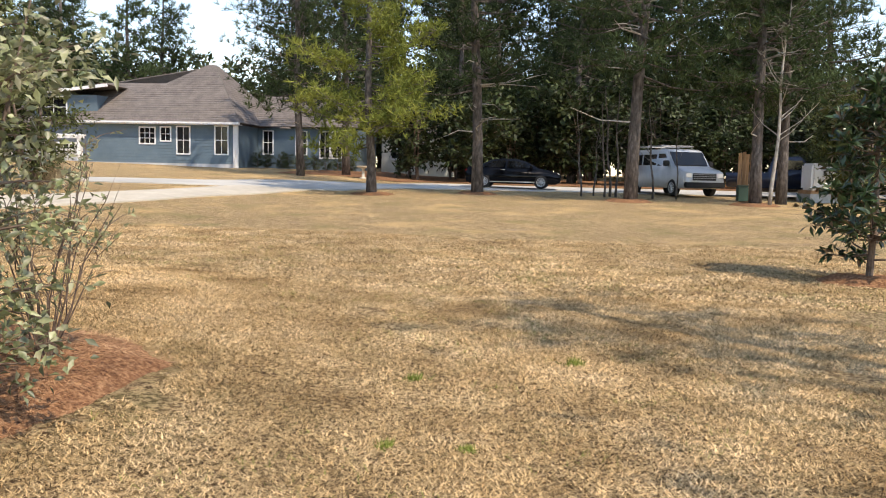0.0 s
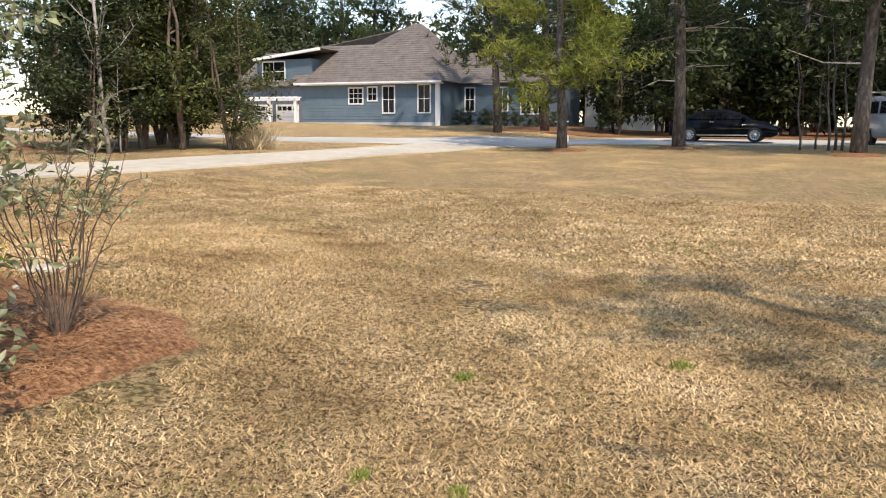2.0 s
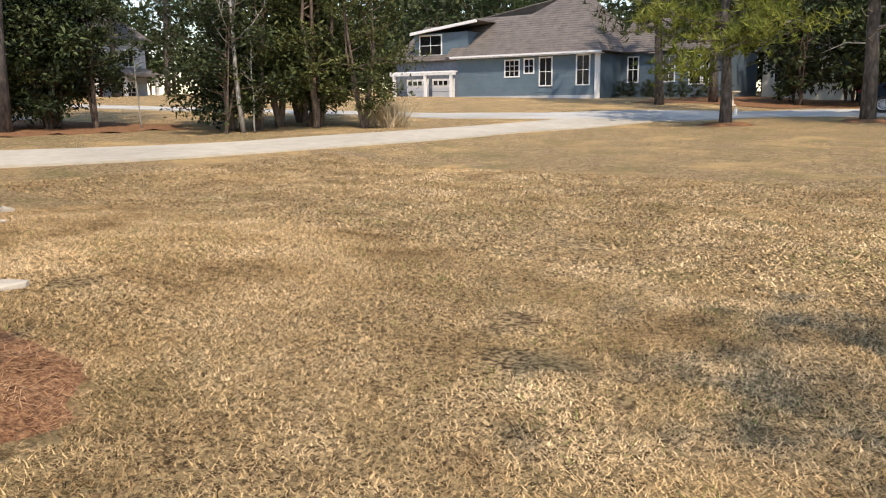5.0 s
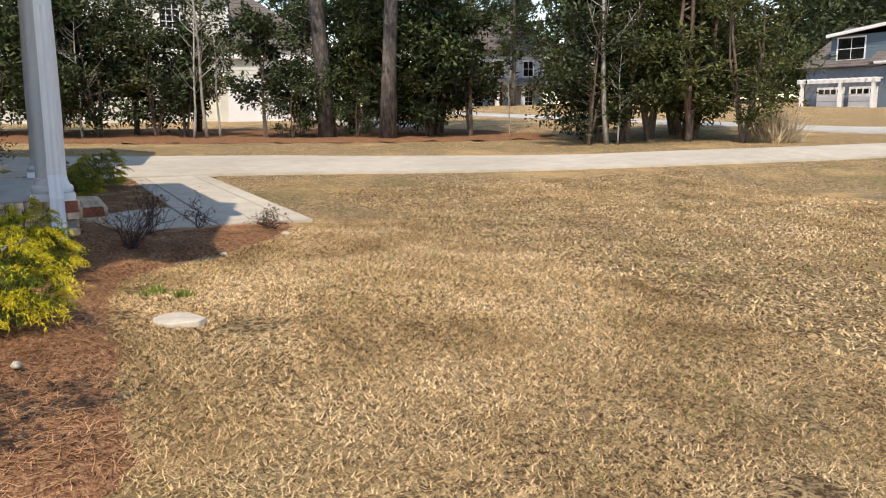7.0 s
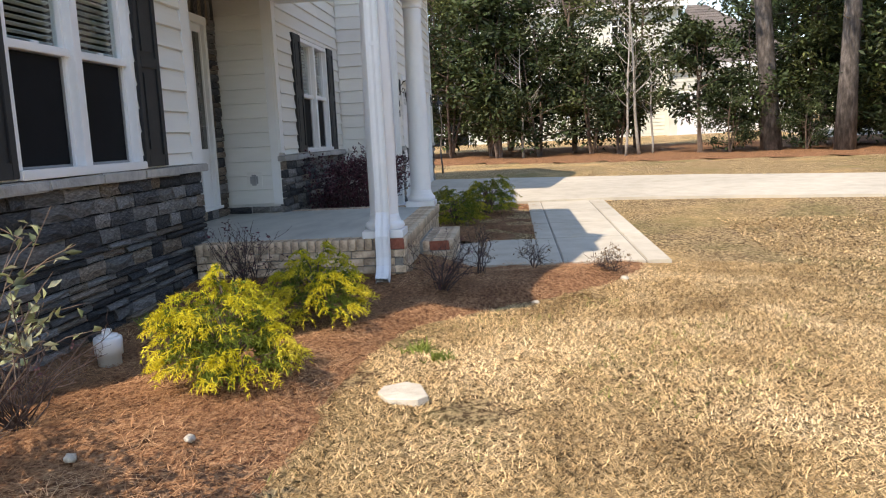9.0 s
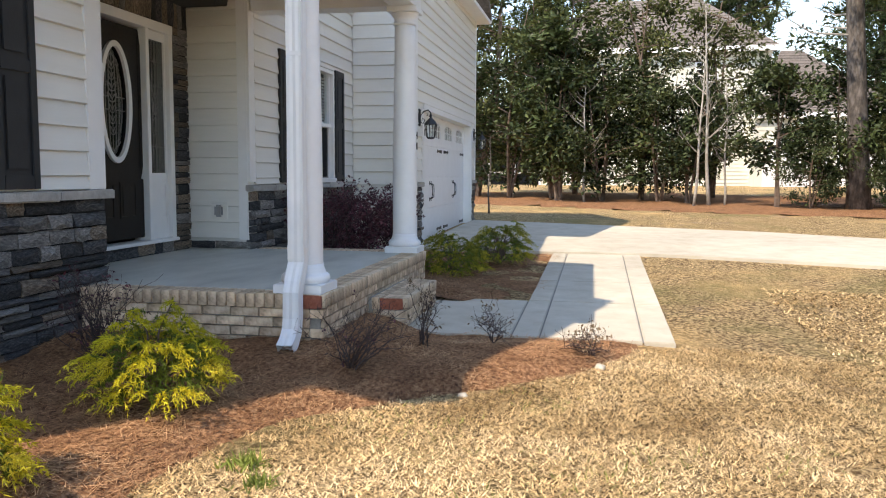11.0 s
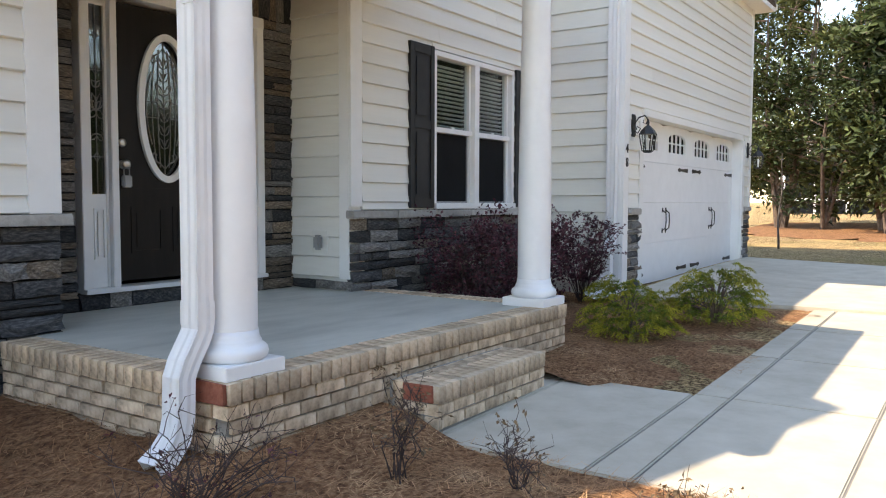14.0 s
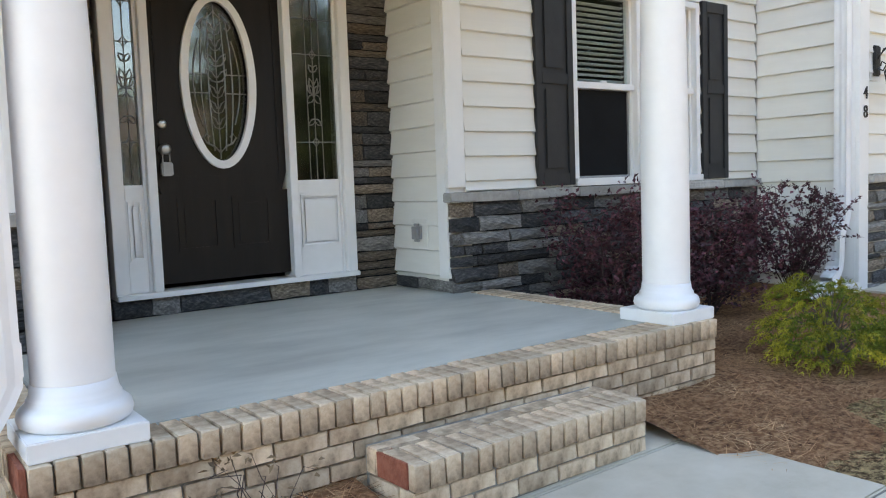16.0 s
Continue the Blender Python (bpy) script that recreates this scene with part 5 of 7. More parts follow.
# ---- beds of pine straw ----
def inside(poly, x, y):
    c = False
    for (x0, y0), (x1, y1) in zip(poly, poly[1:] + poly[:1]):
        if (y0 > y) != (y1 > y) and x < (x1 - x0) * (y - y0) / (y1 - y0) + x0:
            c = not c
    return c


def edge_dist(poly, x, y):
    best = 9.0
    for (x0, y0), (x1, y1) in zip(poly, poly[1:] + poly[:1]):
        dx, dy = x1 - x0, y1 - y0
        t = max(0, min(1, ((x - x0) * dx + (y - y0) * dy) / (dx * dx + dy * dy)))
        best = min(best, math.hypot(x - x0 - t * dx, y - y0 - t * dy))
    return best


def bed_height(poly, x, y, lift):
    rim = RIMS.get(id(poly))
    d = edge_dist(poly, x, y) if rim is None else min(edge_dist([p, q], x, y) for p, q in zip(rim, rim[1:]))
    d += 0.05 * noise.noise(Vector((x * 3, y * 3, 1)))
    k = smooth01(d, -0.02, 0.35)
    # pine straw is heaped against the porch
    heap = 0.085 * smooth01(-max(abs(x + 8.42) - 1.63, abs(y - 3.6) - 1.04), -0.75, 0.05) if rim else 0.0
    if rim:
        lift *= 1 - 0.8 * smooth01(-x, 7.2, 7.75) * smooth01(y, 4.7, 5.1)
    return ground_z(x, y) - 0.02 + (lift + 0.02 + heap) * k + 0.03 * k * noise.noise(Vector((x * 2.2, y * 2.2, 5))) + 0.012 * noise.noise(Vector((x * 9, y * 9, 2)))


def bed(name, poly, lift, step_size, needles, label, seed):
    x0, x1 = min(p[0] for p in poly) - 0.2, max(p[0] for p in poly) + 0.2
    y0, y1 = min(p[1] for p in poly) - 0.2, max(p[1] for p in poly) + 0.2
    xs, ys = np.arange(x0, x1, step_size), np.arange(y0, y1, step_size)
    vs, ids, fs = [], {}, []

    def vid(i, j):
        if (i, j) not in ids:
            ids[i, j] = len(vs)
            vs.append((xs[i], ys[j], bed_height(poly, xs[i], ys[j], lift)))
        return ids[i, j]
    for i in range(len(xs) - 1):
        for j in range(len(ys) - 1):
            wob = 0.07 * noise.noise(Vector((xs[i] * 4, ys[j] * 4, 3)))
            cx, cy = xs[i] + step_size / 2, ys[j] + step_size / 2
            if inside(poly, cx + wob, cy + wob):
                fs.append((vid(i, j), vid(i + 1, j), vid(i + 1, j + 1), vid(i, j + 1)))
    ob = mesh_part(name, vs, fs, M["mulch"])
    for p in ob.data.polygons:
        p.use_smooth = True
    tagged(ob, label, "mulch bed", kind="structure")
    if needles:
        r = np.random.RandomState(seed)
        area = (x1 - x0) * (y1 - y0)
        nv, nf = [], []
        for x, y, a, ln, tilt in zip(r.uniform(x0, x1, int(area * needles)), r.uniform(y0, y1, int(area * needles)), r.uniform(0, math.tau, int(area * needles)), r.uniform(0.05, 0.15, int(area * needles)), r.uniform(-0.2, 0.35, int(area * needles))):
            if not inside(poly, x, y) and edge_dist(poly, x, y) > 0.12 * abs(noise.noise(Vector((x, y, 8)))):
                continue
            z = bed_height(poly, x, y, lift) + 0.006
            c, s = math.cos(a), math.sin(a)
            k = len(nv)
            nv += [(x - s * 0.0022, y + c * 0.0022, z), (x + s * 0.0022, y - c * 0.0022, z), (x + c * ln, y + s * ln, z + ln * tilt * 0.6 + 0.004)]
            nf.append((k, k + 1, k + 2))
        no = mesh_part("pine_needles", nv, nf, M["needle_dry"])
        tagged(no, "loose reddish dry pine needles covering the bed", "pine straw", kind="stuff")
    return ob


BED1 = [(-1.95, 2.1), (-1.80, 3.2), (-1.78, 4.15), (-2.25, 4.54), (-3.4, 4.66), (-4.45, 4.68), (-5.1, 4.80), (-5.6, 5.0), (-5.98, 5.42), (-6.35, 5.95), (-6.9, 6.45), (-7.84, 7.0), (-7.84, 4.64),
        (-6.81, 4.64), (-6.81, 2.79), (-3.46, 2.79), (-3.46, 2.0)]
BED2 = [(-9.30, 4.58), (-9.95, 4.58), (-9.95, 2.80), (-13.39, 2.80), (-13.46, 3.76), (-13.46, 5.88), (-9.30, 5.88)]
BED3 = [(-26.2, 1.5), (-24.7, 5.2), (-23.0, 9.2), (-21.8, 13), (-20.6, 16), (-19.6, 18.5), (-22, 20), (-30, 19), (-34, 9), (-33, 1.5)]
# open edges of the beds, where the straw thins out into lawn or walk
RIMS = {id(BED1): BED1[:12], id(BED2): [(-30, -30), (-31, -30)]}
bed("mulch_bed", BED1, 0.075, 0.09, 1900, "reddish pine straw bed along the stone wall and porch", 3)
bed("mulch_bed", BED2, 0.02, 0.09, 1500, "shaded pine straw bed between porch and front walk", 4)
bed("mulch_bed", BED3, 0.05, 0.5, 0, "reddish pine straw bed under the far pines", 5)
bed("mulch_bed", [(-16, 46), (4, 46), (18, 46), (20, 60), (-16, 60)], 0.05, 1.0, 0, "reddish leaf litter beyond the street", 6)
for px, py in ((-6.55, 30.3), (-2.65, 33.5), (3.40, 30.5), (7.9, 30.1)):
    bed("mulch_bed", [(px + 0.95 * math.cos(k * 0.7) * (1 + 0.2 * math.sin(k * 2)), py + 0.95 * math.sin(k * 0.7)) for k in range(9)], 0.10, 0.15, 0, "reddish pine straw ring at the foot of a tree", 7)
bed("mulch_bed", [(4.74 + 0.75 * math.cos(k * 0.7), 10.75 + 0.6 * math.sin(k * 0.7)) for k in range(9)], 0.10, 0.12, 500, "reddish pine straw ring under the magnolia", 8)

# ---- turf blades near the walk ----
def poly_mask(poly, x, y):
    c = np.zeros(len(x), bool)
    for (x0, y0), (x1, y1) in zip(poly, poly[1:] + poly[:1]):
        c ^= ((y0 > y) != (y1 > y)) & (x < (x1 - x0) * (y - y0) / (y1 - y0 + 1e-12) + x0)
    return c


def patches(x, y, f, s):
    """Smooth uneven patches between about -1 and 1."""
    return (np.sin(x * 1.7 * f + s + 1.3 * np.sin(y * 1.1 * f + s)) + np.sin(y * 1.9 * f - s + 1.7 * np.sin(x * 0.8 * f)) + np.sin((x + y) * 3.1 * f + 2 * s + np.sin(x * 4.3 * f))) / 3


def on_lawn(x, y):
    ok = ~((x < -9.4) & (y < 7.1)) & ~((x < -7.75) & (y > 4.5) & (y < 7.08)) & (x > -11.4)
    ok &= ~poly_mask(BED1, x + 0.06 * np.sin(y * 31), y + 0.09 + 0.05 * np.sin(x * 27)) & ~((y < 2.9) & (x < -3.3))
    return ok & (patches(x, y, 1.1, 4) + 0.7 * patches(x, y, 4.2, 2) < 1.02)


def green_spot(x, y):
    return on_lawn(x, y) & (patches(x, y, 0.8, 14) + 0.8 * patches(x, y, 3.3, 19) > 0.50)


def turf(name, count, xr, yr, material, keep, lo, hi, flat, label, seed, wide=1.0):
    """Thin blades scattered over the lawn."""
    r = np.random.RandomState(seed)
    x, y = r.uniform(*xr, count), r.uniform(*yr, count)
    k = keep(x, y)
    x, y = x[k], y[k]
    n = len(x)
    a, ln, up, w = r.uniform(0, math.tau, n), r.uniform(lo, hi, n), r.uniform(flat * 0.2, flat, n), r.uniform(0.0012, 0.0034, n) * wide
    z = ground_rows(x, y) - 0.001
    c, s = np.cos(a), np.sin(a)
    v = np.stack([np.stack([x - s * w, y + c * w, z], 1), np.stack([x + s * w, y - c * w, z], 1), np.stack([x + c * ln, y + s * ln, z + ln * up], 1)], 1).reshape(-1, 3)
    f = np.arange(n * 3).reshape(-1, 3)
    return tagged(fast_mesh(name, v, f, material), label, "grass", kind="stuff")


turf("dry_grass", 780000, (-7.9, 3.4), (1.9, 8.3), M["blade"], on_lawn, 0.018, 0.046, 0.6, "dormant straw-coloured grass blades on the lawn", 1, 1.25)
turf("dry_grass", 200000, (-11.0, 6.0), (8.2, 15.5), M["blade"], on_lawn, 0.025, 0.055, 0.6, "dormant straw-coloured grass further out on the lawn", 2, 3.0)
turf("green_grass", 60000, (-8.2, 4.5), (1.2, 14), M["green_blade"], green_spot, 0.025, 0.06, 0.9, "sparse green blades in patches of the dormant lawn", 3)


# ---- leaves and trees ----
def leaf_mesh(name, pts, length, width, material, parent, seed, droop=0.0, aim=None, up=0.3):
    """Folded diamond leaves at the points; aim: directions, else random."""
    r = np.random.RandomState(seed)
    pts = np.asarray(pts, float)
    n = len(pts)
    d = r.normal(size=(n, 3))
    d[:, 2] = d[:, 2] * 0.6 - droop
    if aim is not None:
        d = np.asarray(aim, float) + d * 0.55
    d /= np.linalg.norm(d, axis=1, keepdims=True) + 1e-9
    side = np.cross(d, r.normal(size=(n, 3)) * 0.7 + (0, 0, 1.0))
    side /= np.linalg.norm(side, axis=1, keepdims=True) + 1e-9
    nrm = np.cross(side, d)
    ln = (length * r.uniform(0.65, 1.25, n))[:, None]
    wd = (width * r.uniform(0.7, 1.2, n))[:, None]
    a, b = pts, pts + d * ln
    m = pts + d * ln * 0.45
    c0, c1 = m + side * wd * 0.5 + nrm * wd * up, m - side * wd * 0.5 + nrm * wd * up
    v = np.stack([a, c0, b, c1], 1).reshape(-1, 3)
    k = np.arange(n) * 4
    f = np.concatenate([np.stack([k, k + 1, k + 2], 1), np.stack([k, k + 2, k + 3], 1)])
    return fast_mesh(name, v, f, material, parent)


def needle_mesh(name, pts, length, width, per, material, parent, seed, lift=0.25, aim=None):
    """Tufts of thin needles that fan out from each point."""
    r = np.random.RandomState(seed)
    pts = np.repeat(np.asarray(pts, float), per, 0)
    n = len(pts)
    d = r.normal(size=(n, 3))
    d[:, 2] += lift
    if aim is not None:
        d = d * 0.55 + np.repeat(np.asarray(aim, float), per, 0)
    d /= np.linalg.norm(d, axis=1, keepdims=True) + 1e-9
    side = np.cross(d, r.normal(size=(n, 3)))
    side /= np.linalg.norm(side, axis=1, keepdims=True) + 1e-9
    ln = (length * r.uniform(0.6, 1.2, n))[:, None]
    v = np.stack([pts - side * width / 2, pts + side * width / 2, pts + d * ln], 1).reshape(-1, 3)
    k = np.arange(n) * 3
    return fast_mesh(name, v, np.stack([k, k + 1, k + 2], 1), material, parent)


def trunk_path(r, h, lean, n=9):
    ax, ay = r.uniform(-lean, lean), r.uniform(-lean, lean)
    return [Vector((ax * k / n * h * 0.05 + 0.04 * math.sin(k * 1.3 + ax * 9), ay * k / n * h * 0.05 + 0.04 * math.cos(k * 1.1), h * k / n)) for k in range(n + 1)]


def at_height(path, z, h):
    f = max(0, min(0.9999, z / h)) * (len(path) - 1)
    i = int(f)
    return path[i].lerp(path[i + 1], f - i)


def pine(seed, h, bare, radius, spread, dens=1.0, material="pine", stubs=True, needle=0.42, width=0.045, label="tall loblolly pine with a bare scaly trunk", name="pine_tree"):
    """A pine: tapered trunk, whorls of limbs, tufts of needles towards the limbs' ends."""
    r = random.Random(seed)
    t = thing(name, label, "tree")
    path = trunk_path(r, h, 1.0)
    radii = [radius * (1.18 if k == 0 else 1.0) * (1 - 0.82 * (k / 9)) + 0.02 for k in range(10)]
    part("trunk", tube(path, radii, 14), M["bark"], t, smooth=True)
    limbs, dead, tips, aims = bmesh.new(), bmesh.new(), [], []
    z = bare
    while z < h - 0.4:
        f = (z - bare) / (h - bare)
        ln0 = spread * (0.55 + 0.45 * math.sin(min(1, f * 1.6 + 0.25) * math.pi * 0.62)) * (1 - 0.72 * f ** 1.6)
        for k in range(r.choice((2, 3, 3, 4))):
            a = r.uniform(0, math.tau)
            ln = ln0 * r.uniform(0.6, 1.15)
            p0 = at_height(path, z + r.uniform(-0.2, 0.2), h)
            rise = r.uniform(-0.12, 0.30) + 0.35 * f
            pts = [p0]
            for q in (0.35, 0.7, 1.0):
                pts.append(p0 + Vector((math.cos(a + 0.12 * q) * ln * q, math.sin(a + 0.12 * q) * ln * q, ln * (rise * q - 0.12 * math.sin(q * 3)))))
            br = max(0.014, 0.030 * ln / 2.5)
            tube(pts, [br, br * 0.7, br * 0.45, br * 0.2], 5, limbs, False)
            for s in range(int(6 * dens * ln) + 3):
                q = r.uniform(0.3, 1.05)
                i = min(2, int(q * 3))
                c = pts[i].lerp(pts[i + 1], min(1, q * 3 - i))
                off = Vector((r.gauss(0, 1), r.gauss(0, 1), r.gauss(0, 0.55) + 0.12)) * (0.22 * ln * 0.55)
                e = c + off
                if s % 3 == 0:
                    tube([c, e], [br * 0.3, 0.004], 3, limbs, False)
                tips.append(e)
                aims.append((off.x * 0.5, off.y * 0.5, 0.3))
        z += r.uniform(0.28, 0.5)
    if stubs:
        for k in range(16):
            z = r.uniform(bare * 0.5, bare * 1.9)
            a, ln = r.uniform(0, math.tau), r.uniform(0.6, 3.0)
            p0 = at_height(path, z, h)
            tube([p0, p0 + Vector((math.cos(a) * ln * 0.5, math.sin(a) * ln * 0.5, 0.05)), p0 + Vector((math.cos(a + 0.2) * ln, math.sin(a + 0.2) * ln, r.uniform(-0.3, 0.5)))], [0.034, 0.022, 0.008], 5, dead, False)
    part("woody_frame", limbs, M["bark"], t)
    if stubs:
        part("bare_limbwork", dead, M["bark_pale"], t)["kind"] = "stuff"
    needle_mesh("crown", tips, needle, width, 11 if needle < 0.5 else 9, M[material], t, seed, 0.3, aims)
    return t


def broadleaf(seed, h, w, stems, n_leaf, material, length, width, label, name="tree", low=0.12, category="tree", clump=0.34, bark="twig", droop=0.1, cut_z=None):
    """An uneven evergreen: several stems, forked branches, leaves in clumps with gaps between."""
    r = random.Random(seed)
    t = thing(name, label, category)
    wood, pts, aims = bmesh.new(), [], []
    centres = []
    for s in range(stems):
        a = r.uniform(0, math.tau)
        lean = r.uniform(0.05, 0.30) * w
        top = Vector((math.cos(a) * lean, math.sin(a) * lean, h * r.uniform(0.75, 1.0)))
        base = Vector((math.cos(a) * 0.06 * w * 0.3, math.sin(a) * 0.06 * w * 0.3, 0))
        mid = base.lerp(top, 0.5) + Vector((r.gauss(0, 0.05), r.gauss(0, 0.05), 0)) * w
        r0 = 0.018 * h / stems ** 0.5 + 0.006
        tube([base, base.lerp(mid, 0.5), mid, top], [r0, r0 * 0.8, r0 * 0.6, r0 * 0.15], 7, wood, False)
        for b in range(9):
            f = r.uniform(low, 1.0)
            p = base.lerp(mid, f * 2) if f < 0.5 else mid.lerp(top, f * 2 - 1)
            aa = r.uniform(0, math.tau)
            ln = w * 0.5 * r.uniform(0.35, 1.0) * (1.0 - 0.55 * abs(f - 0.45))
            e = p + Vector((math.cos(aa) * ln, math.sin(aa) * ln, ln * r.uniform(0.0, 0.5)))
            tube([p, p.lerp(e, 0.5) + Vector((0, 0, 0.03 * ln)), e], [r0 * 0.4, r0 * 0.25, r0 * 0.08], 5, wood, False)
            for q in (0.45, 0.75, 1.0):
                centres.append((p.lerp(e, q), clump * w * 0.3 * r.uniform(0.6, 1.2)))
    part("woody_frame", wood, M[bark], t)
    for k in range(n_leaf):
        c, s = centres[r.randrange(len(centres))]
        d = Vector((r.gauss(0, 1), r.gauss(0, 1), r.gauss(0, 0.8)))
        d = d.normalized() * (r.random() ** 0.5) * s
        p = c + d
        if p.z < 0.02:
            continue
        pts.append(p)
        aims.append((d.x * 2, d.y * 2, d.z * 2 + 0.2 - droop))
    leaf_mesh("foliage", pts, length, width, M[material], t, seed, droop, aims)
    return t


def soil_z(x, y):
    """The top of the straw in a bed, else of the lawn."""
    for b, lift in ((BED1, 0.075), (BED2, 0.02)):
        if inside(b, x, y):
            return bed_height(b, x, y, lift) + 0.02
    return ground_z(x, y)


def stand(ob, x, y, s=1.0, rz=0.0, dz=0.0, sz=None):
    ob.matrix_basis = Matrix.LocRotScale((x, y, soil_z(x, y) + (0 if inside(BED1, x, y) or inside(BED2, x, y) else dz) - 0.03), Euler((0, 0, radians(rz))), (s, s, sz or s))
    return ob


def more(ob, x, y, s=1.0, rz=0.0, sz=None):
    c = copy_thing(ob, Matrix())
    return stand(c, x, y, s, rz, 0, sz)


TREES = "trees round the lawn"
cyp = pine(21, 10.5, 2.1, 0.17, 3.2, 2.7, "pine_lit", False, 0.30, 0.05, "young yellow-green cypress with a slim trunk", "cypress_tree")
stand(cyp, -6.55, 30.3)
p1 = stand(pine(1, 19, 4.4, 0.215, 4.2, 1.0), -2.65, 33.5)
p2 = stand(pine(2, 20, 4.6, 0.22, 4.4, 1.0), 3.40, 30.5)
p3 = stand(pine(3, 18, 3.6, 0.20, 4.2, 1.0), -13.7, 43.6)
p4 = stand(pine(4, 22, 6.5, 0.25, 4.2, 1.1), -24.5, 13.1)
for ob in (p1, p2, p3, p4):
    ob["group"] = TREES
more(p4, -22.8, 14.55, 0.93, 140)["group"] = TREES
for x, y, s, a in ((7.9, 30.1, 0.85, 50), (9.25, 31.8, 0.8, 200), (-11.95, 47.3, 1.0, 80)):
    more(p2, x, y, s, a)["group"] = TREES
shade_pine = stand(pine(5, 16, 6.0, 0.20, 3.6, 0.17), 9.6, -0.6)
shade_pine["group"] = TREES
# far woods
far_pine = stand(pine(6, 20, 5.5, 0.28, 4.4, 0.55, "pine", False, 0.62, 0.085, "tall pine in the woods behind the houses"), -20.0, 74)
far_pine_b = stand(pine(7, 17, 3.0, 0.24, 4.0, 0.6, "pine", False, 0.60, 0.085, "tall pine in the woods behind the houses"), 14, 58)
for ob in (far_pine, far_pine_b):
    ob["group"] = "far pine woods"
for x, y, s, a in ((-50, 25, 1.0, 20), (-54, 27.6, 1.05, 140), (-47.5, 23.2, 0.8, 260), (-68, 54, 1.0, 10), (-72, 47, 1.1, 80), (-70, 40, 1.0, 200), (-56, 9, 1.0, 40), (-57, 3, 0.95, 190), (-58, 15, 1.0, 100)):
    tagged(more(far_pine, x, y, s, a), "", "", "far pine woods")
WR = random.Random(99)
for k in range(64):
    if k < 26:
        x, y = -66 + k * 3.0 + WR.uniform(-1.5, 1.5), WR.uniform(68, 84)
    elif k < 46:
        x, y = -8 + (k - 26) * 2.3 + WR.uniform(-1, 1), WR.uniform(50, 66) - 0.25 * max(0, (k - 26) * 2.3 - 20)
    elif k < 54:
        x, y = WR.uniform(-60, -52), -12 + (k - 46) * 9.0
    else:
        x, y = -78 + WR.uniform(-6, 6), -20 + (k - 54) * 9.5
    if k < 26 and -36 < x < -27:
        continue
    src = (far_pine, far_pine_b)[k % 2]
    c = more(src, x, y, WR.uniform(0.72, 1.08), WR.uniform(0, 360))
    tagged(c, "tall pine in the woods behind the houses", "tree", "far pine woods")

hol = broadleaf(31, 4.6, 4.0, 4, 5400, "holly", 0.16, 0.078, "dense dark evergreen thicket tree", "evergreen_tree")
oli = broadleaf(32, 6.6, 3.8, 4, 5400, "olive", 0.17, 0.07, "tall olive-green evergreen tree in a thicket", "evergreen_tree")
mag = broadleaf(33, 5.0, 3.2, 3, 3600, "holly", 0.22, 0.10, "glossy dark evergreen tree with open limbs", "evergreen_tree", 0.3)
stand(hol, -27.2, 8.2)
stand(oli, -17.3, 19.4)
stand(mag, -24.9, 11.2, 0.85)
low = broadleaf(35, 4.6, 4.2, 4, 1500, "holly", 0.34, 0.17, "dark evergreen undergrowth far behind the street", "evergreen_tree")
stand(low, -2.0, 51.0, 1.1)
HEDGE = ((oli, -26.2, 14.7, 1.35, 15), (hol, -25.6, 13.4, 1.1, 222), (oli, -25.2, 17.6, 1.25, 300), (hol, -23.6, 16.6, 1.25, 77), (oli, -24.6, 15.4, 1.1, 177), (oli, -14.9, 21.5, 0.85, 40), (oli, -17.6, 20.6, 1.3, 90), (hol, -28.8, 3.4, 1.15, 40), (mag, -27.6, 5.2, 1.2, 90), (hol, -27.4, 6.6, 1.1, 200), (mag, -26.4, 9.0, 0.75, 260), (hol, -23.9, 13.9, 0.4, 15), (hol, -23.2, 16.2, 1.0, 130),
         (oli, -24.5, 16.9, 0.9, 66), (mag, -22.6, 17.4, 0.9, 20), (hol, -25.5, 15.6, 1.0, 310), (oli, -16.3, 20.9, 1.2, 120), (hol, -17.2, 18.0, 0.9, 30), (oli, -16.7, 21.4, 1.0, 200), (oli, -16.9, 21.2, 0.8, 80),
         (oli, -18.6, 22.5, 1.2, 45), (hol, -19.5, 20.2, 1.1, 145), (oli, -20.0, 24.6, 1.2, 260), (mag, -18.0, 19.0, 1.0, 20), (oli, -19.0, 23.6, 1.0, 20), (hol, -31.5, 5.5, 1.3, 22), 
         (oli, -28.6, 5.0, 1.25, 70), (oli, -28.4, 7.8, 1.15, 170), (oli, -29.6, 2.2, 1.3, 270), (oli, -30.5, 10.2, 1.15, 20), (hol, -24.4, 11.9, 0.5, 20), (oli, -33.5, 3, 1.2, 10))
for src, x, y, s, a in HEDGE:
    tagged(more(src, x, y, s, a), "", "", "thicket across the drive")
for k in range(34):
    x, y = -9 + k * 1.35 + WR.uniform(-1, 1), WR.uniform(47.5, 55) - 0.28 * max(0, k * 1.35 - 14)
    tagged(more(low, x, y, WR.uniform(0.8, 1.5), WR.uniform(0, 360)), "", "", "dark understorey beyond the street")
for k in range(16):
    x, y = 10.5 + WR.uniform(-1, 11), WR.uniform(33, 42)
    tagged(more((low, oli)[k % 2], x + 2, y, WR.uniform(0.8, 1.2), WR.uniform(0, 360)), "", "", "dark understorey beyond the street")
for k in range(26):
    x, y = -70 + k * 3.2, WR.uniform(64, 70)
    if -38 < x < -12:
        y += 8
    tagged(more(low, x, y, WR.uniform(1.2, 1.9), WR.uniform(0, 360)), "", "", "understorey behind the blue house")
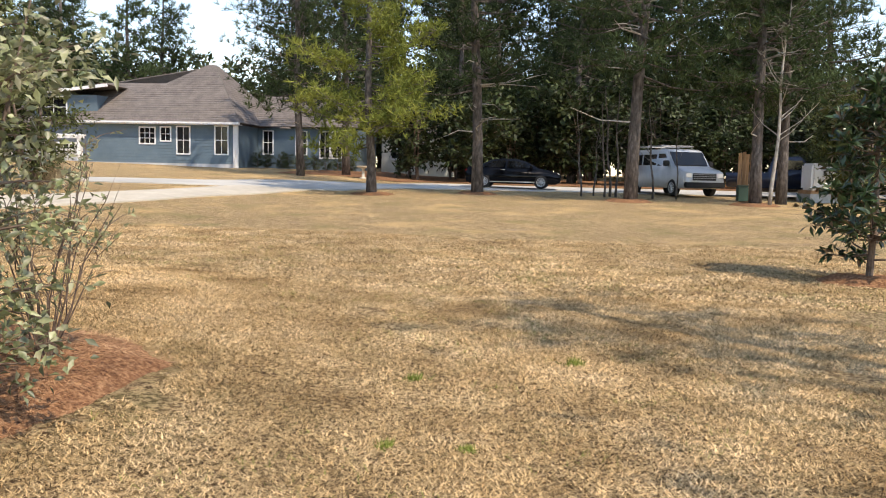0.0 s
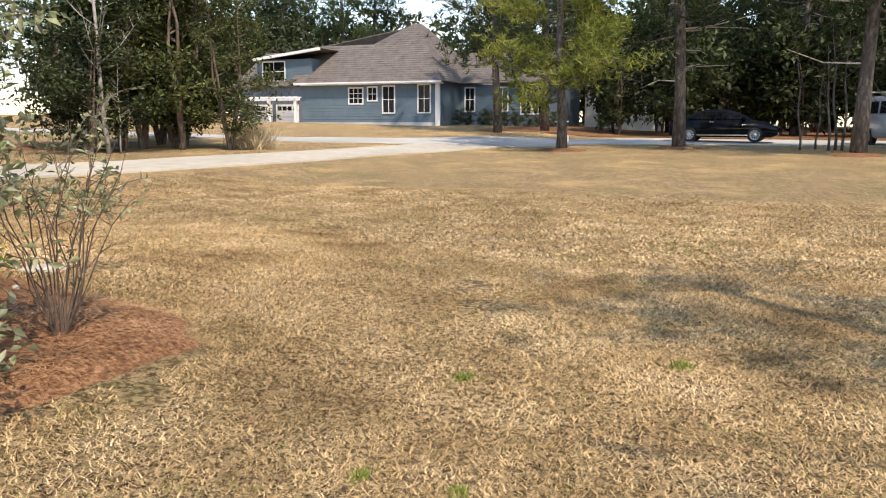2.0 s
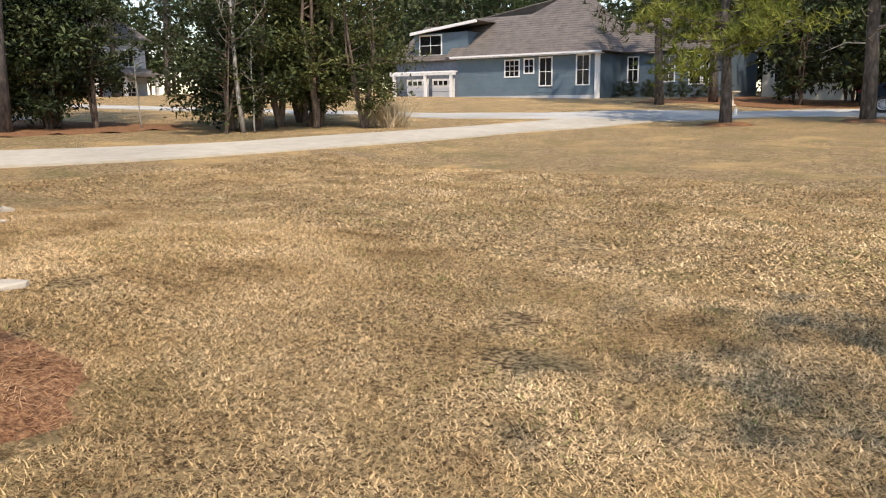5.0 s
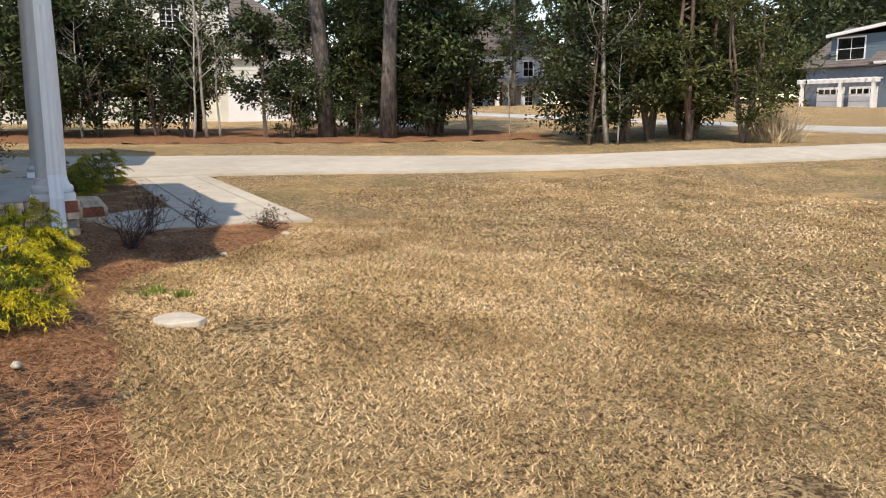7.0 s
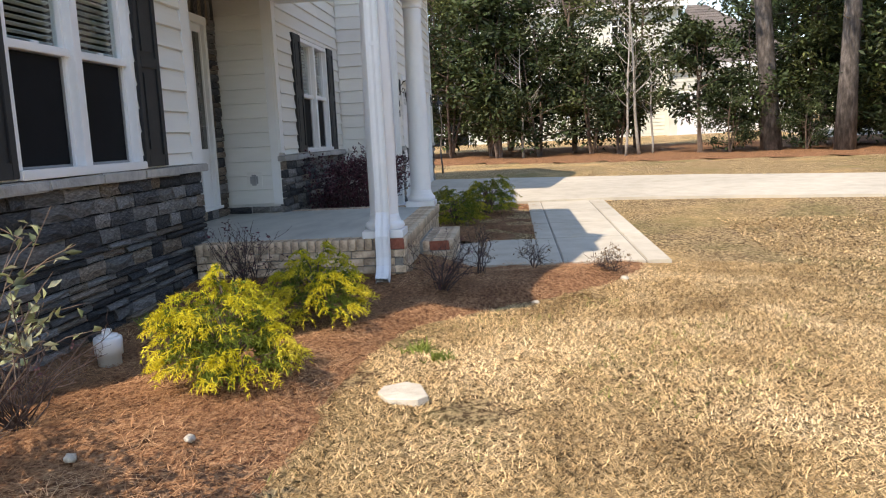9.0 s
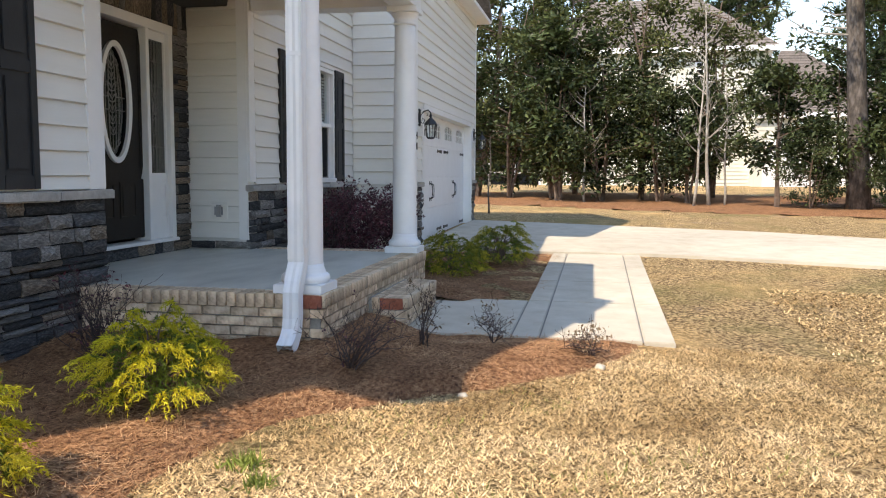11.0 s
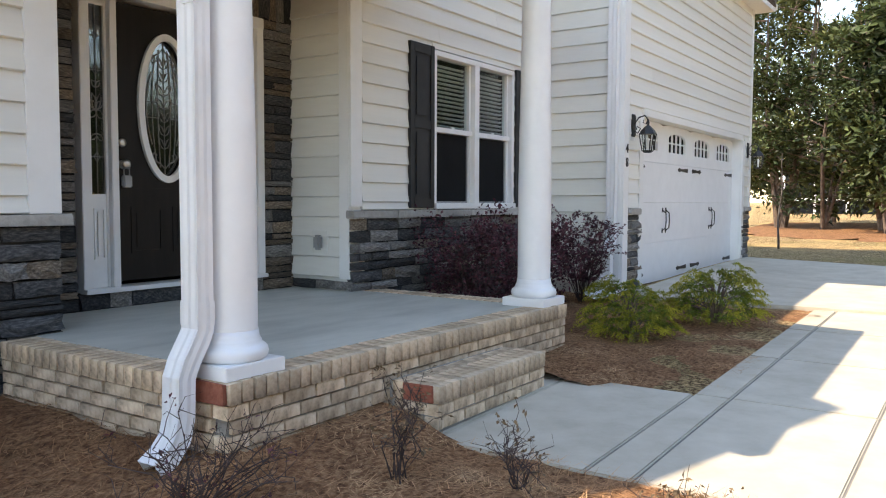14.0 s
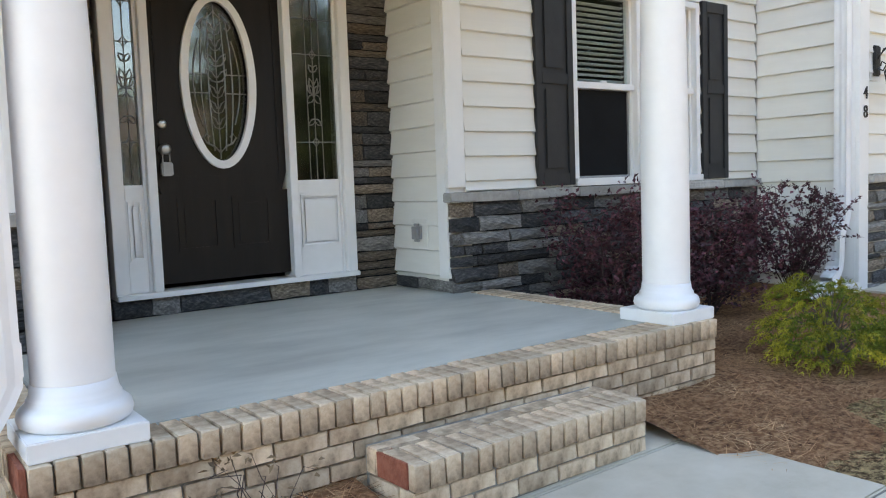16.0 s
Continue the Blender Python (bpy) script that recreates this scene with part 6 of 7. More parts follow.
for k in range(20):
    tagged(more(low, -14 + k * 3, WR.uniform(66, 74), WR.uniform(1.8, 2.3), WR.uniform(0, 360)), "", "", "understorey behind the houses")
for k in range(40):
    x, y = (-80 + k * 3.4, WR.uniform(86, 94)) if k < 28 else (-86 + WR.uniform(-4, 4), -22 + (k - 28) * 9)
    tagged(more(low, x, y, WR.uniform(1.9, 2.6), WR.uniform(0, 360)), "", "", "understorey behind the houses")


def bare_tree(seed, h, label, name="bare_tree", bark="bark_pale", r0=0.07, limbs=16):
    r = random.Random(seed)
    t = thing(name, label, "tree")
    path = trunk_path(r, h, 1.5)
    part("trunk", tube(path, [r0 * (1 - 0.85 * k / 9) + 0.006 for k in range(10)], 8), M[bark], t, smooth=True)
    bm = bmesh.new()
    for k in range(limbs):
        z = h * r.uniform(0.3, 0.95)
        a, ln = r.uniform(0, math.tau), h * 0.28 * r.uniform(0.4, 1.0) * (1.1 - z / h * 0.6)
        p0 = at_height(path, z, h)
        e = p0 + Vector((math.cos(a) * ln * 0.8, math.sin(a) * ln * 0.8, ln * 0.75))
        m = p0.lerp(e, 0.5) + Vector((0, 0, -0.08 * ln))
        tube([p0, m, e], [r0 * 0.35, r0 * 0.22, 0.004], 5, bm, False)
        for s in range(4):
            q = m.lerp(e, r.random())
            tube([q, q + Vector((r.gauss(0, 0.2), r.gauss(0, 0.2), r.uniform(0.1, 0.4))) * ln * 0.5], [r0 * 0.12, 0.003], 4, bm, False)
    part("woody_frame", bm, M[bark], t)
    return t


bt = stand(bare_tree(41, 7.5, "bare pale-barked tree in front of the thicket"), -16.9, 18.4)
for x, y, s, a in ((-25.6, 9.5, 0.75, 30), (-27.0, 6.0, 0.55, 100), (-16.6, 18.6, 0.35, 70), (8.3, 29.6, 1.0, 60), (-26.0, 10.0, 0.5, 300), (-20.8, 17.8, 0.3, 10), (-25.4, 9.1, 0.6, 220)):
    tagged(more(bt, x, y, s, a), "", "", "bare saplings")
sap = stand(bare_tree(43, 3.6, "slim dark leafless sapling at the lawn's edge", "sapling", "bark", 0.04, 6), 1.72, 34.0)
for x, y, s, a in ((2.72, 33.9, 1.1, 40), (3.2, 33.9, 1.2, 90), (2.3, 34.6, 0.9, 130), (4.6, 33.2, 1.1, 10), (5.6, 33.5, 0.9, 75), (2.95, 34.3, 1.3, 9), (-21.9, 3.7, 0.55, 10)):
    more(sap, x, y, s, a)

# ornamental grass clump
og = thing("ornamental_grass", "clump of tall dry ornamental grass plumes", "grass clump")
r = random.Random(3)
pts = [(r.gauss(0, 0.42), r.gauss(0, 0.3), 0.0) for k in range(260)]
needle_mesh("blade_tuft", pts, 1.35, 0.03, 5, M["plume"], og, 8, 2.2)
stand(og, -14.75, 22.3, 0.72)

# ---- magnolia on the lawn ----
mg = thing("magnolia_tree", "young southern magnolia with glossy dark leaves", "tree")
r = random.Random(17)
wood, pts, aims = bmesh.new(), [], []
tube([(0, 0, 0), (0.02, 0, 0.9), (0, 0.02, 2.0), (0.02, 0, 2.75)], [0.045, 0.035, 0.022, 0.006], 9, wood, False)
for k in range(84):
    z = 0.30 + 2.35 * r.random()
    a = r.uniform(0, math.tau)
    ln = (1.0 - 0.5 * z / 2.75) * r.uniform(0.5, 1.0)
    p0 = Vector((0, 0, z * 0.93))
    e = p0 + Vector((math.cos(a) * ln, math.sin(a) * ln, ln * r.uniform(-0.1, 0.4)))
    tube([p0, p0.lerp(e, 0.5) + Vector((0, 0, -0.04)), e], [0.014, 0.010, 0.004], 5, wood, False)
    for q in (0.55, 0.8, 1.0):
        c = p0.lerp(e, q)
        for s in range(9):
            d = Vector((r.gauss(0, 1), r.gauss(0, 1), r.gauss(0.15, 0.8))).normalized()
            pts.append(c + d * 0.03)
            aims.append(tuple(d * 2))
part("woody_frame", wood, M["twig"], mg)
leaf_mesh("foliage", pts[::1], 0.15, 0.062, M["magnolia"], mg, 4, 0, aims)
leaf_mesh("rusty_leaves", pts[::7], 0.13, 0.055, M["rust_leaf"], mg, 5, 0.3, aims[::7])
stand(mg, 4.74, 10.75, 1.12)


# ---- shrubs by the house ----
def stem_shrub(seed, h, w, stems, material, n_leaf, length, width, label, bark="twig", start=0.35, name="shrub"):
    """A multi-stemmed open shrub, bare below, leaves along the upper stems."""
    r = random.Random(seed)
    t = thing(name, label, "shrub")
    bm, pts, aims = bmesh.new(), [], []
    for s in range(stems):
        a = r.uniform(0, math.tau)
        ln = w * 0.5 * r.uniform(0.4, 1.0)
        top = Vector((math.cos(a) * ln, math.sin(a) * ln, h * r.uniform(0.55, 1.0)))
        base = Vector((math.cos(a) * 0.03, math.sin(a) * 0.03, 0))
        stem = [base] + [base.lerp(top, f) + Vector((r.gauss(0, 0.035), r.gauss(0, 0.035), 0.07 * h * math.sin(f * 3.1))) for f in (0.25, 0.5, 0.75)] + [top]
        tube(stem, [0.0055, 0.0045, 0.0035, 0.0025, 0.0014], 6, bm, False)
        for b in range(7):
            f = r.uniform(0.6, 3.95)
            p = stem[int(f)].lerp(stem[int(f) + 1], f - int(f))
            e = p + Vector((r.gauss(0, 0.55), r.gauss(0, 0.55), r.uniform(0.0, 0.8))) * h * 0.17
            k2 = p.lerp(e, 0.5) + Vector((r.gauss(0, 0.015), r.gauss(0, 0.015), 0.02))
            tube([p, k2, e], [0.0026, 0.002, 0.0011], 5, bm, False)
            for q in range(max(1, n_leaf // (stems * 7))):
                c = p.lerp(e, r.random())
                if c.z < start * h:
                    continue
                pts.append(c)
                aims.append((r.gauss(0, 1), r.gauss(0, 1), r.gauss(0.4, 0.6)))
    part("woody_frame", bm, M[bark], t)
    if pts:
        leaf_mesh("foliage", pts, length, width, M[material], t, seed, 0, aims)
    return t


stand(stem_shrub(51, 1.30, 1.10, 22, "camellia", 900, 0.055, 0.026, "open shrub with bare lower stems and sparse pale leaves", start=0.5), -2.44, 3.67, 1.0, 0, 0.06)
big = broadleaf(52, 2.25, 1.75, 6, 3000, "camellia", 0.072, 0.036, "large leafy evergreen shrub with sunlight painted into its pale leaves", "shrub", 0.1, "shrub", 0.42, "twig", 0.25)
stand(big, -2.18, 2.70, 0.92, 0, 0.06)


def twiggy(seed, h, w, n, leaves, label, material="plum"):
    r = random.Random(seed)
    t = thing("low_shrub", label, "shrub")
    bm, pts = bmesh.new(), []
    for k in range(n * 2):
        a, ln = r.uniform(0, math.tau), w * 0.5 * r.uniform(0.2, 1.1)
        e = Vector((math.cos(a) * ln, math.sin(a) * ln, h * r.uniform(0.35, 1.0)))
        base = Vector((r.gauss(0, 0.02), r.gauss(0, 0.02), 0))
        stem = [base] + [base.lerp(e, f) + Vector((r.gauss(0, 0.025), r.gauss(0, 0.025), 0.10 * h * math.sin(f * 3))) for f in (0.3, 0.6, 0.85)] + [e]
        tube(stem, [0.004, 0.0034, 0.0027, 0.002, 0.0012], 5, bm, False)
        for b in range(6):
            i = r.choice((1, 2, 3))
            p = stem[i].lerp(stem[i + 1], r.random())
            q = p + Vector((r.gauss(0, 0.05), r.gauss(0, 0.05), r.gauss(0.03, 0.04)))
            q2 = q + Vector((r.gauss(0, 0.03), r.gauss(0, 0.03), r.gauss(0.02, 0.03)))
            tube([p, q, q2], [0.0018, 0.0014, 0.0009], 4, bm, False)
            if r.random() < leaves * 0.6:
                pts += [q2 + Vector((r.gauss(0, 0.012), r.gauss(0, 0.012), r.gauss(0, 0.012))) for _ in range(4)]
    part("woody_frame", bm, M["twig_dark"], t)
    if pts:
        leaf_mesh("leaf_cluster", pts, 0.028, 0.014, M[material], t, seed)["kind"] = "stuff"
    return t


stand(twiggy(61, 0.38, 0.75, 15, 0.25, "leafless dark twiggy shrub at the porch corner"), -6.35, 4.98, 1, 0, 0.06)
stand(twiggy(62, 0.62, 0.6, 18, 0.4, "dark twiggy shrub in front of the porch bricks"), -5.95, 3.55, 1, 0, 0.06)
stand(twiggy(63, 0.42, 0.36, 6, 0.9, "small rose bush with few reddish leaves", "rust_leaf"), -7.18, 5.25, 1, 0, 0.06)
stand(twiggy(64, 0.30, 0.32, 5, 0.9, "small rose bush with few reddish leaves", "rust_leaf"), -7.35, 5.72, 1, 60, 0.06)
stand(twiggy(65, 0.14, 0.42, 8, 0.8, "low sprawling twiggy plant at the bed's edge", "rust_leaf"), -7.25, 6.40, 1, 0, 0.05)
stand(twiggy(66, 0.45, 0.9, 22, 0.1, "leafless brown twigs by the stone wall"), -3.55, 3.25, 1, 0, 0.06)


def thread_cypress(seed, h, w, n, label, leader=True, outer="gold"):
    """A gold thread cypress: a mound of arching sprays whose fine threads fan out and hang, gold outside, green within."""
    r = random.Random(seed)
    t = thing("gold_thread_cypress", label, "shrub", group="gold thread cypresses")
    bm = bmesh.new()
    out, inn, oa, ia = [], [], [], []

    def spray(c, a, size, gold):
        """Four drooping threads that part from one stem."""
        for q in range(4):
            aa = a + r.gauss(0, 0.55)
            sl = size * r.uniform(0.7, 1.3)
            for u in range(7):
                f = u / 6
                p = c + Vector((math.cos(aa) * sl * f, math.sin(aa) * sl * f, sl * (0.50 * f - 0.70 * f * f)))
                d = (math.cos(aa) * 0.55, math.sin(aa) * 0.55, 0.30 - 1.0 * f)
                if gold and f > 0.25:
                    out.append(p)
                    oa.append(d)
                else:
                    inn.append(p)
                    ia.append(d)

    for k in range(n):
        a = r.uniform(0, math.tau)
        e = math.asin(r.uniform(-0.05, 1.0))
        lump = 1 + 0.20 * math.sin(3 * a + seed) * math.cos(2.3 * e + seed) + 0.10 * math.sin(7 * a + 4 * e)
        rad = r.choice((0.97, 0.92, 0.86, 0.72, 0.55)) * lump
        c = Vector((math.cos(a) * math.cos(e) * w * 0.46 * rad, math.sin(a) * math.cos(e) * w * 0.46 * rad, 0.10 + h * 0.86 * max(0.0, math.sin(e)) * rad))
        if k % 4 == 0:
            tube([(0, 0, 0.02), Vector((c.x * 0.35, c.y * 0.35, c.z * 0.75)), c], [0.008, 0.005, 0.002], 5, bm, False)
        spray(c, a, r.uniform(0.07, 0.125), rad > 0.78 * lump)
    if leader:
        for k in range(2):
            a = r.uniform(0, math.tau)
            e = Vector((math.cos(a) * 0.10, math.sin(a) * 0.10, h * r.uniform(1.2, 1.36)))
            tube([(0, 0, h * 0.4), Vector((e.x * 0.3, e.y * 0.3, h * 0.95)), e], [0.006, 0.005, 0.003], 5, bm, False)
            for q in range(5):
                spray(e - Vector((e.x * 0.5, e.y * 0.5, h * 0.35)) * (q / 5), r.uniform(0, math.tau), 0.06, True)
    part("woody_frame", bm, M["twig"], t)
    needle_mesh("inner_threads", inn, 0.034, 0.0055, 3, M["gold_in"], t, seed + 1, -0.2, ia)
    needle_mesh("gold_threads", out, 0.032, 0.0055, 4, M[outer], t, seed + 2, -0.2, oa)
    return t


stand(thread_cypress(71, 0.50, 0.68, 260, "bright gold thread cypress in the sunlit pine straw"), -4.12, 4.06, 1, 0, 0.05)
stand(thread_cypress(72, 0.42, 0.70, 220, "gold thread cypress leaning towards the porch"), -5.45, 4.20, 1, 0, 0.05)
# this one and its copy wear the gold with shade mixed in
tc = stand(thread_cypress(73, 0.46, 0.78, 220, "green-gold thread cypress, its colour darkened for the shaded bed", False, "gold_green_shaded"), -10.95, 4.78, 1, 0, 0.05)
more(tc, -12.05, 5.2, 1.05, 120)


def loropetalum(seed, h, w, n, label):
    t = broadleaf(seed, h, w, 8, n, "plum", 0.042, 0.024, label, "loropetalum", 0.1, "shrub", 0.42, "twig_dark", 0.0)
    return t


stand(loropetalum(81, 0.92, 1.45, 5200, "dense plum-leaved loropetalum against the stone base"), -10.85, 3.38, 1, 0, 0.06)
stand(loropetalum(82, 0.86, 1.2, 3400, "plum-leaved loropetalum under the window"), -11.85, 3.35, 1, 0, 0.06)
stand(stem_shrub(83, 0.98, 1.05, 30, "plum", 3600, 0.036, 0.018, "open twiggy loropetalum with small plum leaves", "twig_dark", 0.25, "loropetalum"), -12.75, 3.55, 1, 0, 0.05)
r = random.Random(9)
liri = thing("bed_weed", "low green weed by the stone wall", "plant")
needle_mesh("blade_tuft", [(r.gauss(0, 0.09), r.gauss(0, 0.05), 0) for k in range(60)], 0.10, 0.008, 4, M["green_blade"], liri, 5, 1.5)
stand(liri, -5.45, 3.02, 1, 0, 0.06)
for k, (x, y, s) in enumerate(((-0.35, 4.38, 1.0), (-0.27, 3.09, 0.8), (0.12, 3.11, 0.7), (0.68, 5.04, 1.1), (-4.9, 4.95, 1.5), (-4.7, 5.1, 1.2))):
    if k == 0:
        weed = thing("lawn_weed", "small bright green weed in the dormant lawn", "weed", group="lawn weeds")
        needle_mesh("blade_tuft", [(r.gauss(0, 0.03), r.gauss(0, 0.03), 0) for q in range(40)], 0.055, 0.009, 3, M["green_blade"], weed, 6, 1.0)
        stand(weed, x, y, s, 0, 0.03)
    else:
        more(weed, x, y, s, k * 60).location.z += 0.03

# small things in the beds and on the lawn
pv = thing("cleanout_cap", "white plastic sewer cleanout cap in the pine straw", "cleanout", (-4.52, 3.20, ground_z(-4.52, 3.20) + 0.02))
part("pipe", lathe([(0.066, 0), (0.066, 0.11), (0.078, 0.112), (0.080, 0.20), (0.076, 0.215)], 28), M["white"], pv, smooth=True)
part("plug", lathe([(0.060, 0.215), (0.058, 0.228), (0.030, 0.230)], 28), M["white"], pv, smooth=True)
part("plug_nut", B(-0.022, 0.022, -0.022, 0.022, 0.229, 0.262, None, 0.004), M["white"], pv)
bm = prism([(-0.19, -0.03), (-0.12, -0.10), (0.02, -0.12), (0.16, -0.02), (0.15, 0.05), (-0.05, 0.12), (-0.16, 0.09)], -0.03, 0.012, "z")
bmesh.ops.bevel(bm, geom=list(bm.edges), offset=0.005, segments=1, affect="EDGES")
ps = part("stepping_stone", bm, M["paver"])
ps.matrix_basis = pose(-4.05, 4.98, ground_z(-4.05, 4.98) + 0.016, 3, -3, 35)
tagged(ps, "broken pale flat stone lying at the lawn's edge", "stone")
for x, y, s, a in ((-7.02, 6.48, 0.045, 20), (-6.2, 5.7, 0.035, 70), (-3.35, 4.15, 0.03, 10), (-3.2, 3.7, 0.035, 40)):
    bm = bmesh.new()
    bmesh.ops.create_icosphere(bm, subdivisions=2, radius=1)
    for v in bm.verts:
        v.co *= 1 + 0.25 * noise.noise(v.co * 1.7 + Vector((x, y, 0)))
        v.co.z *= 0.55
    st = part("pebble", bm, M["paver"], None, "", True)
    st.matrix_basis = Matrix.LocRotScale((x, y, soil_z(x, y) + 0.005), Euler((0, 0, radians(a))), (s, s * 0.8, s))
    tagged(st, "small pale stone lying on the pine straw", "stone", "pebbles")

# ---- neighbouring houses ----
def house_window(owner, x0, x1, z0, z1, y, cols=2, rows=2, facing=-1):
    """A framed window on a wall that faces -y (facing -1); children: frame, sill, panes, muntins."""
    f = 0.09
    d = facing
    ya, yb = sorted((y, y + d * 0.06))
    win = part("window", ring_plate([(x0, z0), (x1, z0), (x1, z1), (x0, z1)], [(x0 + f, z0 + f), (x1 - f, z0 + f), (x1 - f, z1 - f), (x0 + f, z1 - f)], ya, yb), M["white"], owner)
    pa = part("pane", B(x0 + f, x1 - f, y + d * 0.012, y + d * 0.02, z0 + f, z1 - f), M["tinted"], win)
    yc, yd = sorted((y + d * 0.02, y + d * 0.04))
    for k in range(1, cols):
        c = x0 + f + (x1 - x0 - 2 * f) * k / cols
        part("muntin", B(c - 0.018, c + 0.018, yc, yd, z0 + f, z1 - f), M["white"], win)
    for k in range(1, rows):
        c = z0 + f + (z1 - z0 - 2 * f) * k / rows
        part("muntin", B(x0 + f, x1 - f, yc, yd, c - 0.018, c + 0.018), M["white"], win)
    return win


def courses(owner, x0, x1, y, z0, z1, holes, material, expo=0.19, facing=-1):
    """Lap boards on a wall that faces -y or +y."""
    z = z0
    while z < z1 - 0.02:
        t = min(z + expo, z1)
        for s0, s1 in cut(x0, x1, z, t, holes):
            prof = [(y - facing * 0.01, z), (y + facing * 0.035, z), (y + facing * 0.008, t), (y - facing * 0.01, t)]
            part("siding_board", prism(prof, s0, s1, "x"), M[material], owner)
        z += expo


def shingle_slope(owner, a, b, c, d, rows, material="shingle"):
    """Shingle courses on the roof plane a-b (eave) to d-c (ridge), each course a lapped strip."""
    a, b, c, d = (Vector(v) for v in (a, b, c, d))
    n = (b - a).cross(d - a).normalized()
    if n.z < 0:
        n = -n
    bm = bmesh.new()
    line = []
    for k in range(rows):
        line += [(k / rows, 0.028), ((k + 1) / rows, 0.010)]
    line += [(1.0, -0.05), (0.0, -0.05)]
    pairs = [(bm.verts.new(a.lerp(d, f) + n * h), bm.verts.new(b.lerp(c, f) + n * h)) for f, h in line]
    for (p0, q0), (p1, q1) in zip(pairs, pairs[1:] + pairs[:1]):
        bm.faces.new((p0, q0, q1, p1))
    for e in (0, 1):
        bm.faces.new([p[e] for p in pairs][::-1 if e else 1])
    bmesh.ops.recalc_face_normals(bm, faces=bm.faces)
    return part("roof_slope", bm, M[material], owner)


blue = thing("blue_house", "single-storey blue lap-sided house with a brown shingle roof", "house")
YB, ZB = 52.67, 1.18
EZ = 4.45
wins = [(-28.25, -27.0, 2.99, 4.22), (-26.7, -25.85, 3.2, 4.26), (-25.5, -24.45, 2.33, 4.31), (-22.72, -21.68, 2.34, 4.38)]
part("wall", B(-32.2, -21.1, YB, YB + 9, ZB - 0.5, EZ), M["blue"], blue)
part("foundation", B(-32.25, -21.05, YB - 0.05, YB, ZB - 0.5, 1.72), M["pale_block"], blue, "pale painted foundation")
courses(blue, -32.2, -21.1, YB, 1.74, EZ - 0.1, [(a, b, c, d) for a, b, c, d in wins], "blue", 0.2)
for k, w in enumerate(wins):
    house_window(blue, *w, YB, (3, 2, 2, 2)[k], (3, 2, 2, 2)[k])
part("downspout", B(-21.32, -21.20, YB - 0.14, YB - 0.05, 1.2, EZ), M["white"], blue)
part("corner_board", B(-21.2, -21.02, YB - 0.06, YB + 0.1, 1.2, EZ), M["white"], blue)
part("fascia", B(-32.6, -20.7, YB - 0.55, YB - 0.45, EZ + 0.0, EZ + 0.12), M["white"], blue)
part("soffit", B(-32.6, -20.7, YB - 0.5, YB + 0.0, EZ - 0.06, EZ - 0.02), M["white"], blue)
# set-back wing with two windows, then a gable wing
part("wall", B(-21.1, -13.6, 56.6, 63, ZB - 0.5, EZ), M["blue"], blue)
courses(blue, -21.0, -13.6, 56.6, 1.5, EZ - 0.1, [(-20.7, -19.85, 2.5, 4.3), (-18.2, -17.3, 2.5, 4.3), (-16.4, -14.6, 2.3, 4.3)], "blue", 0.2)
house_window(blue, -20.7, -19.85, 2.5, 4.3, 56.6)
house_window(blue, -18.2, -17.3, 2.5, 4.3, 56.6)
house_window(blue, -16.4, -15.55, 2.3, 4.3, 56.6)
house_window(blue, -15.5, -14.65, 2.3, 4.3, 56.6)
# roofs: hip over the main block, lower ridge over the left part, gable wing
shingle_slope(blue, (-33.0, YB - 0.5, EZ + 0.1), (-20.7, YB - 0.5, EZ + 0.1), (-23.45, 56.0, 7.5), (-33.0, 56.0, 7.5), 17)
shingle_slope(blue, (-28.0, 56.0, 7.5), (-23.45, 56.0, 7.5), (-25.0, 58.2, 9.2), (-25.6, 58.2, 9.2), 9)
shingle_slope(blue, (-28.0, 60.4, 7.5), (-28.0, 56.0, 7.5), (-25.6, 58.2, 9.2), (-25.6, 58.4, 9.2), 9)
shingle_slope(blue, (-20.7, YB - 0.5, EZ + 0.1), (-20.7, 64, EZ + 0.1), (-25.0, 58.6, 9.2), (-25.0, 58.2, 9.2), 26)
part("ridge_cap", prism([(55.85, 7.42), (56.0, 7.56), (56.2, 7.42)], -33.0, -27.8, "x"), M["shingle"], blue)
shingle_slope(blue, (-21.5, 56.1, EZ + 0.1), (-13.2, 56.1, EZ + 0.1), (-14.6, 59.6, 7.0), (-21.5, 59.6, 7.0), 16)
shingle_slope(blue, (-33.0, 62, EZ + 0.1), (-20.7, 64, EZ + 0.1), (-25.0, 58.6, 9.2), (-33.0, 56.1, 7.45), 14)
# garage with two doors, pergola and dormer
part("garage_wall", B(-37.9, -32.2, YB, YB + 8, ZB - 0.5, 4.3), M["slate_blue"], blue)
for a, b in ((-36.9, -34.85), (-34.5, -32.5)):
    gdoor = part("garage_door", B(a, b, YB - 0.06, YB - 0.01, ZB - 0.1, 3.05), M["white"], blue, "white panelled garage door")
    for k in range(4):
        w = (b - a - 0.2) / 4
        part("light", B(a + 0.1 + k * w + 0.05, a + 0.1 + (k + 1) * w - 0.05, YB - 0.075, YB - 0.06, 2.6, 2.9), M["tinted"], gdoor)
    for z in (1.6, 2.1, 2.55):
        part("panel_line", B(a, b, YB - 0.068, YB - 0.06, z, z + 0.03), M["galv"], gdoor)
for x in (-37.6, -34.68, -32.35):
    part("pergola_post", B(x - 0.1, x + 0.1, YB - 0.8, YB - 0.6, ZB - 0.2, 3.3), M["white"], blue)
part("pergola_beam", B(-37.95, -32.0, YB - 0.82, YB - 0.58, 3.3, 3.5), M["white"], blue)
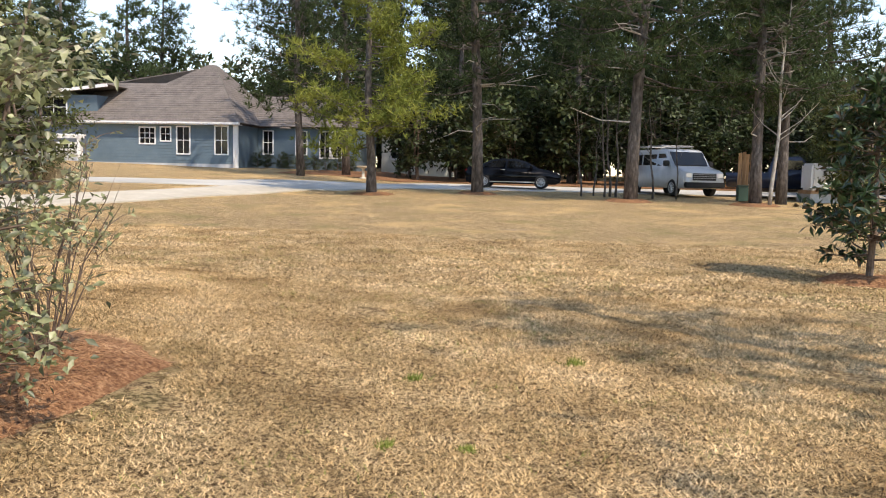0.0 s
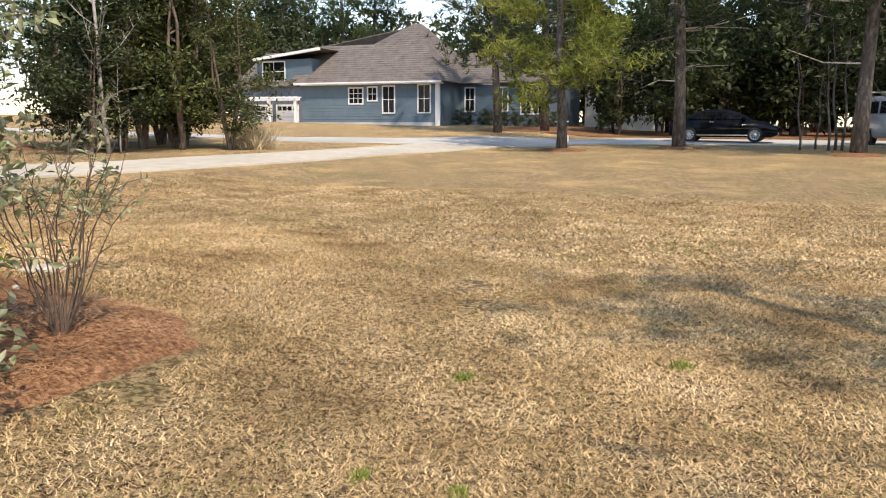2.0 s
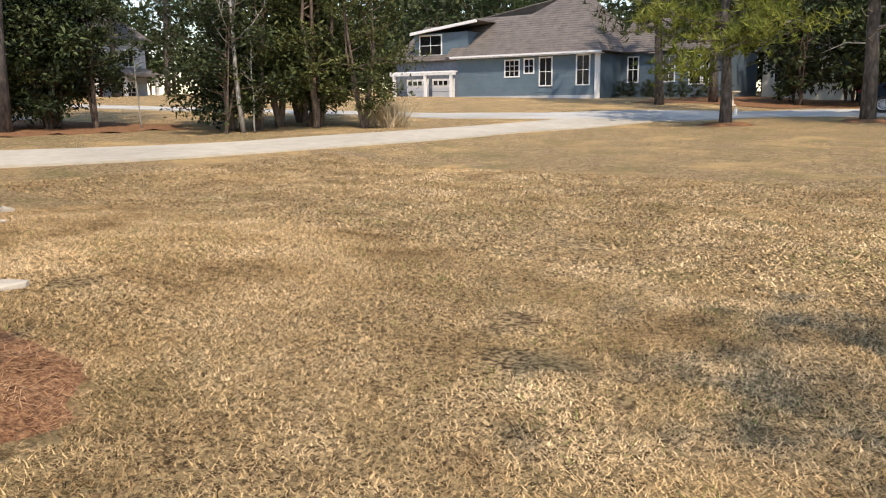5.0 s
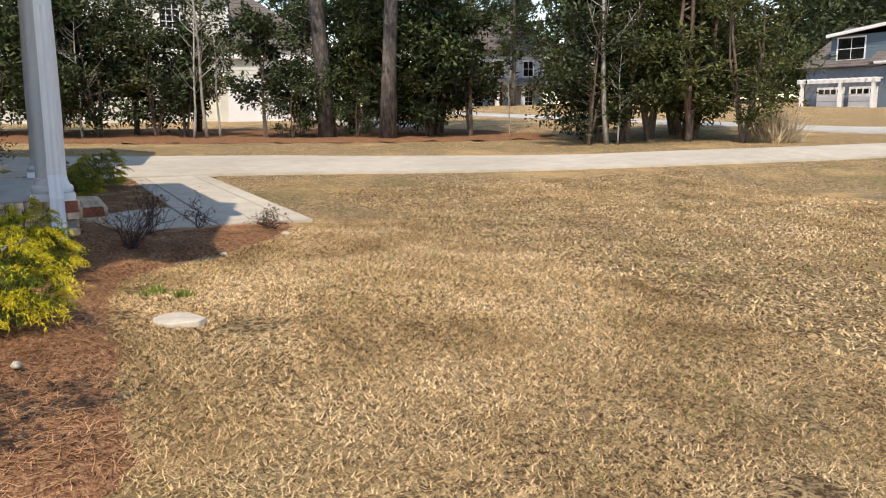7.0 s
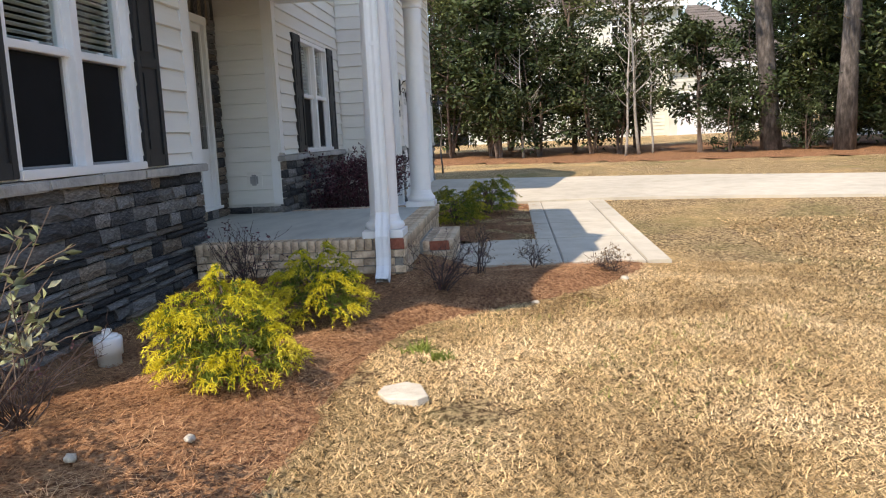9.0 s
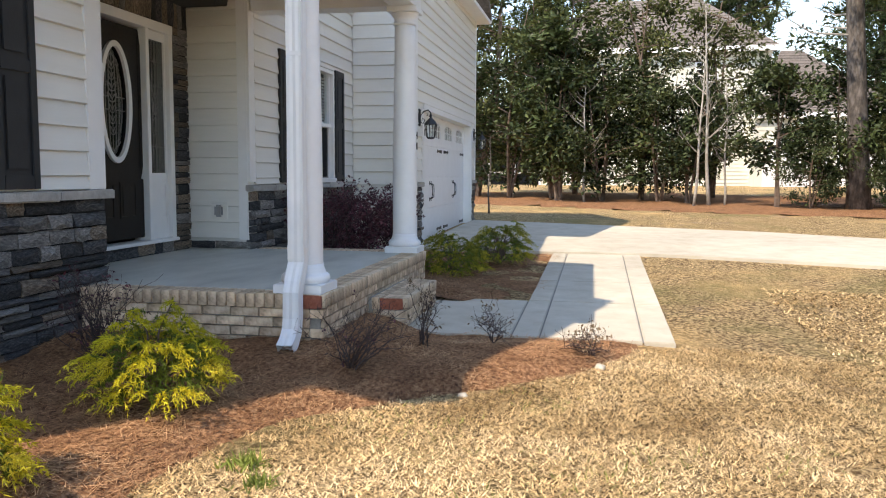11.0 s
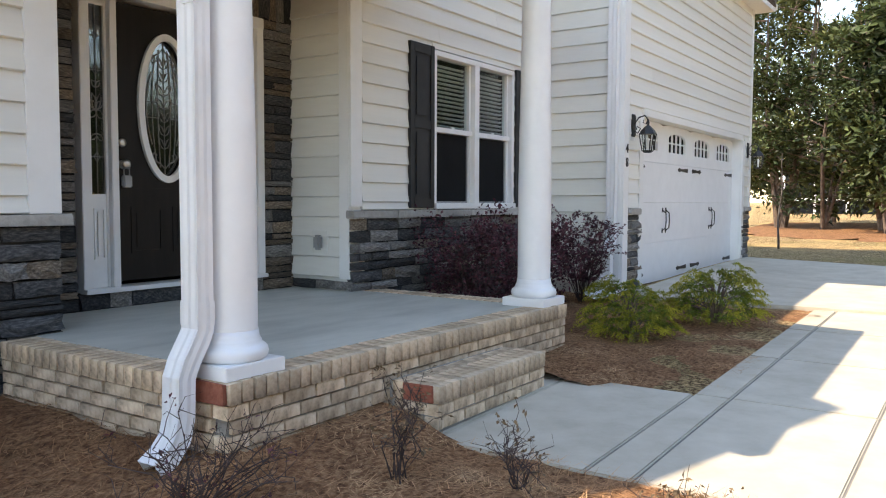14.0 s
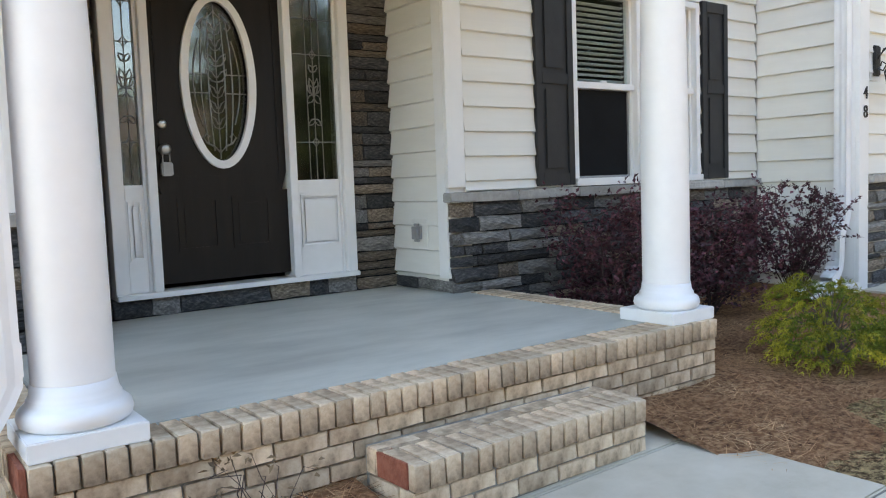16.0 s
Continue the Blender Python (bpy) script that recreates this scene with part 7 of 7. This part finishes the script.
for k in range(12):
    part("pergola_rafter", B(-37.8 + k * 0.5, -37.72 + k * 0.5, YB - 1.0, YB, 3.5, 3.6), M["white"], blue)
shingle_slope(blue, (-38.4, YB - 0.4, 4.35), (-32.2, YB - 0.4, 4.35), (-32.2, 57.2, 7.3), (-38.4, 57.2, 7.3), 16)
part("dormer_wall", B(-36.4, -31.6, YB + 0.4, YB + 4, 4.4, 6.4), M["blue"], blue)
courses(blue, -36.4, -32.4, YB + 0.4, 4.5, 6.4, [(-35.95, -33.85, 4.7, 6.35)], "blue", 0.2)
house_window(blue, -35.95, -33.85, 4.75, 6.3, YB + 0.4, 2, 2)
part("dormer_rake", prism([(-36.5, 6.3), (-36.5, 6.5), (-30.6, 7.15), (-30.6, 6.95)], YB - 0.1, YB + 0.1, "y"), M["white"], blue)
shingle_slope(blue, (-36.5, YB, 6.5), (-36.5, 57.5, 6.5), (-30.6, 57.5, 7.15), (-30.6, YB, 7.15), 8)
for k in range(9):
    tagged(more(hol, -20.6 + k * 0.85 + 0.1 * (k % 3), 55.2 - 0.5 * (k % 2), 0.28, k * 50), "clipped dark evergreen shrub against the blue house", "shrub", "foundation shrubs")

# cream two-storey house across the drive
cream = thing("cream_house", "cream two-storey house with a white garage behind trees", "house")
cx = -43.2


def xwall_window(owner, x, y0, y1, z0, z1, cols=2, rows=2):
    f = 0.09
    win = part("window", B(x, x + 0.05, y0, y1, z0, z1), M["white"], owner)
    part("pane", B(x + 0.05, x + 0.06, y0 + f, y1 - f, z0 + f, z1 - f), M["tinted"], win)
    for k in range(1, cols):
        c = y0 + f + (y1 - y0 - 2 * f) * k / cols
        part("muntin", B(x + 0.06, x + 0.075, c - 0.02, c + 0.02, z0 + f, z1 - f), M["white"], win)
    for k in range(1, rows):
        c = z0 + f + (z1 - z0 - 2 * f) * k / rows
        part("muntin", B(x + 0.06, x + 0.075, y0 + f, y1 - f, c - 0.02, c + 0.02), M["white"], win)


def xcourses(owner, x, y0, y1, z0, z1, material, expo=0.19):
    z = z0
    while z < z1 - 0.02:
        t = min(z + expo, z1)
        part("siding_board", prism([(x - 0.01, z), (x + 0.035, z), (x + 0.008, t), (x - 0.01, t)], y0, y1, "y"), M[material], owner)
        z += expo


part("wall", B(cx - 9, cx, 3.5, 14.4, 0.3, 7.6), M["cream"], cream)
xcourses(cream, cx, 3.5, 14.4, 1.0, 7.5, "cream")
part("garage_wall", B(cx - 8, cx + 1.2, 13.6, 20.2, 0.3, 4.3), M["cream"], cream)
xcourses(cream, cx + 1.2, 13.6, 20.2, 3.3, 4.3, "cream")
gdoor = part("garage_door", B(cx + 1.2, cx + 1.26, 14.0, 18.9, 0.9, 3.2), M["white"], cream, "white garage door with a row of lights")
for k in range(8):
    part("light", B(cx + 1.26, cx + 1.28, 14.15 + k * 0.6, 14.6 + k * 0.6, 2.75, 3.0), M["tinted"], gdoor)
part("corner_board", B(cx, cx + 0.08, 14.25, 14.45, 1.0, 7.5), M["white"], cream)
part("fascia", B(cx + 1.3, cx + 1.45, 13.3, 20.5, 4.25, 4.5), M["white"], cream)
part("fascia", B(cx + 0.3, cx + 0.45, 3.2, 14.8, 7.5, 7.75), M["white"], cream)
for y in (10.9, 5.2):
    xwall_window(cream, cx + 0.03, y, y + 1.1, 5.7, 7.1, 3, 4)
xwall_window(cream, cx + 0.03, 8.2, 9.3, 2.2, 4.0)
shingle_slope(cream, (cx + 1.4, 13.4, 4.4), (cx + 1.4, 20.5, 4.4), (cx - 3.4, 16.5, 8.0), (cx - 3.4, 15.5, 8.0), 22)
shingle_slope(cream, (cx + 1.4, 20.5, 4.4), (cx - 8, 20.5, 4.4), (cx - 8, 16.5, 8.0), (cx - 3.4, 16.5, 8.0), 22)
shingle_slope(cream, (cx + 0.4, 3.1, 7.7), (cx + 0.4, 14.8, 7.7), (cx - 4.5, 11.5, 11.0), (cx - 4.5, 6.0, 11.0), 18)
part("screen_porch", B(cx - 5, cx + 0.0, -0.5, 3.5, 0.6, 3.6), M["tinted"], cream, "dark screened porch")
for y in (-0.5, 0.8, 2.1, 3.4):
    part("porch_post", B(cx + 0.0, cx + 0.08, y, y + 0.1, 0.6, 3.6), M["white"], cream)
for z in (0.7, 1.6, 3.5):
    part("porch_rail", B(cx + 0.001, cx + 0.06, -0.5, 3.5, z, z + 0.1), M["white"], cream)
shingle_slope(cream, (cx + 0.4, -0.9, 3.7), (cx + 0.4, 3.6, 3.7), (cx - 4, 3.6, 4.8), (cx - 4, -0.9, 4.8), 8)

# far grey house down the side street
far = thing("far_house", "far grey two-storey house with a white porch", "house")
FX, FYY, FZ = -63.5, 43.5, 1.3
part("wall", B(FX - 8, FX, FYY - 4.5, FYY + 5, 0.8, 7.0), M["pale_block"], far)
xcourses(far, FX, FYY - 4.5, FYY + 5, 1.4, 7.0, "pale_block", 0.25)
for y in (-3.4, -0.6, 2.6):
    xwall_window(far, FX + 0.03, FYY + y, FYY + y + 1.2, 4.7, 6.2)
for y in (-3.2, 2.2):
    xwall_window(far, FX + 0.03, FYY + y, FYY + y + 1.6, 1.9, 3.5, 3, 3)
part("front_door", B(FX, FX + 0.08, FYY - 0.6, FYY + 0.4, 1.4, 3.5), M["red_lens"], far, "dark red front door")
for y in (-4.2, -1.5, 1.2, 4.4):
    part("porch_post", B(FX + 1.9, FX + 2.2, FYY + y, FYY + y + 0.3, 1.0, 4.0), M["white"], far)
part("porch_roof", prism([(FX, 4.6), (FX + 2.5, 4.0), (FX + 2.5, 3.8), (FX, 3.8)], FYY - 4.6, FYY + 5, "y"), M["shingle"], far)
shingle_slope(far, (FX + 0.5, FYY - 5, 7.0), (FX + 0.5, FYY + 5.5, 7.0), (FX - 4, FYY + 3, 10.5), (FX - 4, FYY - 2.5, 10.5), 14)
white2 = thing("white_house", "white house glimpsed through the dark trees beyond the street", "house")
part("wall", B(-12.5, -7.0, 60.0, 66, 1.0, 4.4), M["cream"], white2)
house_window(white2, -11.8, -10.8, 2.4, 4.0, 60.0)
house_window(white2, -9.8, -8.8, 2.4, 4.0, 60.0)
shingle_slope(white2, (-13, 59.5, 4.4), (-6.5, 59.5, 4.4), (-7.5, 63, 6.6), (-12, 63, 6.6), 10)


# ---- vehicles ----
def wheel(owner, x, y, r, w, side):
    wh = part("wheel", lathe([(r * 0.62, -w / 2), (r * 0.93, -w / 2), (r, -w * 0.32), (r, w * 0.32), (r * 0.93, w / 2), (r * 0.62, w / 2)], 26), M["rubber"], owner, "", True)
    wh.matrix_basis = pose(x, y, r, 90)
    bm = lathe([(0.05, 0.04), (r * 0.10, 0.05), (r * 0.10, 0.03)], 16)
    for k in range(10):
        a = k * math.tau / 10
        c, s = math.cos(a), math.sin(a)
        tube([(c * r * 0.06, s * r * 0.06, 0.03), (c * r * 0.60, s * r * 0.60, 0.012)], [0.018, 0.022], 5, bm)
    n = 26
    ro = [[bm.verts.new((q * math.cos(k * math.tau / n), q * math.sin(k * math.tau / n), z)) for k in range(n)] for q, z in ((r * 0.64, 0.035), (r * 0.57, 0.03), (r * 0.57, -0.05))]
    for a, b in zip(ro, ro[1:]):
        for k in range(n):
            bm.faces.new((a[k], a[(k + 1) % n], b[(k + 1) % n], b[k]))
    rim = part("rim", bm, M["alloy"], wh, "bright alloy rim")
    rim.matrix_basis = pose(0, 0, -side * w * 0.42, 180 if side > 0 else 0)


def shell(profile, half, belt, tuck, bevel):
    """A car shell: side profile given depth, drawn in above the belt line."""
    bm = prism(profile, -half, half, "y")
    zmax = max(p[1] for p in profile)
    bmesh.ops.subdivide_edges(bm, edges=[e for e in bm.edges if abs(e.verts[0].co.y - e.verts[1].co.y) > half], cuts=4)
    for v in bm.verts:
        k = max(0, (v.co.z - belt) / (zmax - belt))
        v.co.y *= 1 - tuck * k
        v.co.z += 0.03 * k * (1 - abs(v.co.y) / half)
    side_edges = [e for e in bm.edges if all(abs(abs(v.co.y) - half * (1 - tuck * max(0, (v.co.z - belt) / (zmax - belt)))) < 0.01 for v in e.verts)]
    bmesh.ops.bevel(bm, geom=side_edges, offset=bevel, segments=3, affect="EDGES", clamp_overlap=True)
    return bm


car = thing("sedan_car", "black four-door sedan parked on the street", "car")
prof = [(-2.30, 0.30), (-2.36, 0.55), (-2.33, 0.88), (-2.20, 1.02), (-1.75, 1.07), (-1.05, 1.40), (-0.55, 1.46), (0.15, 1.45), (0.65, 1.33), (1.30, 1.00), (1.75, 0.93), (2.20, 0.80), (2.38, 0.62), (2.36, 0.32), (2.1, 0.22), (-2.1, 0.22)]
part("body", shell(prof, 0.90, 0.95, 0.24, 0.05), M["black_paint"], car, "", True)
for s in (-1, 1):
    y = s * 0.845
    for q in ([(-1.52, 1.06), (-1.02, 1.33), (-0.52, 1.385), (-0.32, 1.385), (-0.36, 1.03)], [(-0.28, 1.03), (-0.24, 1.385), (0.10, 1.375), (0.60, 1.25), (1.02, 1.03)]):
        bm = prism(q, y - 0.012, y + 0.012, "y")
        for v in bm.verts:
            v.co.y -= s * 0.55 * (v.co.z - 1.0) * 0.62 - s * 0.035
        part("side_window", bm, M["tinted"], car)
    part("door_handle", B(-0.55, -0.35, y + s * 0.045 - 0.012, y + s * 0.045 + 0.012, 0.90, 0.93), M["alloy"], car)
    part("sill_trim", B(-1.3, 1.3, y + s * 0.05 - 0.01, y + s * 0.05 + 0.01, 0.30, 0.34), M["alloy"], car)
    part("wing_mirror", B(0.85, 1.0, min(y, y + s * 0.2), max(y, y + s * 0.2), 1.0, 1.13, None, 0.03), M["black_paint"], car)
    part("headlight", B(1.98, 2.28, s * 0.72 - 0.12, s * 0.72 + 0.12, 0.68, 0.80, None, 0.03), M["lens"], car)
    part("tail_light", B(-2.37, -2.2, s * 0.70 - 0.15, s * 0.70 + 0.15, 0.80, 0.94, None, 0.03), M["red_lens"], car)
    for x in (-1.42, 1.42):
        wheel(car, x, s * 0.80, 0.335, 0.22, s)
ws = prism([(1.26, 1.035), (0.68, 1.345), (0.655, 1.33), (1.23, 1.02)], -0.66, 0.66, "y")
part("windscreen", ws, M["tinted"], car)
part("rear_window", prism([(-1.72, 1.09), (-1.06, 1.415), (-1.03, 1.40), (-1.69, 1.075)], -0.62, 0.62, "y"), M["tinted"], car)
car.matrix_basis = pose(-1.45, 40.3, ground_z(-1.45, 40.3) + 0.04, 0, 0, -2)

van = thing("work_van", "white work van with a roof rack parked on the grass verge", "van")
prof = [(-2.75, 0.42), (-2.80, 1.0), (-2.72, 1.95), (-2.6, 2.05), (0.75, 2.06), (1.05, 1.98), (1.62, 1.30), (2.30, 1.16), (2.62, 1.05), (2.70, 0.55), (2.62, 0.40), (2.4, 0.34), (-2.5, 0.34)]
part("body", shell(prof, 0.98, 1.15, 0.10, 0.06), M["van_paint"], van, "", True)
bm = prism([(1.60, 1.36), (1.09, 1.95), (1.06, 1.93), (1.57, 1.33)], -0.80, 0.80, "y")
for v in bm.verts:
    v.co.x += 0.035
part("windscreen", bm, M["tinted"], van)
for s in (-1, 1):
    y = s * 0.955
    for q in ([(0.35, 1.32), (0.35, 1.86), (0.92, 1.86), (1.42, 1.32)], [(-1.0, 1.35), (-1.0, 1.84), (0.20, 1.84), (0.20, 1.35)], [(-2.4, 1.35), (-2.4, 1.84), (-1.15, 1.84), (-1.15, 1.35)]):
        bm = prism(q, y - 0.02, y + 0.02, "y")
        for v in bm.verts:
            v.co.y -= s * (v.co.z - 1.15) * 0.098
        part("side_window", bm, M["tinted"], van)
    part("headlight", B(2.60, 2.71, s * 0.74 - 0.14, s * 0.74 + 0.14, 0.82, 1.0, None, 0.02), M["lens"], van)
    part("wing_mirror", B(1.25, 1.42, min(y, y + s * 0.26), max(y, y + s * 0.26), 1.30, 1.55, None, 0.03), M["rubber"], van)
    part("rack_rail", tube([(-2.3, s * 0.72, 2.22), (0.5, s * 0.72, 2.22)], [0.025, 0.025], 8), M["galv"], van)
    for x in (-1.75, 1.72):
        wheel(van, x, s * 0.88, 0.37, 0.24, s)
for x in (-2.1, -0.9, 0.3):
    part("rack_bar", tube([(x, -0.78, 2.08), (x, -0.78, 2.24), (x, 0.78, 2.24), (x, 0.78, 2.08)], [0.022] * 4, 8), M["galv"], van)
part("grille", B(2.67, 2.715, -0.56, 0.56, 0.70, 1.0, None, 0.01), M["rubber"], van, "dark front grille")
for z in (0.78, 0.86, 0.94):
    part("grille_bar", B(2.715, 2.725, -0.55, 0.55, z, z + 0.02), M["galv"], van)
part("bumper", B(2.62, 2.80, -0.96, 0.96, 0.38, 0.62, None, 0.04), M["rubber"], van, "dark front bumper")
van.matrix_basis = pose(5.95, 37.6, ground_z(5.95, 37.6) + 0.01, 0, 0, -68)

truck = thing("pickup_truck", "dark blue pickup half hidden behind the tree trunks", "truck")
prof = [(-2.6, 0.5), (-2.65, 1.1), (-0.9, 1.15), (-0.7, 1.80), (0.4, 1.85), (1.0, 1.25), (2.3, 1.12), (2.5, 0.6), (2.3, 0.45), (-2.5, 0.45)]
part("body", shell(prof, 0.95, 1.15, 0.14, 0.05), M["navy"], truck, "", True)
for s in (-1, 1):
    for x in (-1.6, 1.6):
        wheel(truck, x, s * 0.86, 0.38, 0.25, s)
    part("side_window", B(-0.6, 0.5, s * 0.90 - 0.03, s * 0.90 + 0.03, 1.28, 1.68), M["tinted"], truck)
truck.matrix_basis = pose(11.0, 37.2, ground_z(11, 37.2) + 0.01, 0, 0, -15)
tank = thing("white_tank", "white plastic tank standing on a pallet", "tank")
part("tank", B(-0.55, 0.55, -0.5, 0.5, 0.15, 1.25, None, 0.09), M["white"], tank)
part("pallet", B(-0.6, 0.6, -0.55, 0.55, 0.0, 0.15), M["fence"], tank)
tank.matrix_basis = pose(11.4, 34.4, ground_z(11.4, 34.4) + 0.35, 0, 0, 10)
part("cage", B(-0.62, 0.62, -0.57, 0.57, -0.38, 0.0), M["galv"], tank)
screen_fence = thing("wood_screen", "leaning upright raw wood boards by the pine", "fence")
for k in range(8):
    ang = 0 if k < 5 else 1
    x, y = (k * 0.155 - 0.4, 0.0) if not ang else (0.36 + (k - 5) * 0.09, -0.16 - (k - 5) * 0.12)
    b = part("board", B(-0.07, 0.07, -0.012, 0.012, 0, 1.95 + 0.05 * math.sin(k * 2.1), None, 0.003), M["fence"], screen_fence)
    b.matrix_basis = pose(x, y, 0, 0, 1.5 * math.sin(k * 3), -55 * ang)
part("rail", B(-0.45, 0.30, 0.012, 0.05, 1.5, 1.6), M["fence"], screen_fence)
part("rail", B(-0.45, 0.30, 0.012, 0.05, 0.3, 0.4), M["fence"], screen_fence)
screen_fence.matrix_basis = pose(8.3, 33.0, ground_z(8.3, 33.0), 0, 0, -35)
bn = thing("refuse_bin", "dark green wheeled refuse bin", "bin", (7.95, 32.5, ground_z(7.95, 32.5)))
part("tub", B(-0.2, 0.2, -0.2, 0.2, 0.05, 0.62, None, 0.03), M["bin_green"], bn)
part("lid", B(-0.22, 0.22, -0.22, 0.22, 0.62, 0.68, None, 0.02), M["bin_green"], bn)
bb = thing("bird_bath", "small pale stone bird bath", "bird bath", (-10.5, 45.6, ground_z(-10.5, 45.6)))
part("pedestal", lathe([(0.22, 0), (0.20, 0.06), (0.09, 0.12), (0.08, 0.55), (0.14, 0.62)], 16), M["paver"], bb, smooth=True)
part("bowl", lathe([(0.14, 0.62), (0.38, 0.70), (0.40, 0.76), (0.33, 0.74), (0.05, 0.68)], 20), M["paver"], bb, smooth=True)
mk = thing("marker_post", "short white marker post by the street", "post", (-8.1, 37.4, ground_z(-8.1, 37.4)))
part("post", lathe([(0.06, 0), (0.06, 0.32), (0.03, 0.36)], 12), M["white"], mk, smooth=True)

# ---- wall stones ----
for job in STONE_JOBS:
    lay_stones(*job)
